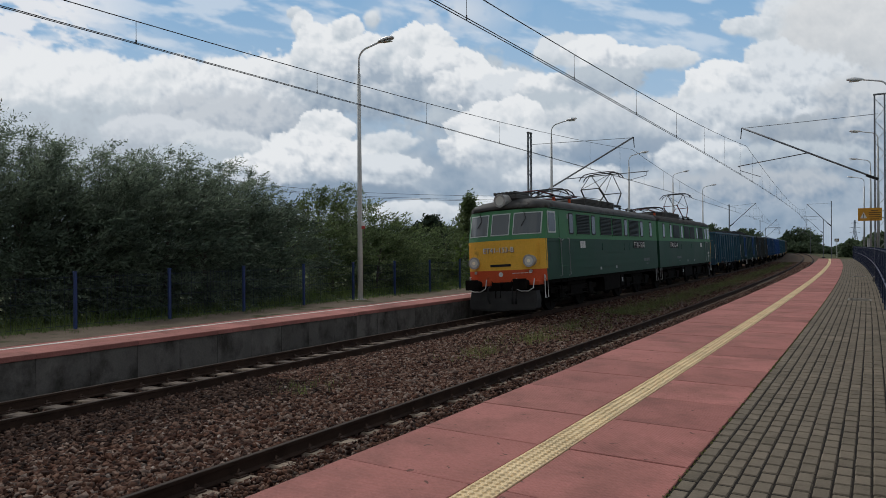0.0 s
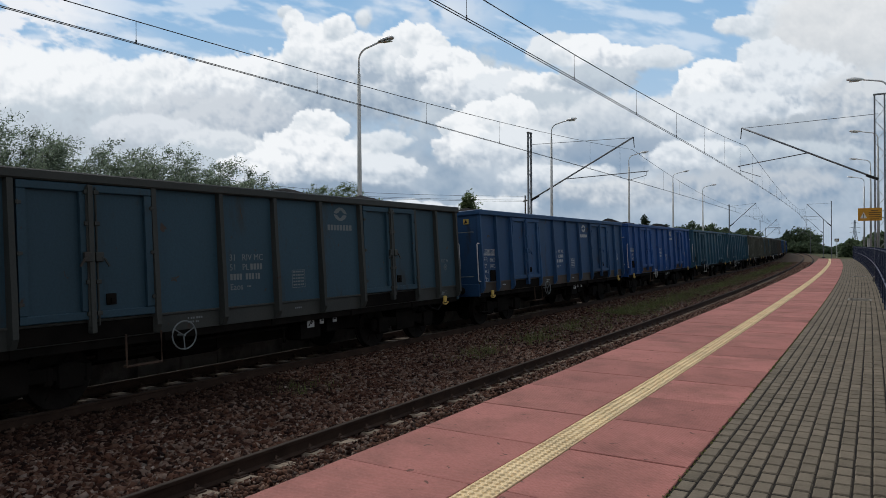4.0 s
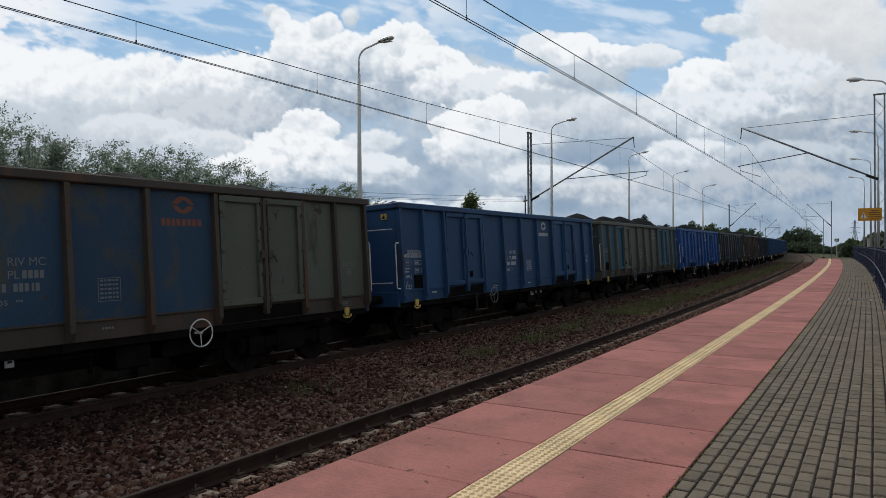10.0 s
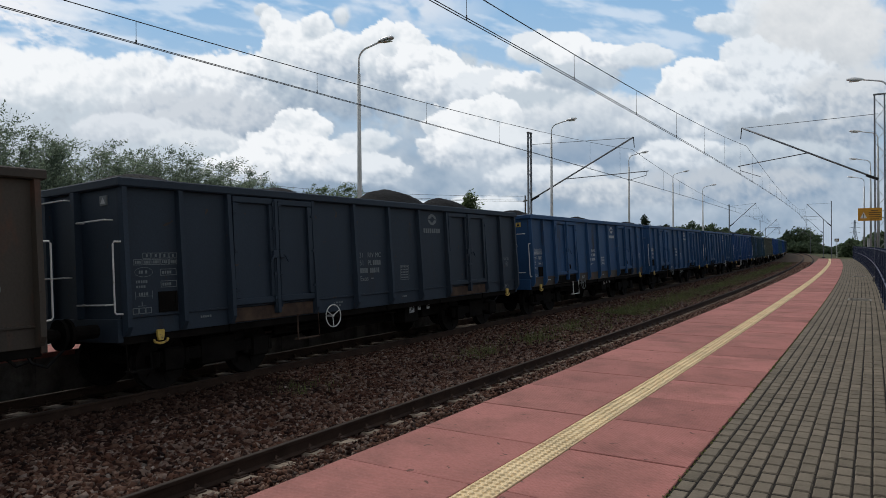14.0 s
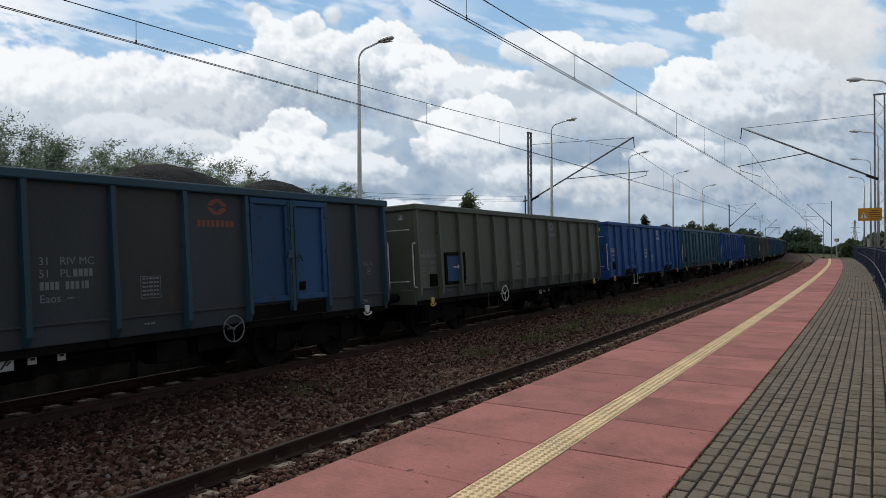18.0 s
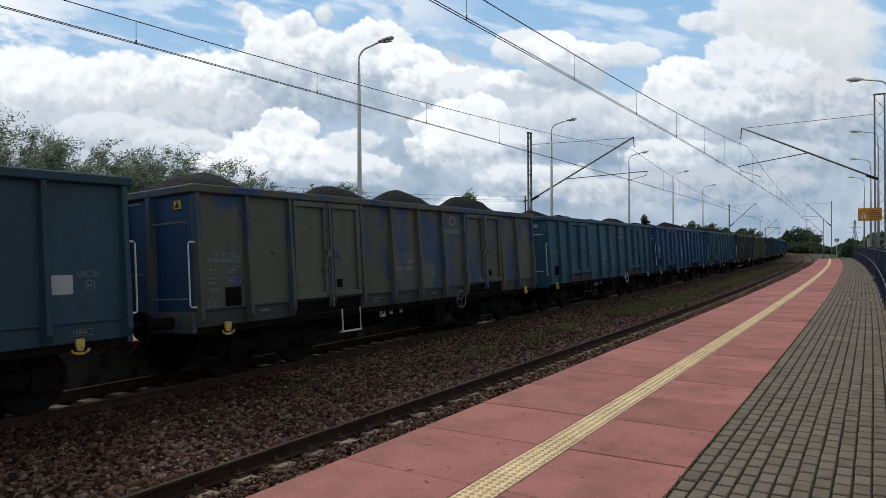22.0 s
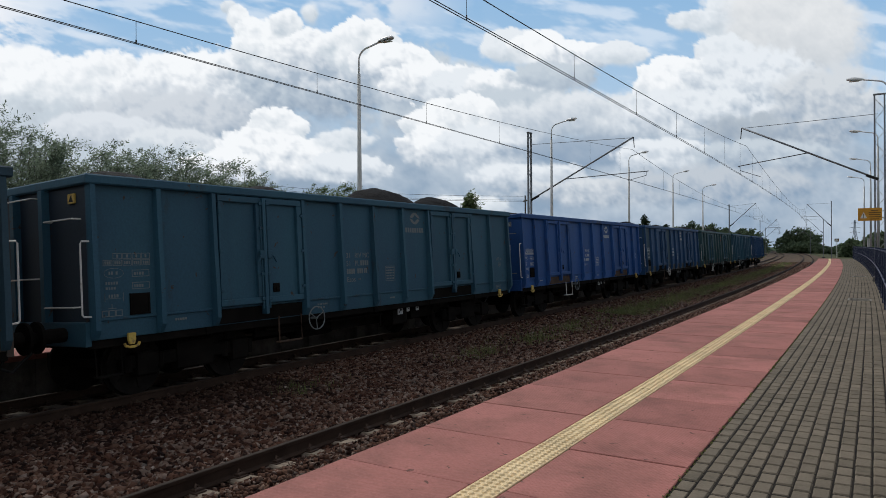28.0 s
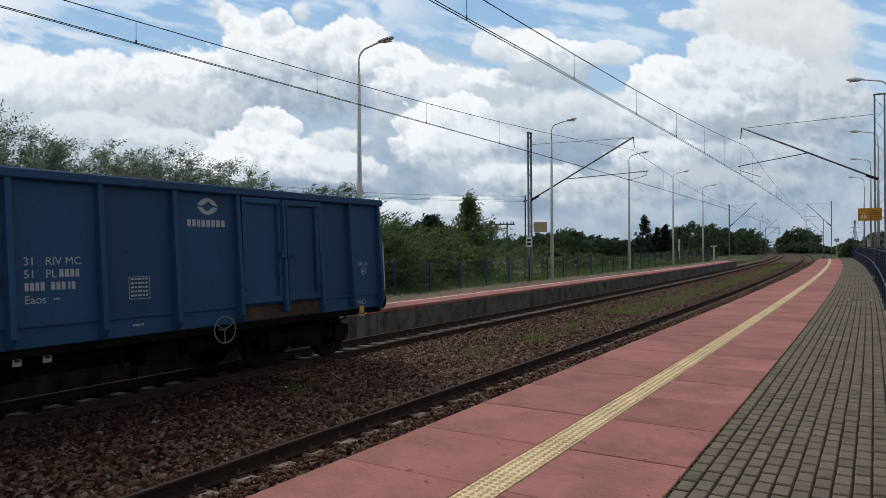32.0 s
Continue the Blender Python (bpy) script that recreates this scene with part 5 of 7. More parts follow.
def nose_patch(b, x0, x1, z0, z1, out=0.0, nx=6, nz=3, thick=0.0):
    """A piece of the curved front."""
    k = len(b.v)
    layers = (out, out - thick) if thick else (out,)
    for o in layers:
        for j in range(nz + 1):
            for i in range(nx + 1):
                x, z = x0 + (x1 - x0) * i / nx, z0 + (z1 - z0) * j / nz
                b.v.append((x, nose(x, z) - o, z))
    w = nx + 1
    for j in range(nz):
        for i in range(nx):
            a = k + j * w + i
            b.f.append((a, a + 1, a + w + 1, a + w))
    if thick:
        off = w * (nz + 1)
        rim = [i for i in range(w)] + [j * w + nx for j in range(1, nz + 1)] + [nz * w + i for i in range(nx - 1, -1, -1)] + [j * w for j in range(nz - 1, 0, -1)]
        for a, c in zip(rim, rim[1:] + rim[:1]):
            b.f.append((k + a, k + a + off, k + c + off, k + c))
    return b


def side_strip(b, z0, z1, nz=4):
    for sx in (-1, 1):
        k = len(b.v)
        for j in range(nz + 1):
            z = z0 + (z1 - z0) * j / nz
            b.v += [(sx * 1.45, nose(1.45, z), z), (sx * 1.45, SEC, z), (sx * 1.40, SEC, z), (sx * 1.40, nose(1.45, z) + 0.1, z)]
        for j in range(nz):
            for i in range(4):
                a, c = k + j * 4 + i, k + j * 4 + (i + 1) % 4
                b.f.append((a, c, c + 4, a + 4))
    return b


def rounded(b, y0, y1, z0, z1, x, r, thick):
    """A plate with rounded corners standing on the side at x."""
    pts = []
    for cy, cz, w0 in ((y1 - r, z0 + r, -90), (y1 - r, z1 - r, 0), (y0 + r, z1 - r, 90), (y0 + r, z0 + r, 180)):
        for q in (0, 30, 60, 90):
            w = radians(w0 + q)
            pts.append((cy + r * math.cos(w), cz + r * math.sin(w)))
    sg = 1 if x > 0 else -1
    return b.loft([[(x, y, z) for y, z in pts], [(x + sg * thick, y, z) for y, z in pts]])


def pantograph(t, y, up, red=True):
    """A diamond pantograph on four insulators."""
    pg = part("pantograph", Build().box(-0.62, 0.62, y - 0.9, y - 0.82, 4.14, 4.2, 0.01).box(-0.62, 0.62, y + 0.82, y + 0.9, 4.14, 4.2, 0.01)
              .box(-0.6, -0.52, y - 0.9, y + 0.9, 4.15, 4.21, 0.01).box(0.52, 0.6, y - 0.9, y + 0.9, 4.15, 4.21, 0.01), M_PANTOD, t, "raised diamond pantograph" if up else "folded pantograph with red arms")
    for sx in (-1, 1):
        for sy in (-1, 1):
            ins = Build()
            for q in range(4):
                ins.disc((sx * 0.56, y + sy * 0.8, 4.0 + 0.04 * q), (0, 0, 1), 0.065 - 0.012 * (q % 2), 0.03, 10)
            part("insulator", ins, M_RED if not up else M_UNDER, pg)
    if up:
        kz, ky, tz = 4.88, 1.66, 5.66
    else:
        kz, ky, tz = 4.30, 2.0, 4.40
    for sy in (-1, 1):
        arm = Build()
        for sx in (-1, 1):
            arm.rod([(sx * 0.5, y + sy * 0.62, 4.22), (sx * 0.42, y + sy * ky, kz)], 0.032, 6)
        arm.rod([(-0.42, y + sy * ky, kz), (0.42, y + sy * ky, kz)], 0.022, 6)
        part("lower_arm", arm, M_PANTO if red else M_PANTOD, pg)
        top = Build()
        for sx in (-1, 1):
            top.rod([(sx * 0.42, y + sy * ky, kz), (sx * 0.5, y + sy * 0.12, tz)], 0.019, 6)
        top.rod([(-0.42, y + sy * ky, kz), (0.5, y + sy * 0.12, tz)], 0.012, 5)
        part("upper_arm", top, M_PANTOD, pg)
    for e in (-0.28, 0.28):
        head = Build()
        pts = [(-0.98, y + e, tz - 0.22), (-0.9, y + e, tz - 0.08), (-0.72, y + e, tz + 0.05), (-0.4, y + e, tz + 0.09), (0.4, y + e, tz + 0.09), (0.72, y + e, tz + 0.05), (0.9, y + e, tz - 0.08), (0.98, y + e, tz - 0.22)]
        head.rod(pts, 0.025, 6)
        part("collector_head", head, M_PANTOD, pg)
    part("head_link", Build().rod([(-0.45, y - 0.28, tz + 0.02), (-0.45, y + 0.28, tz + 0.02)], 0.02, 5).rod([(0.45, y - 0.28, tz + 0.02), (0.45, y + 0.28, tz + 0.02)], 0.02, 5), M_PANTOD, pg)


def section(letter, up_first, lit):
    t = thing("electric_locomotive", "green electric locomotive section with a yellow and red front" if lit else "rear green electric locomotive section coupled to the wagons", "locomotive", group="locomotive sections")

    def fpart(name, mesh, material, parent, label="", **more):
        ob = part(name, mesh, material, parent, label, **more)
        ob.matrix_basis = Matrix.Translation((0, -LONGER[0], 0)) @ ob.matrix_basis
        return ob
    b = Build()
    side_strip(b, 1.12, 2.5)
    b.box(-1.40, 1.40, SEC - 0.05, SEC, 1.12, 2.5)
    part("lower_side", b, M_DGREEN, t, "dark green lower side")
    b = Build()
    side_strip(b, 2.5, 3.52)
    b.box(-1.40, 1.40, SEC - 0.05, SEC, 2.5, 3.52)
    nose_patch(b, -1.45, 1.45, 2.5, 3.52, 0, 20, 4)
    part("upper_side", b, M_LGREEN, t, "light green upper side")
    part("front_panel", nose_patch(Build(), -1.45, 1.45, 1.5, 2.5, 0, 20, 4), M_YEL, t, "yellow front")
    part("front_apron", nose_patch(Build(), -1.45, 1.45, 1.1, 1.5, 0, 20, 2), M_RED, t, "red-orange front apron")
    b = Build()
    for sx in (-1, 1):
        b.box(min(sx * 1.452, sx * 1.456), max(sx * 1.452, sx * 1.456), 0.03, 0.10, 1.5, 2.5)
    fpart("yellow_corner", b, M_YEL, t)
    part("floor", Build().box(-1.38, 1.38, 0.0, SEC, 1.0, 1.14), M_UNDER, t)
    # roof
    prof = [(1.47, 3.5), (1.45, 3.66), (1.3, 3.80), (0.95, 3.90), (0.5, 3.95), (0, 3.97), (-0.5, 3.95), (-0.95, 3.90), (-1.3, 3.80), (-1.45, 3.66), (-1.47, 3.5)]
    rings = []
    for y, sq, sx in ((-0.20, 0.16, 0.80), (-0.05, 0.5, 0.92), (0.3, 0.85, 0.99), (0.8, 1, 1), (SEC, 1, 1)):
        y -= LONGER[0] * (y < 0.5)
        rings.append([(x * sx, y + (0.30 if abs(x) > 1.4 and y < 0 else 0), 3.5 + (z - 3.5) * sq) for x, z in prof])
    part("roof", Build().loft(rings), M_ROOF, t, "sooty grey roof", smooth=True)
    b = Build()
    for sx in (-1, 1):
        b.rod([(sx * 1.475, 0.4, 3.53), (sx * 1.475, SEC, 3.53)], 0.022, 6)
    part("gutter", b, M_DGREEN, t)
    # ribs along the side
    for z in (2.40, 2.2, 1.98, 1.72, 1.42):
        for sx in (-1, 1):
            part("rib", Build().box(min(sx * 1.45, sx * 1.464), max(sx * 1.45, sx * 1.464), 2.0, SEC - 0.02, z - 0.011, z + 0.011), M_DGREEN, t)
        for sx in (-1, 1):
            part("rib", Build().box(min(sx * 1.45, sx * 1.464), max(sx * 1.45, sx * 1.464), 0.12, 1.15, z - 0.011, z + 0.011), M_DGREEN, t)
    for z in (2.75, 2.93, 3.11, 3.29):
        for sx in (-1, 1):
            part("rib", Build().box(min(sx * 1.45, sx * 1.464), max(sx * 1.45, sx * 1.464), 11.98, SEC - 0.02, z - 0.011, z + 0.011), M_LGREEN, t)
    for sx in (-1, 1):
        x = sx * 1.45
        # cab side window, doors, corridor windows, louvres
        w = part("side_window", rounded(Build(), 0.22, 0.92, 2.68, 3.42, x, 0.05, 0.014), M_FRAME, t, "pale framed cab side window")
        part("pane", rounded(Build(), 0.28, 0.86, 2.74, 3.36, x + sx * 0.014, 0.04, 0.004), M_GLASS, w)
        dr = part("cab_door", Build().box(min(x, x + sx * 0.012), max(x, x + sx * 0.012), 1.22, 1.92, 1.55, 2.497).box(min(x, x + sx * 0.011), max(x, x + sx * 0.011), 1.22, 1.92, 2.503, 3.45), M_LGREEN, t, "green cab door")
        part("door_skin", Build().box(min(x + sx * 0.012, x + sx * 0.016), max(x + sx * 0.012, x + sx * 0.016), 1.23, 1.91, 1.56, 2.49), M_DGREEN, dr)
        part("door_handle", Build().rod([(x + sx * 0.02, 1.28, 2.45), (x + sx * 0.07, 1.28, 2.42), (x + sx * 0.07, 1.42, 2.48)], 0.014, 5), M_FRAME, dr)
        for y in (1.17, 1.97):
            part("grab_rail", Build().rod([(x, y, 1.2), (x + sx * 0.07, y, 1.24), (x + sx * 0.07, y, 2.48), (x, y, 2.52)], 0.016, 6), M_GALV, t)
        for y0 in ((2.17, 4.57, 8.85, 11.4, 13.02) if sx > 0 else (1.36, 4.12, 8.6, 11.4, 13.02)):
            w = part("side_window", rounded(Build(), y0 - 0.01, y0 + 0.44, 2.66, 3.42, x, 0.08, 0.012), M_BLACK, t, "narrow side window with dark rubber frame")
            part("pane", rounded(Build(), y0 + 0.03, y0 + 0.40, 2.70, 3.38, x + sx * 0.012, 0.06, 0.004), M_GLASS, w)
        for y0, y1 in (((2.93, 4.33), (5.6, 7.0), (7.17, 8.45), (9.57, 11.1)) if sx > 0 else ((2.45, 3.88), (5.15, 6.6), (6.85, 8.2), (9.45, 11.05))):
            lv = part("louvre", rounded(Build(), y0 - 0.05, y1 + 0.05, 2.62, 3.45, x, 0.05, 0.012), M_LGREEN, t, "green framed ventilation louvre")
            part("grille_back", Build().box(min(x + sx * 0.012, x + sx * 0.015), max(x + sx * 0.012, x + sx * 0.015), y0, y1, 2.67, 3.40), M_BLACK, lv)
            for q in range(13):
                z = 2.69 + q * 0.056
                part("slat", Build().add([(x + sx * 0.014, y0, z + 0.035), (x + sx * 0.014, y1, z + 0.035), (x + sx * 0.034, y1, z), (x + sx * 0.034, y0, z),
                                          (x + sx * 0.014, y0, z + 0.04), (x + sx * 0.014, y1, z + 0.04), (x + sx * 0.038, y1, z + 0.004), (x + sx * 0.038, y0, z + 0.004)],
                                         [(0, 1, 2, 3), (4, 5, 6, 7), (3, 2, 6, 7), (0, 1, 5, 4), (0, 3, 7, 4), (1, 2, 6, 5)]), M_LOUVRE, lv)
        # placards, hatches
        if sx < 0:
            part("notice_plate", Build().box(x - 0.004, x, 0.42, 0.86, 1.66, 1.84).box(x - 0.004, x, 0.46, 0.82, 1.50, 1.60), M_LETTER, t, "white notice plate")
        for y in (5.4, 7.4):
            part("placard", Build().box(min(x, x + sx * 0.004), max(x, x + sx * 0.004), y, y + 0.18, 1.3, 1.41), M_MARK, t)
        for y in (5.75, 8.7, 9.45):
            part("hatch", rounded(Build(), y, y + 0.42, 2.06, 2.36, x, 0.03, 0.017), M_DGREEN, t)
        part("warning_sign", Build().box(min(x, x + sx * 0.004), max(x, x + sx * 0.004), 2.02, 2.14, 3.2, 3.36), M_MARK, t)
        step = Build()
        for q in (0.45, 0.75, 1.02):
            step.box(min(x - sx * 0.25, x), max(x - sx * 0.25, x), 1.3, 1.85, q - 0.015, q + 0.015)
        step.rod([(x - sx * 0.03, 1.28, 0.42), (x - sx * 0.03, 1.28, 1.15)], 0.018, 5).rod([(x - sx * 0.03, 1.87, 0.42), (x - sx * 0.03, 1.87, 1.15)], 0.018, 5)
        part("cab_steps", step, M_UNDER, t)
        part("end_step", Build().rod([(x - sx * 0.02, 14.0, 1.1), (x - sx * 0.02, 14.0, 0.5), (x - sx * 0.02, 14.3, 0.5), (x - sx * 0.02, 14.3, 1.1)], 0.018, 5), M_GALV, t)
        fpart("corner_handrail", Build().rod([(sx * 1.36, -0.02, 1.28), (sx * 1.40, -0.1, 1.3), (sx * 1.40, -0.1, 0.55), (sx * 1.40, 0.14, 0.55), (sx * 1.40, 0.14, 1.3)], 0.022, 6)
             .rod([(sx * 1.40, -0.1, 1.3), (sx * 1.40, 0.02, 1.12), (sx * 1.40, 0.14, 1.3)], 0.02, 6), M_PAINTW, t, "white corner handrail")
        # number and bars of the operator's mark, on both sides
        tm = Matrix(((0, 0, 1, 1.4665), (1, 0, 0, 0), (0, 1, 0, 0), (0, 0, 0, 1)))
        spin = Matrix.Identity(4) if sx > 0 else Matrix.Translation((0, SEC, 0)) @ Matrix.Rotation(math.pi, 4, "Z")
        y_txt = 10.2 if sx > 0 else SEC - 11.9
        y_mk = 3.22 if sx > 0 else SEC - 3.97
        if letter == "A":                       # this section is turned round on the track
            y_txt, y_mk = 10.3, (3.42 if sx > 0 else SEC - 3.5)
            y_txt = y_txt if sx > 0 else SEC - 11.9
        part("number_lettering", text_mesh("ET41-153-" + letter, 0.37), M_LETTER, t, "white painted number", m=spin @ Matrix.Translation((0, y_txt, 2.16)) @ tm)
        part("lettering_ground", Build().box(1.4645, 1.4655, y_txt - 0.06, y_txt + 1.72, 2.12, 2.47), M_BLACK, t, m=spin)
        b = Build()
        for q in range(3):
            b.box(1.465, 1.470, y_mk + q * 0.19, y_mk + q * 0.19 + 0.15, 2.16, 2.42)
        part("operator_mark", b, M_LETTER, t, m=spin)
        b = Build()
        for a0, a1 in ((0, 0.12), (0.18, 0.3), (0.36, 0.42), (0.48, 0.68), (0.74, 0.94), (0.98, 1.04)):
            b.box(1.451, 1.456, y_txt + 1.6 + a0, y_txt + 1.6 + a1, 1.52, 1.66)
        b.box(1.451, 1.456, y_txt + 2.0, y_txt + 2.35, 1.38, 1.44)
        part("register_mark", b, M_MARKDIM, t, m=spin)
    # windscreens
    for x0, x1, nm in ((-1.34, -0.46, "windscreen"), (-0.34, 0.34, "windscreen"), (0.46, 1.34, "windscreen")):
        w = part(nm, nose_patch(Build(), x0, x1, 2.66, 3.40, 0.014, 8, 4, 0.03), M_FRAME, t, "pale framed windscreen")
        part("pane", nose_patch(Build(), x0 + 0.032, x1 - 0.032, 2.692, 3.368, 0.019, 8, 4, 0.004), M_GLASSF, w)
    for x in (-0.85, 0.8):
        part("wiper", Build().rod([(x, nose(x, 3.42) - 0.03, 3.42), (x + 0.1, nose(x, 3.2) - 0.05, 3.2), (x - 0.05, nose(x, 2.95) - 0.05, 2.95)], 0.012, 5), M_BLACK, t)
    # lamps
    for x in (-1.02, 1.02):
        y = nose(x, 1.78)
        hl = part("headlight", Build().rod([(x, y + 0.08, 1.78), (x, y - 0.13, 1.78)], 0.185, 20).disc((x, y - 0.13, 1.78), (0, 1, 0), 0.205, 0.04, 24, 0.15), M_RIM, t, "round headlight with a pale rim", smooth=False)
        part("lens", Build().disc((x, y - 0.135, 1.78), (0, 1, 0), 0.165, 0.02, 20), M_LENS, hl)
        part("bulb", Build().disc((x, y - 0.15, 1.78), (0, 1, 0), 0.06, 0.012, 14), M_LIT if lit else M_LENS, hl)
        part("tail_light", Build().rod([(x, nose(x, 1.5) + 0.03, 1.44), (x, nose(x, 1.5) - 0.05, 1.44)], 0.05, 12), M_MARK, t)
        part("grab_bar", Build().rod([(x * 1.27, nose(x * 1.27, 1.7), 1.6), (x * 1.27, nose(x * 1.27, 1.7) - 0.06, 1.62), (x * 1.27, nose(x * 1.27, 2.3) - 0.06, 2.4), (x * 1.27, nose(x * 1.27, 2.4), 2.42)], 0.014, 5), M_YEL, t)
    hl = fpart("headlight", Build().rod([(0, 0.5, 3.92), (0, -0.1, 3.86), (0, -0.3, 3.84)], 0.20, 20).disc((0, -0.31, 3.84), (0, 1, 0), 0.225, 0.05, 24, 0.16), M_RIM, t, "large roof headlight")
    part("lens", Build().disc((0, -0.31, 3.84), (0, 1, 0), 0.19, 0.02, 20), M_LENS, hl)
    part("front_number", text_mesh("ET41-153-" + letter, 0.24), M_BLACK, t, "black front number",
         m=Matrix(((1, 0, 0, -0.62), (0, 0, -1, nose(0, 2.1) - 0.004 + 0.002), (0, 1, 0, 2.08), (0, 0, 0, 1))))
    part("front_number", text_mesh("ET41-153-" + letter, 0.24), M_LETTER, t, "white front number with a black shadow",
         m=Matrix(((1, 0, 0, -0.632), (0, 0, -1, nose(0, 2.1) - 0.012), (0, 1, 0, 2.092), (0, 0, 0, 1))))
    part("front_vent", nose_patch(Build(), -0.38, 0.38, 1.62, 1.70, 0.012, 6, 1, 0.02), M_BLACK, t)
    b = Build()
    for q in range(5):
        b.box(0.42 + q * 0.14, 0.54 + q * 0.14, -0.51 + 0.02 * q, -0.50 + 0.02 * q, 1.38, 1.40)
    part("front_badge", Build().disc((0, nose(0, 1.36) - 0.005, 1.36), (0, 1, 0), 0.08, 0.012, 16), M_LETTER, t)
    part("front_notice", b, M_LETTER, t)
    # draw gear and plough
    fpart("buffer_beam", Build().box(-1.32, 1.32, -0.42, 0.2, 0.98, 1.12, 0.02), M_RED, t, "red buffer beam")
    fpart("draw_box", Build().box(-0.38, 0.38, -0.47, -0.425, 0.8, 1.22, 0.02).box(-1.2, 1.2, -0.40, 0.2, 0.72, 0.975, 0.02), M_UNDER, t, "black draw gear housing")
    for x in (-0.875, 0.875):
        fpart("buffer_bar", Build().rod([(x - 0.3, -0.5, 1.22), (x - 0.32, -0.6, 1.1), (x - 0.3, -0.62, 0.88), (x - 0.1, -0.62, 0.80), (x + 0.15, -0.62, 0.80), (x + 0.32, -0.6, 0.9), (x + 0.33, -0.5, 1.2)], 0.018, 6), M_PAINTW, t, "white bar under the buffer")
    for x in (-0.875, 0.875):
        fpart("buffer", Build().rod([(x, -0.4, 1.05), (x, -0.75, 1.05)], 0.12, 10).rod([(x, -0.7, 1.05), (x, -0.92, 1.05)], 0.08, 10).box(x - 0.24, x + 0.24, -0.96, -0.92, 0.88, 1.22, 0.01), M_UNDER, t)
    fpart("coupling", Build().box(-0.06, 0.06, -0.75, -0.4, 0.98, 1.08, 0.01).rod([(0, -0.7, 1.02), (0.09, -0.78, 0.95), (0.09, -0.78, 0.6), (-0.09, -0.78, 0.6), (-0.09, -0.78, 0.95)], 0.024, 5, closed=True), M_UNDER, t)
    for x in (-0.45, 0.45, 0.6):
        fpart("brake_hose", Build().rod([(x, -0.42, 0.98), (x, -0.62, 0.9), (x, -0.66, 0.55), (x * 0.9, -0.6, 0.4)], 0.03, 6), M_BLACK, t)
    fpart("plough", Build().loft([[(x * w_, -0.5 - 0.14 * (1 - abs(x) / 1.2) + e_, z) for x in (-1.2, -0.6, 0, 0.6, 1.2)] + [(x * w_, -0.12, z) for x in (1.2, 0.6, 0, -0.6, -1.2)] for z, e_, w_ in ((0.17, 0.0, 0.93), (0.24, 0.0, 1.02), (0.5, 0.03, 1.04), (0.80, 0.10, 1.0))]), M_PLOUGH, t, "black snow plough")
    for x in (-0.6, 0.6):
        part("rear_coupler", Build().rod([(x, SEC, 1.05), (x, SEC + 0.24, 1.05)], 0.13, 10), M_UNDER, t)
    part("gangway", Build().box(-0.45, 0.45, SEC, SEC + 0.22, 1.25, 3.2, 0.05), M_BLACK, t, "black rubber gangway")
    # running gear
    for y in (3.2, 11.15):
        b = Build()
        for sx in (-1, 1):
            b.box(sx * 1.12 - 0.07, sx * 1.12 + 0.07, -2.35, 2.35, 0.62, 0.82, 0.02)
            b.box(sx * 1.14 - 0.1, sx * 1.14 + 0.1, -0.6, 0.6, 0.42, 0.85, 0.04)
            for e in (-1.52, 1.52):
                b.box(sx * 1.14 - 0.13, sx * 1.14 + 0.13, e - 0.22, e + 0.22, 0.42, 0.86, 0.04)
                for q in (-0.36, 0.36):
                    for r in range(5):
                        b.disc((sx * 1.14, e + q, 0.5 + r * 0.065), (0, 0, 1), 0.11, 0.035, 10)
            b.rod([(sx * 1.2, -0.9, 0.9), (sx * 1.2, 0.9, 0.9)], 0.07, 8)
            b.rod([(sx * 1.22, -2.2, 0.35), (sx * 1.22, -0.9, 0.5), (sx * 1.22, 0.9, 0.5), (sx * 1.22, 2.2, 0.35)], 0.03, 6)
        b.box(-1.05, 1.05, -0.4, 0.4, 0.55, 0.95)
        bg = part("bogie", b, M_UNDER, t, m=Matrix.Translation((0, y, 0)))
        for e in (-1.52, 1.52):
            ws = part("wheelset", WM["wheelset_big"], M_WHEEL, bg, m=Matrix.Translation((0, e, 0.625)))
            wheels.append((ws, e, 0.625, -31.5 if lit else 0.0, -1 if letter == "A" else 1))
    for sx in (-1, 1):
        part("equipment_box", Build().box(min(sx * 0.6, sx * 1.38), max(sx * 0.6, sx * 1.38), 6.0, 8.1, 0.42, 1.05, 0.03), M_UNDER, t)
        part("sand_box", Build().box(min(sx * 0.9, sx * 1.36), max(sx * 0.9, sx * 1.36), 8.3, 8.75, 0.5, 1.05, 0.03), M_UNDER, t)
        part("warning_placard", Build().box(min(sx * 1.36, sx * 1.365), max(sx * 1.36, sx * 1.365), 8.45, 8.6, 0.7, 0.88), M_MARK, t)
    # roof gear
    b = Build()
    b.box(-0.42, 0.42, 0.15, 1.55, 3.88, 4.09, 0.05)
    rb = part("roof_box", b, M_ROOF, t, "grey roof cabinet with cooling fins")
    for q in range(6):
        part("fin", Build().box(-0.44 + q * 0.15, -0.36 + q * 0.15, 0.12, 1.2, 4.085, 4.17, 0.01), M_ROOF, rb)
    for y0 in (5.95, 7.95):
        rb = part("resistor_housing", Build().box(-0.75, 0.75, y0, y0 + 1.85, 3.9, 4.25, 0.05), M_ROOF, t, "louvred grey resistor housing")
        for sx in (-1, 1):
            for q in range(5):
                part("fin", Build().box(min(sx * 0.745, sx * 0.775), max(sx * 0.745, sx * 0.775), y0 + 0.08, y0 + 1.77, 3.97 + q * 0.055, 3.995 + q * 0.055), M_ROOF, rb)
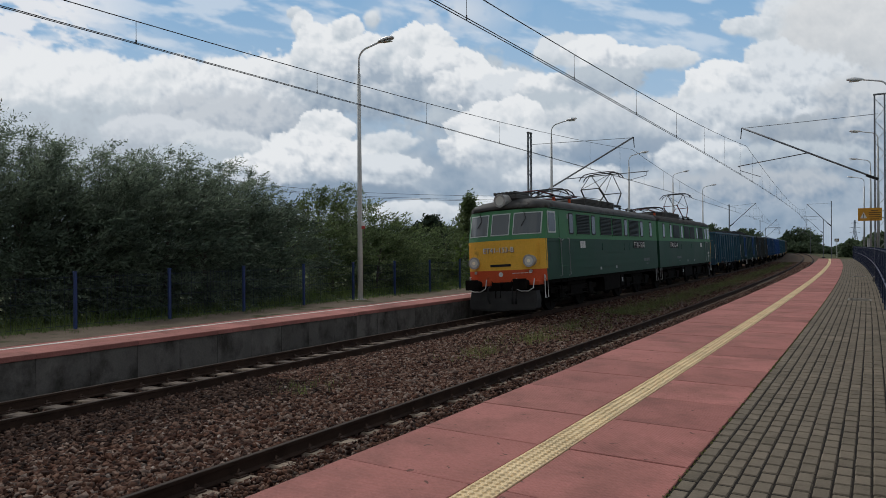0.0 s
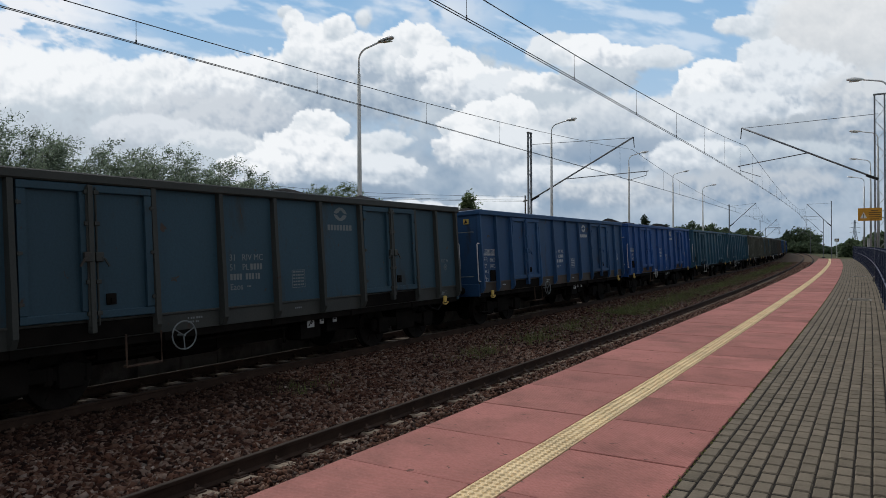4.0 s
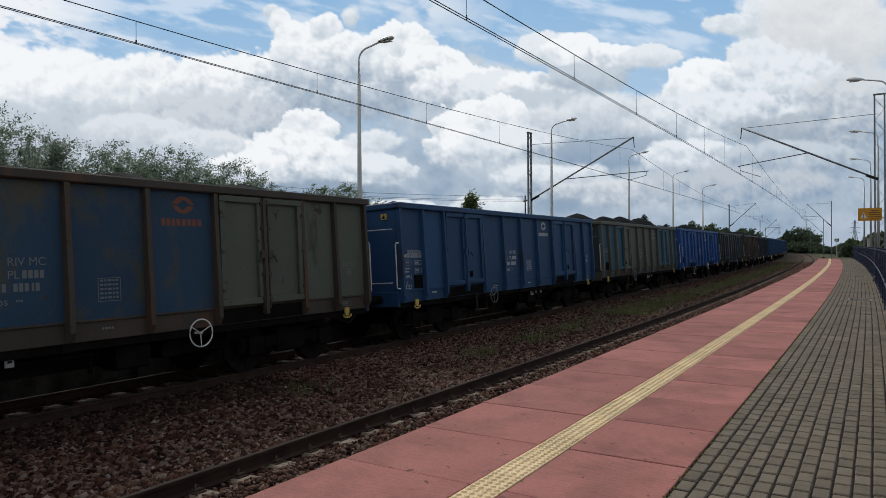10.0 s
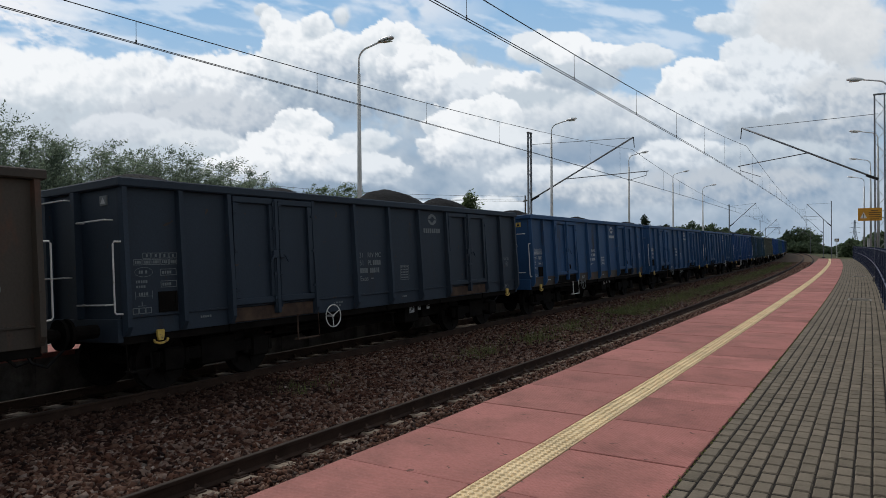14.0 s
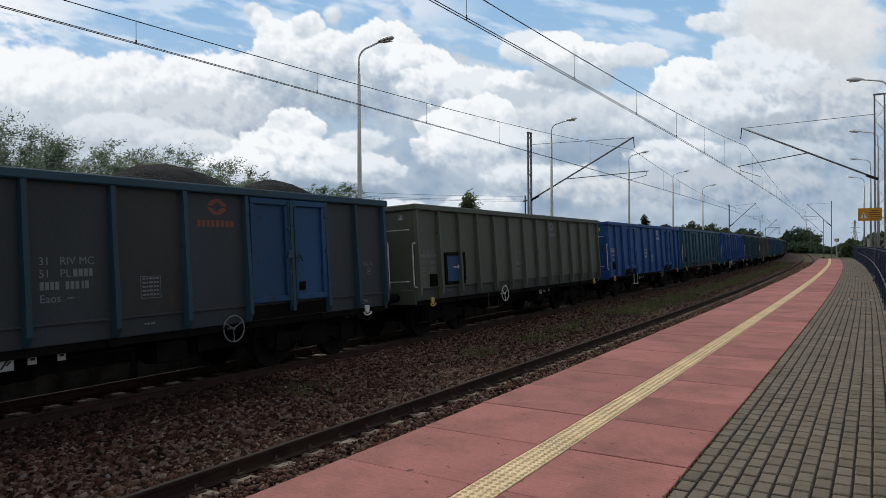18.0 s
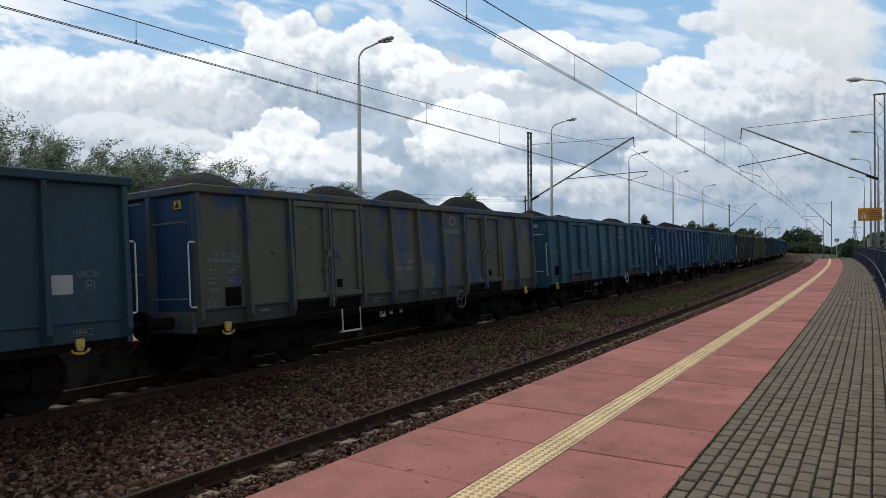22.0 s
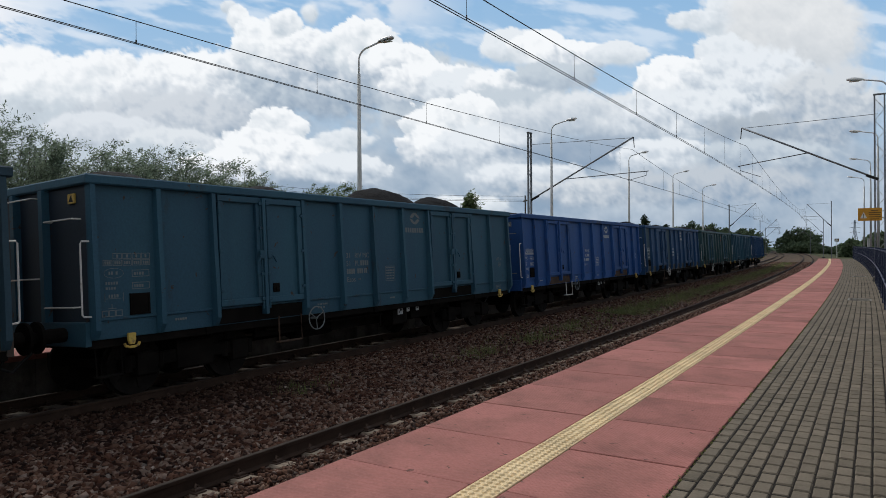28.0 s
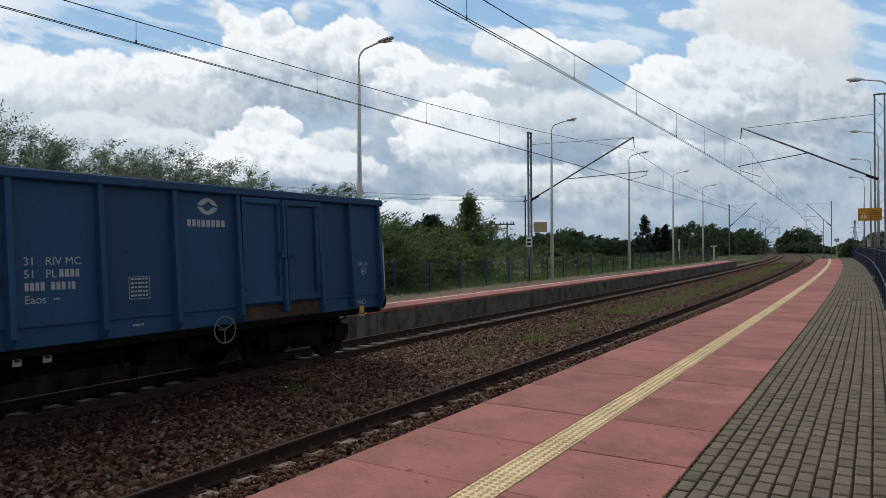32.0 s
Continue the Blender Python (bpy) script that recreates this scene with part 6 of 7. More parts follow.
    pantograph(t, 3.05 if up_first else 3.9, up_first)
    pantograph(t, 10.5, not up_first, up_first)
    for y in (12.9, 13.6, 13.95):
        part("roof_vent", Build().rod([(0.4, y, 3.85), (0.4, y, 4.1), (0.48, y + 0.06, 4.14)], 0.05, 8), M_ROOF, t)
    for x in (-0.3, 0.3):
        part("roof_busbar", Build().rod([(x, 5.7, 4.36), (x, 10.0, 4.42)], 0.014, 5), M_PANTOD, t)
    part("roof_line", Build().rod([(0.15, 12.2, 4.2), (0.15, SEC, 4.12)], 0.016, 5), M_PANTOD, t)
    return t


LOCO_B = section("B", False, True)
LONGER[0] = 0.28
LOCO_A = section("A", True, False)
cars.append((LOCO_B, -31.45, 3.2, 11.15))


def turned(s):
    """The rear section faces backwards: its nose stands at s."""
    return on_track(s - SEC, SEC - 11.15, SEC - 3.2) @ Matrix.Translation((0, SEC, 0)) @ Matrix.Rotation(math.pi, 4, "Z")


# ---- plants ----
def leaf_mat(name, a, b, isl=0.5):
    m = mat(name, a, b, 0.6, scale=0.6, fine=8, bump=0.0, island=isl, spec=0.3)
    n, l = m.node_tree.nodes, m.node_tree.links
    p = n["Principled BSDF"]
    tr, mx, out = n.new("ShaderNodeBsdfTranslucent"), n.new("ShaderNodeMixShader"), n["Material Output"]
    mx.inputs["Fac"].default_value = 0.5
    src = p.inputs["Base Color"].links[0].from_socket
    l.new(src, tr.inputs["Color"])
    l.new(p.outputs["BSDF"], mx.inputs[1])
    l.new(tr.outputs["BSDF"], mx.inputs[2])
    l.new(mx.outputs["Shader"], out.inputs["Surface"])
    return m


M_WILLOW = leaf_mat("willow_leaves", (0.112, 0.155, 0.105), (0.245, 0.300, 0.215))
# willow leaf tones scaled down: shade low behind the fence, put into the colour
M_SHADETONE = leaf_mat("shade_toned_bush_leaves", (0.075, 0.108, 0.075), (0.165, 0.205, 0.145))
M_BUSH = leaf_mat("bush_leaves", (0.085, 0.125, 0.052), (0.165, 0.205, 0.090))
M_FARLEAF = leaf_mat("distant_leaves", (0.100, 0.145, 0.082), (0.175, 0.222, 0.128))
M_DARKLEAF = leaf_mat("dark_leaves", (0.030, 0.048, 0.030), (0.055, 0.078, 0.045))
M_GRASS = leaf_mat("grass_blades", (0.075, 0.125, 0.028), (0.150, 0.190, 0.060))
M_BIRCH = leaf_mat("birch_leaves", (0.115, 0.165, 0.075), (0.215, 0.265, 0.130))
M_WEED = leaf_mat("weed_leaves", (0.120, 0.160, 0.045), (0.225, 0.230, 0.095))
M_BARK = mat("bark", (0.05, 0.042, 0.034), (0.10, 0.085, 0.07), 0.9, scale=6, fine=40, bump=0.5)


def spot(px, dist):
    """A place by its bearing and its distance ahead."""
    return (px - 784.0) / 1217.0 * dist, dist


def leaves(centres, radii, per, size, rnd, lean=(0.5, 0.0, -0.2), slim=0.32, core=None):
    """Twigs that run outwards from the crown's clumps, each set with small pointed leaves."""
    centres, radii = np.asarray(centres, float), np.asarray(radii, float)
    mid = centres.mean(0) if core is None else np.asarray(core)
    twigs = 5
    k = max(4, per // twigs)
    n = len(centres) * twigs
    c0 = np.repeat(centres, twigs, 0)
    rr_ = np.repeat(radii, twigs)[:, None]
    out = c0 - mid
    out /= np.linalg.norm(out, axis=1)[:, None] + 1e-9
    d = out * 0.7 + np.array([0.3, 0.0, 0.55]) + rnd.normal(0, 0.45, (n, 3))
    d /= np.linalg.norm(d, axis=1)[:, None]
    start = c0 + rnd.normal(0, 0.28, (n, 3)) * rr_
    ln = rr_ * rnd.uniform(0.9, 1.9, (n, 1))
    q = np.tile(np.linspace(0.05, 1.0, k), n)[:, None]
    D, S_, L_ = np.repeat(d, k, 0), np.repeat(start, k, 0), np.repeat(ln, k, 0)
    bend = np.array([0.35, 0.0, -0.25]) * (q ** 2) * L_
    c = S_ + D * q * L_ + bend + rnd.normal(0, 0.09, (n * k, 3)) * L_ * (1.15 - q)
    g = D + 0.9 * np.array(lean) + rnd.normal(0, 0.55, c.shape)
    g /= np.linalg.norm(g, axis=1)[:, None]
    s = np.cross(g, rnd.normal(0, 1, c.shape))
    s /= np.linalg.norm(s, axis=1)[:, None] + 1e-9
    z = size * rnd.uniform(0.6, 1.4, len(c))[:, None]
    v = np.stack([c, c + g * z * 0.5 + s * z * slim * 0.5, c + g * z, c + g * z * 0.5 - s * z * slim * 0.5], 1).reshape(-1, 3)
    f = np.arange(len(v)).reshape(-1, 4)
    me = bpy.data.meshes.new("crown")
    me.vertices.add(len(v))
    me.vertices.foreach_set("co", v.astype(np.float32).ravel())
    me.loops.add(f.size)
    me.loops.foreach_set("vertex_index", f.astype(np.int32).ravel())
    me.polygons.add(len(f))
    me.polygons.foreach_set("loop_start", np.arange(0, f.size, 4, dtype=np.int32))
    me.update()
    return me


swaying = []


def tree(name, x, y, z, h, w, label, material, seed, clumps=70, per=110, leaf=0.17, low=0.12, shape="round", sway=False, slim=0.32, group=""):
    """A tapered trunk with limbs and a crown of leaf clumps with gaps."""
    rnd = np.random.default_rng(seed)
    t = thing(name, label, name.replace("_", " "), pose(x, y, z), group)
    wood = Build()
    bend = rnd.uniform(-0.25, 0.35)
    trunk = [(0, 0, -0.3), (bend * 0.2, 0, h * 0.35), (bend * 0.6, 0.1, h * 0.7), (bend, 0.15, h * 0.95)]
    wood.rod(trunk, 0.022 * h + 0.02, 7, r1=0.012)
    cs, rs = [], []
    for k in range(clumps):
        q = low + (1 - low) * (k + rnd.uniform(0, 1)) / clumps
        if shape == "cone":
            rad = (1 - q) ** 0.85 * w * 0.5 + 0.1
        elif shape == "tall":
            rad = math.sin(math.pi * min(1, 0.25 + q * 0.75)) ** 0.7 * w * 0.5 * (1.15 - 0.5 * q)
        else:
            rad = math.sqrt(max(0.02, 1 - (2 * q - 0.95) ** 2)) * w * 0.5
        a = rnd.uniform(0, 2 * math.pi)
        r = rad * math.sqrt(rnd.uniform(0.12, 1.15))
        cs.append((bend * q + r * math.cos(a), r * math.sin(a), q * h + rnd.normal(0, 0.04 * h)))
        rs.append((0.06 + 0.10 * rnd.uniform(0.5, 1.3)) * min(w, h) * (0.8 if shape != "round" else 1.0))
        if k % 6 == 0:
            p0 = Vector((bend * q * 0.7, 0, max(0.2, q * h * 0.72)))
            wood.rod([p0, p0.lerp(Vector(cs[-1]), 0.5) + Vector((0, 0, 0.1)), Vector(cs[-1])], 0.006 * h + 0.006, 4, r1=0.006)
    part("trunk", wood, M_BARK, t)
    cr = part("crown", leaves(cs, rs, per, leaf, rnd, slim=slim), material, t)
    if sway:
        swaying.append((cr, seed))
    return t


def wind_tree(name, x, y, z, h, w, label, material, seed, stems=15, twigs=48, per=27, leaf=0.088, slim=0.30, low=0.10, group="", push=0.035):
    """Many slim stems that rise to feathery tops, their twigs and narrow leaves blown to one side."""
    rnd = np.random.default_rng(seed)
    t = thing(name, label, name.replace("_", " "), pose(x, y, z), group)
    wood = Build()
    S0, D0, L0 = [], [], []
    for i in range(stems):
        u = (i + rnd.uniform(0.15, 0.85)) / stems * 2 - 1
        foot = np.array([u * 0.12 * w, rnd.normal(0, 0.06) * w, 0.0])
        head = np.array([u * 0.5 * w, rnd.normal(0, 0.22) * w, h * rnd.uniform(0.80, 1.0) * (1 - 0.12 * u * u)])

        def along(q):
            q = np.asarray(q, float)[..., None]
            out = foot + (head - foot) * np.concatenate([q ** 1.4, q ** 1.4, q], -1)
            out[..., 0] += push * h * q[..., 0] ** 3
            return out
        wood.rod([tuple(p_) for p_ in along(np.linspace(0, 1, 6))], 0.0045 * h, 5, r1=0.004)
        q = np.sort(low + (1 - low) * rnd.uniform(0, 1, twigs) ** 0.8)
        d = np.stack([rnd.normal(0.22, 0.6, twigs), rnd.normal(0, 0.6, twigs), rnd.normal(0.6, 0.35, twigs)], 1)
        S0.append(along(q)), D0.append(d / np.linalg.norm(d, axis=1)[:, None])
        L0.append((0.13 + 0.20 * (1 - q) ** 0.6) * w * rnd.uniform(0.5, 1.3, twigs))
    part("trunk", wood, M_BARK, t)
    S0, D0, L0 = np.concatenate(S0), np.concatenate(D0), np.concatenate(L0)[:, None]
    q = np.tile(np.linspace(0.08, 1.0, per), len(S0))[:, None]
    S1, D1, L1 = np.repeat(S0, per, 0), np.repeat(D0, per, 0), np.repeat(L0, per, 0)
    c = S1 + D1 * q * L1 + np.array([0.42, 0.0, -0.22]) * q ** 2 * L1 + rnd.normal(0, 0.10, S1.shape) * L1
    g = D1 * 0.5 + np.array([0.5, 0.0, -0.15]) + rnd.normal(0, 0.6, c.shape)
    g /= np.linalg.norm(g, axis=1)[:, None]
    sd = np.cross(g, rnd.normal(0, 1, c.shape))
    sd /= np.linalg.norm(sd, axis=1)[:, None] + 1e-9
    sz = leaf * rnd.uniform(0.6, 1.4, len(c))[:, None]
    v = np.stack([c, c + g * sz * 0.5 + sd * sz * slim * 0.5, c + g * sz, c + g * sz * 0.5 - sd * sz * slim * 0.5], 1).reshape(-1, 3)
    f = np.arange(len(v)).reshape(-1, 4)
    me = bpy.data.meshes.new("crown")
    me.vertices.add(len(v))
    me.vertices.foreach_set("co", v.astype(np.float32).ravel())
    me.loops.add(f.size)
    me.loops.foreach_set("vertex_index", f.astype(np.int32).ravel())
    me.polygons.add(len(f))
    me.polygons.foreach_set("loop_start", np.arange(0, f.size, 4, dtype=np.int32))
    me.update()
    swaying.append((part("crown", me, material, t), seed))
    return t


wl_label = "tall dark green willow tree blown by the wind behind the fence"
k_seed = 100
for px, dist, top, wd in ((-150, 19.0, 150, 4.0), (-45, 18.5, 196, 3.4), (35, 19.5, 210, 2.8), (85, 21.0, 238, 2.6), (142, 20.0, 243, 2.8), (200, 22.5, 262, 2.6), (235, 21.5, 248, 2.6), (290, 22.5, 256, 2.8), (345, 24.0, 284, 2.8), (385, 24.5, 286, 2.6), (430, 25.5, 306, 2.6)):
    gx_, gy_ = spot(px, dist)
    wind_tree("willow_tree", gx_, gy_, 0.35, 1.85 + (446 - px * 0.006 - top) * dist / 1217.0, wd, wl_label, M_WILLOW, k_seed, group="willow row")
    k_seed += 1
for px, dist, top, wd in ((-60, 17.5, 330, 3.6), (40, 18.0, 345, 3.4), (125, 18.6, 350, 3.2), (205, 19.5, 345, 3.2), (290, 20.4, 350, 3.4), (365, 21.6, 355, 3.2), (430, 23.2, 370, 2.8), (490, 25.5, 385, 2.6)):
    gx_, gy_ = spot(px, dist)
    tree("bush", gx_, gy_, 0.3, 1.9 + (446 - top) * dist / 1217.0, wd, "dense dark green bush growing behind the blue fence", M_SHADETONE, k_seed, 120, 130, 0.125, 0.0, "round", False, 0.3, "bushes behind the fence")
    k_seed += 1
for px, dist, top, wd, mm in ((520, 30, 372, 3.2, M_BUSH), (560, 31, 365, 3.2, M_BUSH), (640, 30, 388, 3.4, M_BUSH), (690, 33, 402, 3.6, M_BUSH), (735, 36, 415, 3.6, M_BUSH), (785, 38, 412, 3.4, M_BUSH), (665, 28.5, 420, 2.6, M_BUSH), (715, 30, 440, 2.6, M_BUSH), (590, 28, 410, 2.8, M_BUSH),
                              (858, 44, 402, 3.0, M_BUSH), (770, 34, 450, 2.4, M_BUSH), (700, 31, 470, 2.0, M_BUSH), (1020, 58, 452, 4.0, M_BUSH), (960, 62, 440, 4.0, M_BUSH), (905, 60, 432, 4.5, M_BUSH), (1000, 52, 462, 3.6, M_BUSH), (1045, 60, 455, 4.2, M_BUSH), (1085, 66, 458, 4.2, M_BUSH), (1120, 74, 452, 4.6, M_BUSH), (1160, 84, 450, 5.0, M_BUSH), (1200, 96, 446, 5.5, M_BUSH), (1238, 112, 443, 6.0, M_BUSH)):
    gx_, gy_ = spot(px, dist)
    tree("bush", gx_, gy_, 0.2, 1.95 + (446 - px * 0.006 - top) * dist / 1217.0, wd, "loose green bush on the meadow behind the platform", mm, k_seed, 60, 120, 0.115, 0.0, "round", False, 0.4, "meadow bushes")
    k_seed += 1
gx_, gy_ = spot(580, 31.5)
wind_tree("birch_tree", gx_, gy_, 0.2, 5.5, 2.0, "slender green birch bending in the wind", M_BIRCH, 301, 10, 50, 24, 0.09, 0.34, 0.1, push=0.06)
gx_, gy_ = spot(628, 33.0)
wind_tree("birch_tree", gx_, gy_, 0.2, 4.7, 1.9, "young slender birch with thin crown", M_BIRCH, 302, 8, 44, 22, 0.09, 0.34, 0.15, push=0.06)
gx_, gy_ = spot(829, 41.0)
tree("birch_tree", gx_, gy_, 0.2, 4.8, 2.6, "conical dark green birch beside the mast", M_BUSH, 303, 210, 70, 0.14, 0.03, "cone", True, 0.4)
gx_, gy_ = spot(812, 33.0)
tree("sapling", gx_, gy_, 0.3, 2.1, 1.2, "pale green sapling with broad leaves by the fence", M_GRASS, 304, 14, 26, 0.2, 0.3, "round", False, 0.45)
gx_, gy_ = spot(757, 190.0)
tree("oak_tree", gx_, gy_, -0.6, 10.2, 9.0, "distant dark rounded oak", M_DARKLEAF, 305, 120, 110, 0.5, 0.25, "round", False, 0.6)
# far tree line
rr = np.random.default_rng(77)
for px in range(862, 1350, 15):
    dist = 230 + rr.uniform(-25, 40)
    top = 424 - 6 * math.sin(px / 37.0) + rr.uniform(-5, 5) - (14 if 1190 < px < 1330 else 0)
    gx_, gy_ = spot(px, dist)
    tree("deciduous_tree", gx_, gy_, -0.6, 2.8 + (443 - px * 0.006 - top) * dist / 1217.0, rr.uniform(5, 8), "distant green tree in the tree line", M_FARLEAF, k_seed, 80, 100, 0.5, 0.0, "round", False, 0.6, "distant tree line")
    k_seed += 1
for px in range(480, 870, 20):
    dist = 210 + rr.uniform(-25, 40)
    gx_, gy_ = spot(px, dist)
    tree("deciduous_tree", gx_, gy_, -0.6, 2.8 + (443 - 405 - rr.uniform(-8, 8)) * dist / 1217.0, rr.uniform(5, 8), "distant green tree in the tree line", M_FARLEAF, k_seed, 60, 80, 0.5, 0.0, "round", False, 0.6, "distant tree line")
    k_seed += 1
for px, top, wd in ((1137, 388, 6.5), (1178, 401, 4.5), (1160, 408, 4.0), (1172, 405, 4.0)):
    gx_, gy_ = spot(px, 200)
    tree("spruce_tree", gx_, gy_, -0.6, 2.8 + (437 - top) * 200 / 1217.0, wd, "distant dark pointed spruce", M_DARKLEAF, k_seed, 70, 90, 0.36, 0.05, "cone", False, 0.6, "distant spruces")
    k_seed += 1
for px, top, wd, dist in ((1393, 417, 7, 250), (1410, 410, 10, 250), (1426, 413, 9, 250), (1440, 430, 8, 245), (1452, 432, 8, 240), (1468, 434, 8, 240), (1483, 436, 7, 240), (1400, 432, 8, 230), (1430, 430, 8, 230), (1460, 434, 7, 225),
                          (1507, 421, 5, 150), (1512, 426, 4, 150), (1548, 412, 5, 120), (1560, 409, 6, 120), (1575, 405, 7, 110), (1500, 432, 9, 300), (1490, 431, 9, 320), (1525, 432, 8, 300)):
    gx_, gy_ = spot(px, dist)
    tree("deciduous_tree", gx_, gy_, -0.6, (2.4 if px < 1436 else 1.5) + (435.5 - top) * dist / 1217.0, wd, "distant green tree beyond the platform end", M_FARLEAF, k_seed, 80, 100, 0.5, 0.0, "round", False, 0.6, "trees beyond the platform")
    k_seed += 1


def grass_patch(name, places, h, label, rnd_seed, blades=9, material=None, spread=0.05):
    rnd = np.random.default_rng(rnd_seed)
    b = Build()
    for x, y, z in places:
        for _ in range(blades):
            a, hh = rnd.uniform(0, 6.28), h * rnd.uniform(0.4, 1.2)
            ox, oy = rnd.normal(0, spread, 2)
            dx_, dy_ = math.cos(a), math.sin(a)
            w_ = 0.006
            tip = (x + ox + dx_ * hh * 0.5, y + oy + dy_ * hh * 0.5, z + hh)
            b.add([(x + ox - dy_ * w_, y + oy + dx_ * w_, z), (x + ox + dy_ * w_, y + oy - dx_ * w_, z), tip], [(0, 1, 2)])
    return tagged(part(name, b, material or M_GRASS), label, "grass", kind="stuff")


rg_ = np.random.default_rng(5)
pl = []
for _ in range(1500):
    s_ = rg_.uniform(2, 88)
    p_ = at(s_, -9.7 + rg_.normal(0, 0.28), HPF + 0.02)
    pl.append(tuple(p_))
grass_patch("verge_grass", pl, 0.14, "tufts of grass along the fence", 6, 7)
pl = []
for s_c, o_c, n_, sp in ((13.5, -2.4, 60, 0.5), (16.4, -2.3, 50, 0.5), (8.6, -3.0, 26, 0.35), (19.0, -2.4, 30, 0.6)):
    for _ in range(n_):
        pl.append(tuple(at(s_c + rg_.normal(0, sp), o_c + rg_.normal(0, 0.22), -0.17)))
for _ in range(4200):
    pl.append(tuple(at(24 + 86 * rg_.uniform(0, 1) ** 1.5, -2.45 + rg_.normal(0, 0.5), -0.18)))
for _ in range(220):
    pl.append(tuple(at(rg_.uniform(15, 26), -2.4 + rg_.normal(0, 0.5), -0.18)))
grass_patch("meadow_grass", [tuple(at(rg_.uniform(0, 90), rg_.uniform(-13.5, -9.8), HPF - 0.05)) for _ in range(5000)], 0.42, "tall meadow grass growing behind the mesh fence", 9, 5)
grass_patch("trackside_weeds", pl, 0.21, "green weeds growing in the ballast between the tracks", 7, 6, M_WEED)
pl = []
for _ in range(3000):
    s_ = rg_.uniform(89, 170)
    pl.append(tuple(at(s_, rg_.uniform(-14, -8.3), -0.5 + 0.9 * max(0, 1 - (s_ - 89) / 25))))
grass_patch("bank_grass", pl, 0.4, "dry grass on the bank past the far platform", 8, 6, M_WEED)
bank = Build()
bank.loft([[at(s_, -8.6, -0.62), at(s_, -9.2, zz - 0.1), at(s_, -11, zz), at(s_, -20, zz - 0.2), at(s_, -30, -0.62)] for s_, zz in ((89.5, 0.35), (100, 0.2), (130, -0.1), (180, -0.3), (240, -0.45))])
tagged(part("grass_bank", bank, M_VERGE), "sandy grass bank past the end of the far platform", "bank", kind="structure")
bank = Build()
bank.loft([[at(s_, 3.0, -0.64), at(s_, 3.6, -0.3), at(s_, 6.5, -0.25), at(s_, 14, -0.64)] for s_ in (104.3, 120, 150, 200, 280)])
tagged(part("grass_bank", bank, M_VERGE), "sandy grass strip past the end of the near platform", "bank", kind="structure")
grass_patch("joint_moss", [tuple(at(2.5 + 32 * rg_.uniform(0, 1) ** 1.6, EDGE + 2.443 + rg_.normal(0, 0.008), HP - 0.012)) for _ in range(420)], 0.022, "tiny moss tufts in the joint between slabs and blocks", 10, 6, M_WEED, 0.007)


# ---- fences ----
def fence_far():
    t = thing("mesh_fence", "dark blue wire mesh fence behind the far platform", "fence")
    wires = Build()
    L = 2.391
    for q in range(5):
        z = 0.12 + q * 0.26
        wires.rod([(0, 0.03, z), (0, L - 0.03, z)], 0.004, 3)
    for q in range(24):
        y = 0.05 + q * (L - 0.1) / 23
        wires.rod([(0.004, y, 0.06), (0.004, y, 1.2)], 0.003, 3)
    wm = wires.mesh("wire_panel")
    wm.materials.append(M_BLUE)
    pm = Build().box(-0.03, 0.03, -0.03, 0.03, -0.2, 1.28, 0.006).box(-0.036, 0.036, -0.036, 0.036, 1.27, 1.295, 0.004).mesh("post")
    pm.materials.append(M_POST)
    for k in range(-8, 34):
        s = 8.432 + k * L
        m = stand(s, -9.642, HPF)
        part("post", pm, M_POST, t, m=m)
        part("wire_mesh", wm, M_BLUE, t, m=m)
    return t


def fence_near():
    t = thing("bar_fence", "dark blue upright bar fence with a handrail along the platform", "fence")
    L = 2.4
    b = Build()
    for q in range(20):
        y = 0.06 + q * 0.12
        b.box(-0.014, 0.014, y - 0.014, y + 0.014, 0.12, 1.52)
    bars = b.mesh("bars")
    rails = Build().box(-0.025, 0.025, 0, L, 1.52, 1.57, 0.006).box(-0.02, 0.02, 0, L, 0.1, 0.14, 0.006).mesh("rails")
    rail2 = Build().rod([(-0.09, 0, 0.92), (-0.09, L, 0.92)], 0.021, 8).mesh("handrail", True)
    pm = Build().box(-0.035, 0.035, -0.035, 0.035, -0.1, 1.62, 0.008).mesh("post")
    for k in range(-4, 38):
        m = stand(12.0 + k * L, 5.46, HP - 0.01)
        part("post", pm, M_BLUE, t, m=m)
        part("bar_panel", bars, M_BLUE, t, m=m)
        part("rail_frame", rails, M_BLUE, t, m=m)
        part("handrail", rail2, M_BLUE, t, m=m)
    return t


fence_far()
fence_near()


# ---- signs and small fixtures ----
M_SIGNW = mat("sign_white", (0.66, 0.66, 0.62), (0.74, 0.74, 0.7), 0.5, scale=4, fine=40, bump=0.03)
M_CREAM = mat("sign_cream", (0.40, 0.33, 0.22), (0.48, 0.40, 0.28), 0.6, scale=4, fine=40, bump=0.03)
M_ORANGE = mat("sign_orange", (0.60, 0.27, 0.02), (0.68, 0.33, 0.03), 0.5, scale=4, fine=40, bump=0.03)
M_WOOD = mat("pole_wood", (0.05, 0.042, 0.035), (0.09, 0.075, 0.06), 0.9, scale=5, fine=40)
M_DARKSIGN = plain("sign_dark_bars", (0.10, 0.055, 0.02), 0.7)
M_REDMARK = plain("sign_red", (0.5, 0.05, 0.04), 0.6)


def face(s, off, z):
    """A pose that faces the platform's user: x to the right, y away."""
    p = at(s, off, z)
    return pose(p.x, p.y, p.z, 0, 0, -math.degrees(math.atan2(p.x, p.y)))


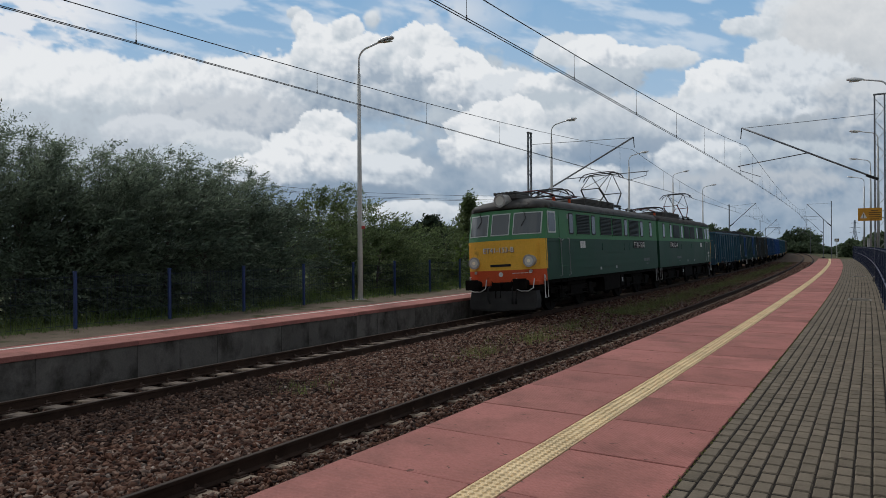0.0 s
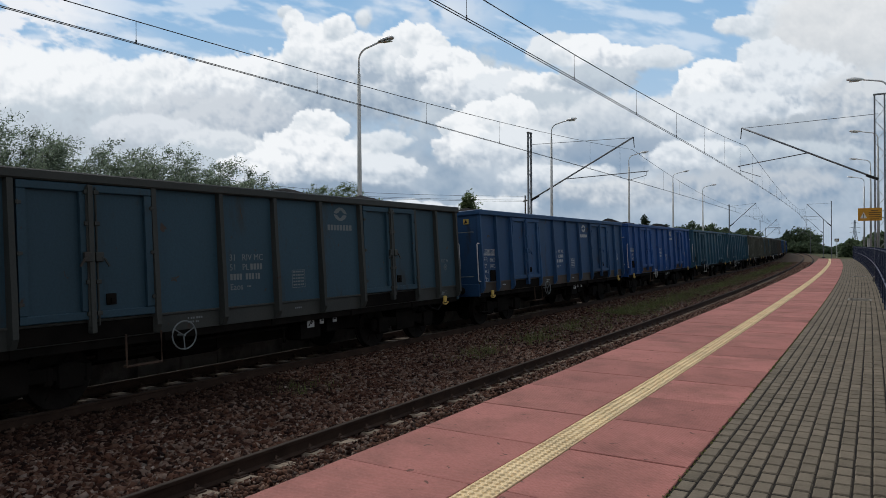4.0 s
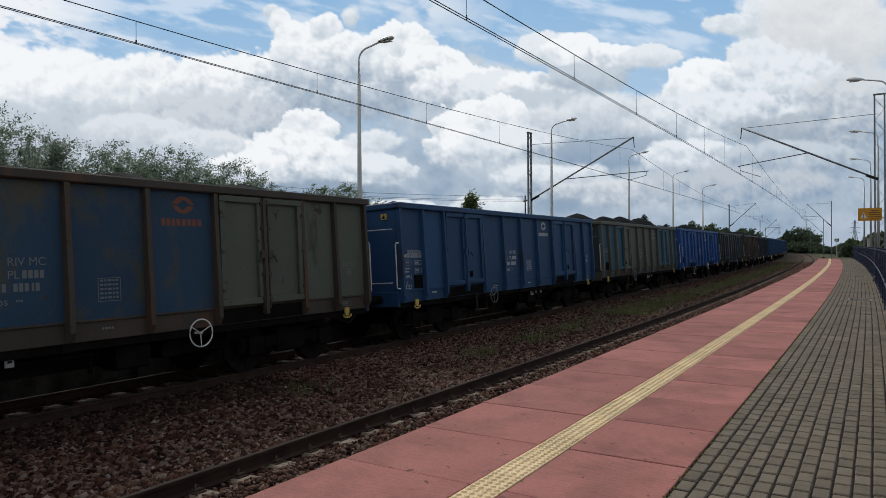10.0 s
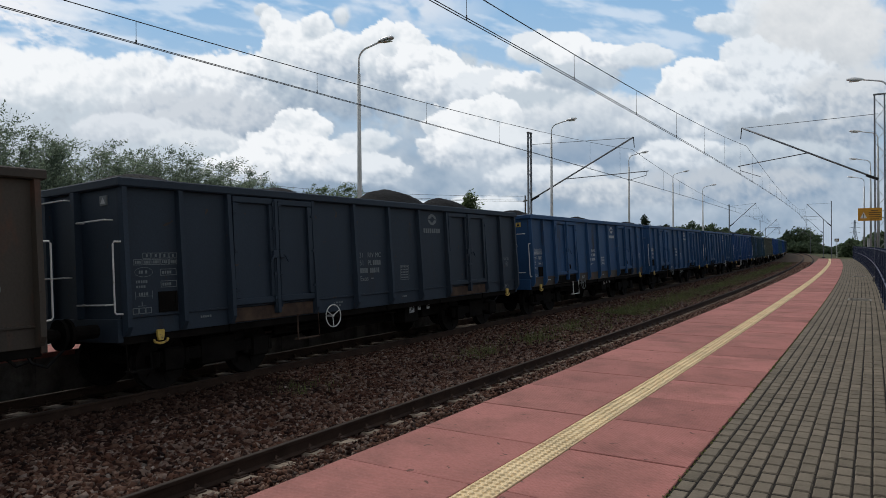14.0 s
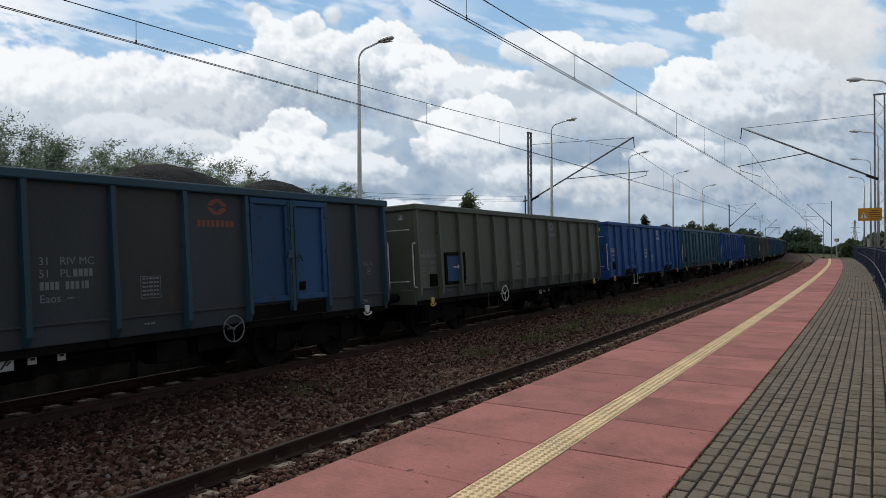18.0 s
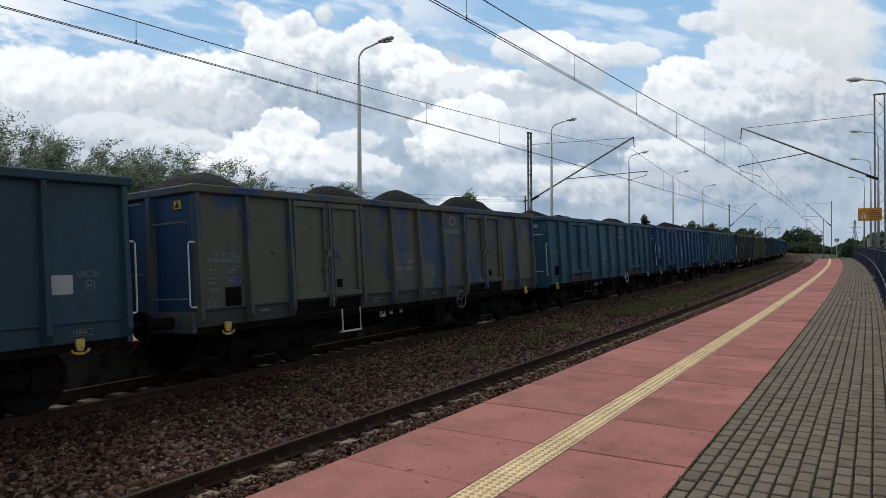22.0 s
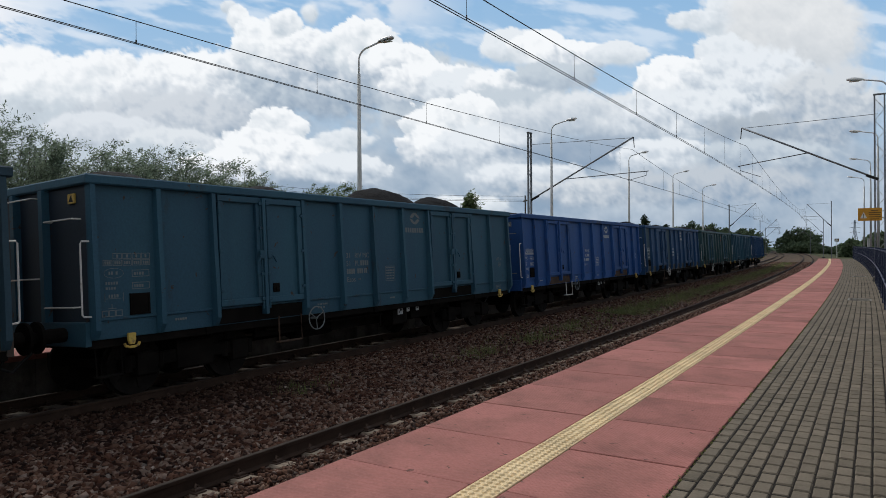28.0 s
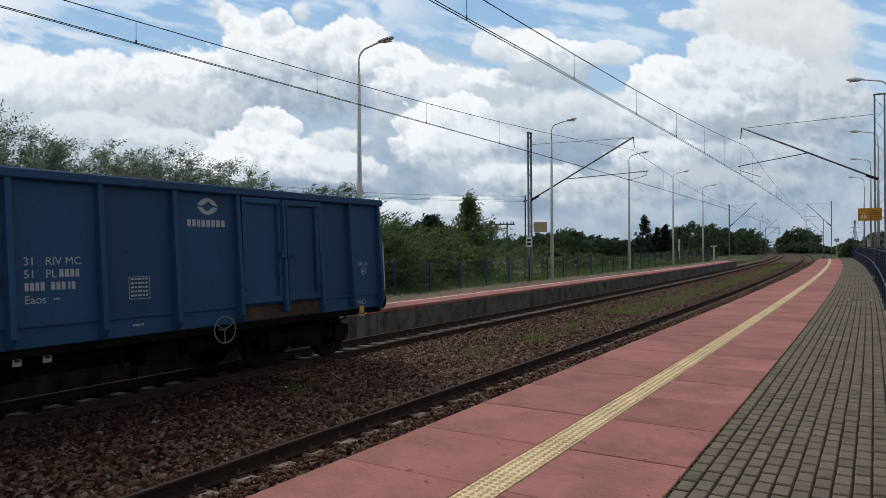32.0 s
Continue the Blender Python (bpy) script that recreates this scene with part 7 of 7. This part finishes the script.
t = thing("warning_sign", "orange warning board with a white triangle on the mast", "sign", face(38.0, 5.27, 3.72))
part("board", Build().box(-0.48, 0.48, -0.02, 0.02, -0.30, 0.30, 0.008), M_ORANGE, t)
b = Build()
b.add([(-0.40, -0.03, -0.18), (-0.11, -0.03, -0.18), (-0.255, -0.03, 0.11), (-0.40, -0.0265, -0.18), (-0.11, -0.0265, -0.18), (-0.255, -0.0265, 0.11)], [(0, 1, 2), (5, 4, 3), (0, 3, 4, 1), (1, 4, 5, 2), (2, 5, 3, 0)])
part("triangle", b, M_SIGNW, t, "white warning triangle")
part("triangle_mark", Build().box(-0.27, -0.24, -0.034, -0.0302, -0.10, 0.03).box(-0.27, -0.24, -0.034, -0.0302, -0.15, -0.12), M_DARKSIGN, t)
b = Build()
for z_, w_ in ((0.18, 0.28), (0.08, 0.48), (-0.02, 0.44), (-0.12, 0.48), (-0.22, 0.36)):
    b.box(-0.06 + (0.5 - w_) / 2, -0.06 + (0.5 + w_) / 2, -0.027, -0.0205, z_ - 0.016, z_ + 0.016)
part("text_block", b, M_DARKSIGN, t)
part("bracket", Build().rod([(0.2, 0.03, 0.15), (0.55, 0.12, 0.15)], 0.02, 5).rod([(0.2, 0.03, -0.15), (0.55, 0.12, -0.15)], 0.02, 5), M_MAST, t)

t = thing("notice_board", "pale yellow notice board facing away on the mast", "sign", face(34.3, -9.86, 3.36))
part("board", Build().box(-0.36, 0.36, -0.015, 0.015, -0.27, 0.27, 0.006), M_CREAM, t)
b = Build()
for z_ in (0.12, 0.02, -0.08):
    b.box(-0.02, 0.3, -0.02, -0.0155, z_ - 0.02, z_ + 0.02)
part("text_block", b, M_HOOK, t)
part("bracket", Build().rod([(-0.9, 0.03, 0.1), (0.2, 0.03, 0.1)], 0.02, 5), M_MAST, t)
t = thing("distance_plate", "small white plate with black bars on the mast", "sign", face(34.0, -10.4, 2.55))
part("plate", Build().box(-0.16, 0.16, -0.30, -0.285, -0.26, 0.26, 0.004), M_SIGNW, t)
b = Build()
for z_ in (0.1, -0.1):
    b.box(-0.1, 0.1, -0.305, -0.3005, z_ - 0.06, z_ + 0.06)
part("number_marking", b, M_BLACK, t)
part("clamp", Build().rod([(0, -0.285, 0), (0, 0, 0)], 0.02, 5), M_MAST, t)
t = thing("lamp_sticker", "small red and white plate on a lamp post", "plate", face(18.28, -9.42, 3.0))
part("plate", Build().box(-0.06, 0.06, -0.02, 0.02, -0.08, 0.16), M_SIGNW, t)
part("red_band", Build().box(-0.06, 0.06, -0.025, -0.0205, -0.08, 0.02), M_REDMARK, t)

t = thing("utility_pole", "weathered wooden twin utility pole with crossarm", "utility pole", pose(*spot(883, 95.0), -0.6))
for x_ in (-1.1, 1.15):
    part("pole", Build().rod([(x_, 0, -0.2), (x_, 0, 6.4)], 0.13, 8, r1=0.1), M_WOOD, t)
part("crossarm", Build().box(-1.3, 2.2, -0.08, 0.08, 6.0, 6.2, 0.01), M_WOOD, t)
for x_ in (-0.6, 0.2, 0.7, 1.7, 2.0):
    part("insulator", Build().rod([(x_, 0, 6.2), (x_, 0, 6.5)], 0.06, 6), M_BLACK, t)
for dz, dd in ((0.0, 0.0), (0.75, 1.0), (1.0, 2.0)):
    w = thing("power_line", "thin dark power line crossing behind the trees", "power line", group="power lines")
    pts = []
    for q in range(25):
        px_ = 380 + q * 22.9
        y_ = 322 + 33 * (1 - math.exp(-(px_ - 455) / 250.0)) + dz * 9
        d_ = 80.0 + dd
        pts.append((*spot(px_, d_), 2.255 + (440.0 - y_ + (784 - px_) * -0.0063) * d_ / 1217.0))
    part("wire", Build().rod(pts, 0.022, 4), M_WIRE, w)

t = thing("utility_pole", "slim wooden pole carrying the power lines", "utility pole", pose(*spot(930, 81.0), -0.6))
part("pole", Build().rod([(0, 0, -0.2), (0, 0, 9.0)], 0.10, 8, r1=0.08), M_WOOD, t)
part("crossarm", Build().box(-0.12, 0.12, -1.3, 1.3, 8.3, 8.42, 0.01), M_WOOD, t)

t = thing("transmission_tower", "distant grey lattice transmission tower", "pylon", pose(*spot(1513, 900.0), -0.6))
b = Build()
for x_, y_ in ((-1, -1), (1, -1), (1, 1), (-1, 1)):
    b.rod([(x_ * 4.5, y_ * 4.5, -1), (x_ * 1.2, y_ * 1.2, 18), (x_ * 0.5, y_ * 0.5, 36)], 0.32, 4)
part("leg_frame", b, M_MAST, t)
b = Build()
for k in range(8):
    z_ = 2 + k * 4.0
    w_ = 4.5 - 3.3 * min(1, z_ / 18) if z_ < 18 else 1.2 - 0.7 * (z_ - 18) / 18
    b.rod([(-w_, -w_, z_), (w_, -w_, z_ + 4)], 0.18, 4).rod([(w_, -w_, z_), (-w_, -w_, z_ + 4)], 0.18, 4)
part("bracing", b, M_MAST, t)
for z_, w_ in ((20, 6.5), (26, 7.5), (32, 5.0)):
    part("crossarm", Build().rod([(-w_, 0, z_), (0, 0, z_ + 1.2), (w_, 0, z_)], 0.3, 4), M_MAST, t)

# posts, boards and signals in the distance
for s_, o_, h_, nm, lb in ((86.0, -13.0, 4.6, "signal_post", "slim dark and white signal post past the far platform"), (104.0, -11.5, 2.6, "marker_post", "white T-shaped marker post")):
    t = thing(nm, lb, "post", stand(s_, o_, -0.3))
    part("post", Build().rod([(0, 0, -0.3), (0, 0, h_)], 0.09, 6), M_SIGNW if nm == "marker_post" else M_POLE, t)
    if nm == "signal_post":
        part("head", Build().box(-0.14, 0.14, -0.12, 0.12, h_ - 1.1, h_ + 0.3, 0.02), M_BLACK, t)
    else:
        part("plate", Build().box(-0.45, 0.45, -0.03, 0.03, h_ - 0.1, h_ + 0.06, 0.01), M_SIGNW, t)
t = thing("station_board", "small dark board on a post beyond the platform", "sign", pose(*spot(1481, 140.0), -0.5))
part("post", Build().rod([(0, 0, 0), (0, 0, 4.1)], 0.06, 6), M_POLE, t)
part("board", Build().box(-0.45, 0.45, -0.03, 0.03, 3.6, 4.2, 0.01), M_DARKSIGN, t)
part("pale_field", Build().box(-0.3, 0.3, -0.04, -0.031, 3.75, 4.0), M_SIGNW, t)
for px_, d_, h_ in ((1389, 240.0, 3.2), (1409, 250.0, 2.4)):
    t = thing("track_signal", "small distant railway signal with a pale plate", "signal", pose(*spot(px_, d_), -0.5), "distant signals")
    part("post", Build().rod([(0, 0, 0), (0, 0, h_)], 0.08, 6), M_POLE, t)
    part("plate", Build().box(-0.35, 0.35, -0.05, 0.05, h_ - 0.7, h_, 0.02), M_SIGNW, t)
for px_, d_, h_, w_ in ((1537, 60.0, 5.6, 0.1), (1525, 72.0, 3.3, 0.13)):
    t = thing("white_post", "pale post standing behind the blue fence", "post", pose(*spot(px_, d_), -0.5), "pale posts")
    part("shaft", Build().rod([(0, 0, 0), (0, 0, h_ * 0.6)], w_, 8), M_GALV, t)
    part("cap", Build().disc((0, 0, h_ * 0.6), (0, 0, 1), w_ * 1.2, 0.03, 8), M_GALV, t)


# ---- pieces: sleepers, panels, slabs, tiles, blocks, stones ----
def lay(mesh, material, parent, name, s, off, z, yaw=0.0, roll=0.0):
    ob = new(name, mesh)
    ob.parent = parent
    p = at(s, off, z)
    ob.matrix_basis = pose(p.x, p.y, p.z, 0, math.degrees(roll), yaw - math.degrees(float(heading_of(np.float64(s)))))
    return ob


rp = random.Random(12)
sl = Build().box(-1.25, 1.25, -0.125, 0.125, -0.36, -0.165, 0.02).mesh("sleeper")
sl.materials.append(M_SLEEPER)
sl_near = sl.copy()
sl_near.materials[0] = M_SLEEPERN
cl = Build()
for e in (-0.1, 0.1):
    cl.box(e - 0.035, e + 0.035, -0.05, 0.05, -0.165, -0.12, 0.01).rod([(e, -0.03, -0.12), (e * 0.8, 0, -0.09), (e * 0.75, 0.04, -0.12)], 0.014, 5)
cl.box(-0.16, 0.16, -0.07, 0.07, -0.168, -0.15, 0.005)
clm = cl.mesh("rail_fastening")
clm.materials.append(M_CLIP)
for tr_, c_, phase in ((TRACK_NEAR, 0.0, 0.11), (TRACK_FAR, -SPACE, 4.756)):
    s = phase - 0.5528 * 14
    while s < 114:
        lay(sl if c_ else sl_near, None, tr_, "sleeper", s, c_, rp.uniform(-0.008, 0.004), rp.uniform(-1, 1), -CANT)
        if s < 46:
            for sd in (-1, 1):
                o_, z_ = tilt(c_ + sd * 0.755, 0.0, c_)
                lay(clm, M_CLIP, tr_, "rail_fastening", s, o_, z_, 0, -CANT)
        s += 0.5528

# far platform: wall panels, red coping, white line
wall = thing("platform_wall", "grey concrete panel wall under the far platform edge", "retaining wall", kind="structure")
L = 0.9589
pan = Build().box(-0.08, 0.0, -L / 2 + 0.006, L / 2 - 0.006, -1.0, -0.095, 0.006).mesh("wall_panel")
pan.materials.append(M_CONC)
cop = Build().box(-0.92, 0.035, -L / 2 + 0.003, L / 2 - 0.003, -0.095, 0.0, 0.008).mesh("coping_slab")
cop.materials.append(M_SLAB)
strip = Build().box(-1.30, -1.02, -L / 2 + 0.003, L / 2 - 0.003, -0.095, 0.0, 0.006).mesh("red_border_slab")
strip.materials.append(M_SLAB)
line = Build().box(-1.02, -0.92, -L / 2, L / 2, -0.08, 0.002).mesh("white_line_slab")
line.materials.append(M_WHITE)
for k in range(-22, 86):
    s = 6.19 + (k + 0.5) * L
    for me_, nm in ((pan, "wall_panel"), (cop, "coping_slab"), (strip, "red_border_slab"), (line, "white_line_slab")):
        lay(me_, None, wall, nm, s, FEDGE, HPF + rp.uniform(-0.003, 0.003))
tagged(part("platform_ramp", sweep([(FEDGE, -0.6), (FEDGE, HPF - 0.02), (-9.4, HPF - 0.02), (-9.4, -0.6)], 88.4, 89.2, 0.4), M_CONC), "grey concrete end of the far platform", "platform", kind="structure")

# near platform: red slabs, yellow tactile strip, grey blocks
pave = thing("platform_paving", "red concrete slabs with a yellow tactile strip", "paving", kind="structure")
SL = 1.17
left = Build().box(0.0, 1.188, -SL / 2 + 0.0045, SL / 2 - 0.0045, -0.12, 0.0, 0.006).mesh("red_slab")
right = Build().box(0.0, 0.972, -SL / 2 + 0.0045, SL / 2 - 0.0045, -0.12, 0.0, 0.006).mesh("red_slab")
for m_ in (left, right):
    m_.materials.append(M_SLAB)
for k in range(-14, 85):
    s = 4.27 + (k + 0.5) * SL
    lay(left, M_SLAB, pave, "red_slab", s, EDGE, HP + rp.uniform(-0.003, 0.003))
    lay(right, M_SLAB, pave, "red_slab", s, EDGE + 1.466, HP + rp.uniform(-0.003, 0.003))
TL = 0.39
yt = Build().box(0.0, 0.262, -TL / 2 + 0.002, TL / 2 - 0.002, -0.1, 0.0, 0.004)
for i in range(4):
    for j in range(6):
        x_, y_ = 0.035 + i * 0.064, -TL / 2 + 0.033 + j * 0.065 + (0.0 if i % 2 else 0.0)
        yt.loft([[(x_ + r_ * math.cos(w), y_ + r_ * math.sin(w), z_) for w in np.arange(0.3, 6.3, math.pi / 3)] for r_, z_ in ((0.026, 0.0), (0.015, 0.011))], cap=True)
ytm = yt.mesh("tactile_tile")
ytm.materials.append(M_YELLOW)
for k in range(-38, 255):
    lay(ytm, M_YELLOW, pave, "tactile_tile", 4.0 + k * TL, EDGE + 1.196, HP + 0.002 + rp.uniform(-0.001, 0.001))

blocks = thing("block_paving", "grey concrete block paving in long rows", "paving", kind="structure")
BW, BL, ROWS, B0 = 0.119, 0.232, 13, EDGE + 2.446
bk = Build().box(0.0046, BW - 0.0046, -BL / 2 + 0.0115, BL / 2 - 0.0115, -0.08, 0.0, 0.010).mesh("paving_block")
bk.materials.append(M_BLOCK)
rest = Build()
made = 0
for row in range(ROWS + 16):
    shift = rp.uniform(0, 1)
    for k in range(-60, 440 if row < ROWS else 6):
        s = 1.0 + (k + shift) * BL
        near = 4.2 < s < 9.9 and made < 320
        z_ = HP - 0.004 + rp.uniform(-0.0035, 0.0025)
        if near:
            lay(bk, M_BLOCK, blocks, "paving_block", s, B0 + row * BW, z_, rp.uniform(-0.5, 0.5))
            made += 1
        elif s > -12:
            a0, a1 = B0 + row * BW + 0.0046, B0 + (row + 1) * BW - 0.0046
            s0, s1 = s - BL / 2 + 0.0115, s + BL / 2 - 0.0115
            c = 0.010
            lo, hi = z_ - 0.03, z_
            rest.add([at(s0, a0, lo), at(s0, a1, lo), at(s1, a1, lo), at(s1, a0, lo), at(s0, a0, hi - c), at(s0, a1, hi - c), at(s1, a1, hi - c), at(s1, a0, hi - c),
                      at(s0 + c, a0 + c, hi), at(s0 + c, a1 - c, hi), at(s1 - c, a1 - c, hi), at(s1 - c, a0 + c, hi)],
                     [(8, 9, 10, 11), (4, 5, 9, 8), (5, 6, 10, 9), (6, 7, 11, 10), (7, 4, 8, 11), (0, 1, 5, 4), (1, 2, 6, 5), (2, 3, 7, 6), (3, 0, 4, 7)])
tagged(part("more_paving_blocks", rest, M_BLOCKFAR, blocks), kind="stuff")
for s_ in (25.2, 44.0):
    dr = thing("drain_cover", "grey cast drain grate set in the paving", "drain cover", stand(s_, 4.85, HP - 0.002))
    part("frame", Build().box(-0.32, 0.32, -0.5, -0.44, -0.05, 0.006).box(-0.32, 0.32, 0.44, 0.5, -0.05, 0.006).box(-0.32, -0.27, -0.44, 0.44, -0.05, 0.006).box(0.27, 0.32, -0.44, 0.44, -0.05, 0.006), M_GRATE, dr)
    for q in range(9):
        part("grate_bar", Build().box(-0.27, 0.27, -0.42 + q * 0.1, -0.39 + q * 0.1, -0.05, 0.003), M_GRATE, dr)

# ballast stones
def stones(count, s_a, s_b, o_a, o_b, size, seed, name, bias=1.0, kind=None):
    rnd = np.random.default_rng(seed)
    q = rnd.uniform(0, 1, count) ** bias
    s = s_a + (s_b - s_a) * q
    o = rnd.uniform(o_a, o_b, count)
    th = heading_of(s)
    x = np.interp(s, LINE_S, LINE_X) + o * np.cos(th)
    y = np.interp(s, LINE_S, LINE_Y) - o * np.sin(th)
    z = np.interp(o, [p_[0] for p_ in BED], [p_[1] for p_ in BED]) + rnd.uniform(-0.012, 0.014, count)
    cube = np.array([(-1, -1, -1), (1, -1, -1), (1, 1, -1), (-1, 1, -1), (-1, -1, 1), (1, -1, 1), (1, 1, 1), (-1, 1, 1)], float)
    v = cube[None] * rnd.uniform(0.45, 1.0, (count, 8, 3)) * (size * rnd.uniform(0.5, 1.25, (count, 1, 1))) * rnd.uniform(0.6, 1.1, (count, 1, 3))
    e = rnd.normal(0, 1, (count, 4))
    e /= np.linalg.norm(e, axis=1)[:, None]
    w, a, b, c = e.T
    R = np.stack([1 - 2 * (b * b + c * c), 2 * (a * b - c * w), 2 * (a * c + b * w), 2 * (a * b + c * w), 1 - 2 * (a * a + c * c), 2 * (b * c - a * w), 2 * (a * c - b * w), 2 * (b * c + a * w), 1 - 2 * (a * a + b * b)], -1).reshape(-1, 3, 3)
    v = np.einsum("nij,nkj->nki", R, v) + np.stack([x, y, z], -1)[:, None]
    fs = np.array([(3, 2, 1, 0), (4, 5, 6, 7), (0, 1, 5, 4), (1, 2, 6, 5), (2, 3, 7, 6), (3, 0, 4, 7)])
    f = (np.arange(count)[:, None, None] * 8 + fs[None]).reshape(-1, 4)
    me = bpy.data.meshes.new(name)
    me.vertices.add(count * 8)
    me.vertices.foreach_set("co", v.astype(np.float32).ravel())
    me.loops.add(f.size)
    me.loops.foreach_set("vertex_index", f.astype(np.int32).ravel())
    me.polygons.add(len(f))
    me.polygons.foreach_set("loop_start", np.arange(0, f.size, 4, dtype=np.int32))
    me.update()
    me.materials.append(kind or M_STONE)
    return tagged(new(name, me), "brown and grey crushed ballast stones", "ballast stones", kind="stuff")


stones(26000, 2.0, 14.0, -3.2, -0.84, 0.043, 1, "ballast_stones")
stones(9000, 2.0, 9.0, -4.55, -2.7, 0.042, 5, "ballast_stones", 1.0, M_STONED)
stones(9000, 9.0, 14.0, -4.55, -2.9, 0.042, 9, "ballast_stones")
stones(6000, 2.0, 40.0, -0.5, 0.3, 0.032, 6, "ballast_stones", 1.4)
stones(40000, 14.0, 64.0, -4.55, -0.84, 0.044, 2, "ballast_stones", 1.6)
stones(24000, 2.0, 62.0, -0.7, 1.45, 0.030, 3, "ballast_stones", 1.7)
stones(26000, 62.0, 115.0, -7.0, 1.45, 0.055, 7, "ballast_stones", 1.4)
stones(3500, 2.0, 30.0, -3.4, -0.9, 0.034, 8, "ballast_stones", 1.3, M_STONEP)
stones(16000, 3.0, 50.0, -6.9, -4.7, 0.034, 4, "ballast_stones", 1.5, M_STONED)


def motions():
    """The train rolls by; its wheels turn while they can be seen; the clouds drift."""
    for w, back, p, q in cars:
        walk(w, [(float(t), on_track(ahead(t) + back, p, q)) for t in range(0, 33)])
    walk(LOCO_A, [(float(t), turned(ahead(t) - 2.25)) for t in range(0, 33)])
    for ws, e, r, back, *sense in wheels:
        sg = sense[0] if sense else 1
        base = Matrix.Translation((0, e, r))
        seen = [f for f in range(0, 961) if -9.0 < ahead(f / 30) + back < 26.0]
        frames = [0] + [f for f in seen if 0 < f < 960] + [960]
        turn0 = ahead(frames[1] / 30)
        rows = []
        for f in frames:
            g_ = min(max(f, frames[1]), frames[-2])
            rows.append((f / 30, base @ Matrix.Rotation(sg * (turn0 - ahead(g_ / 30)) / r, 4, "X")))
        walk(ws, rows)
    for cr, seed in swaying:
        walk(cr, [(t * 0.8, pose(0, 0, 0, 0.5 * math.sin(t * 1.7 + seed), 0.9 + 1.1 * math.sin(t * 1.1 + seed * 2.3), 0)) for t in range(0, 41)])
    drift = Vector((-88.0, -26.0, 0.0))
    walk(CLOUDS, [(0.0, Matrix.Identity(4)), (32.0, Matrix.Translation(drift))])


motions()
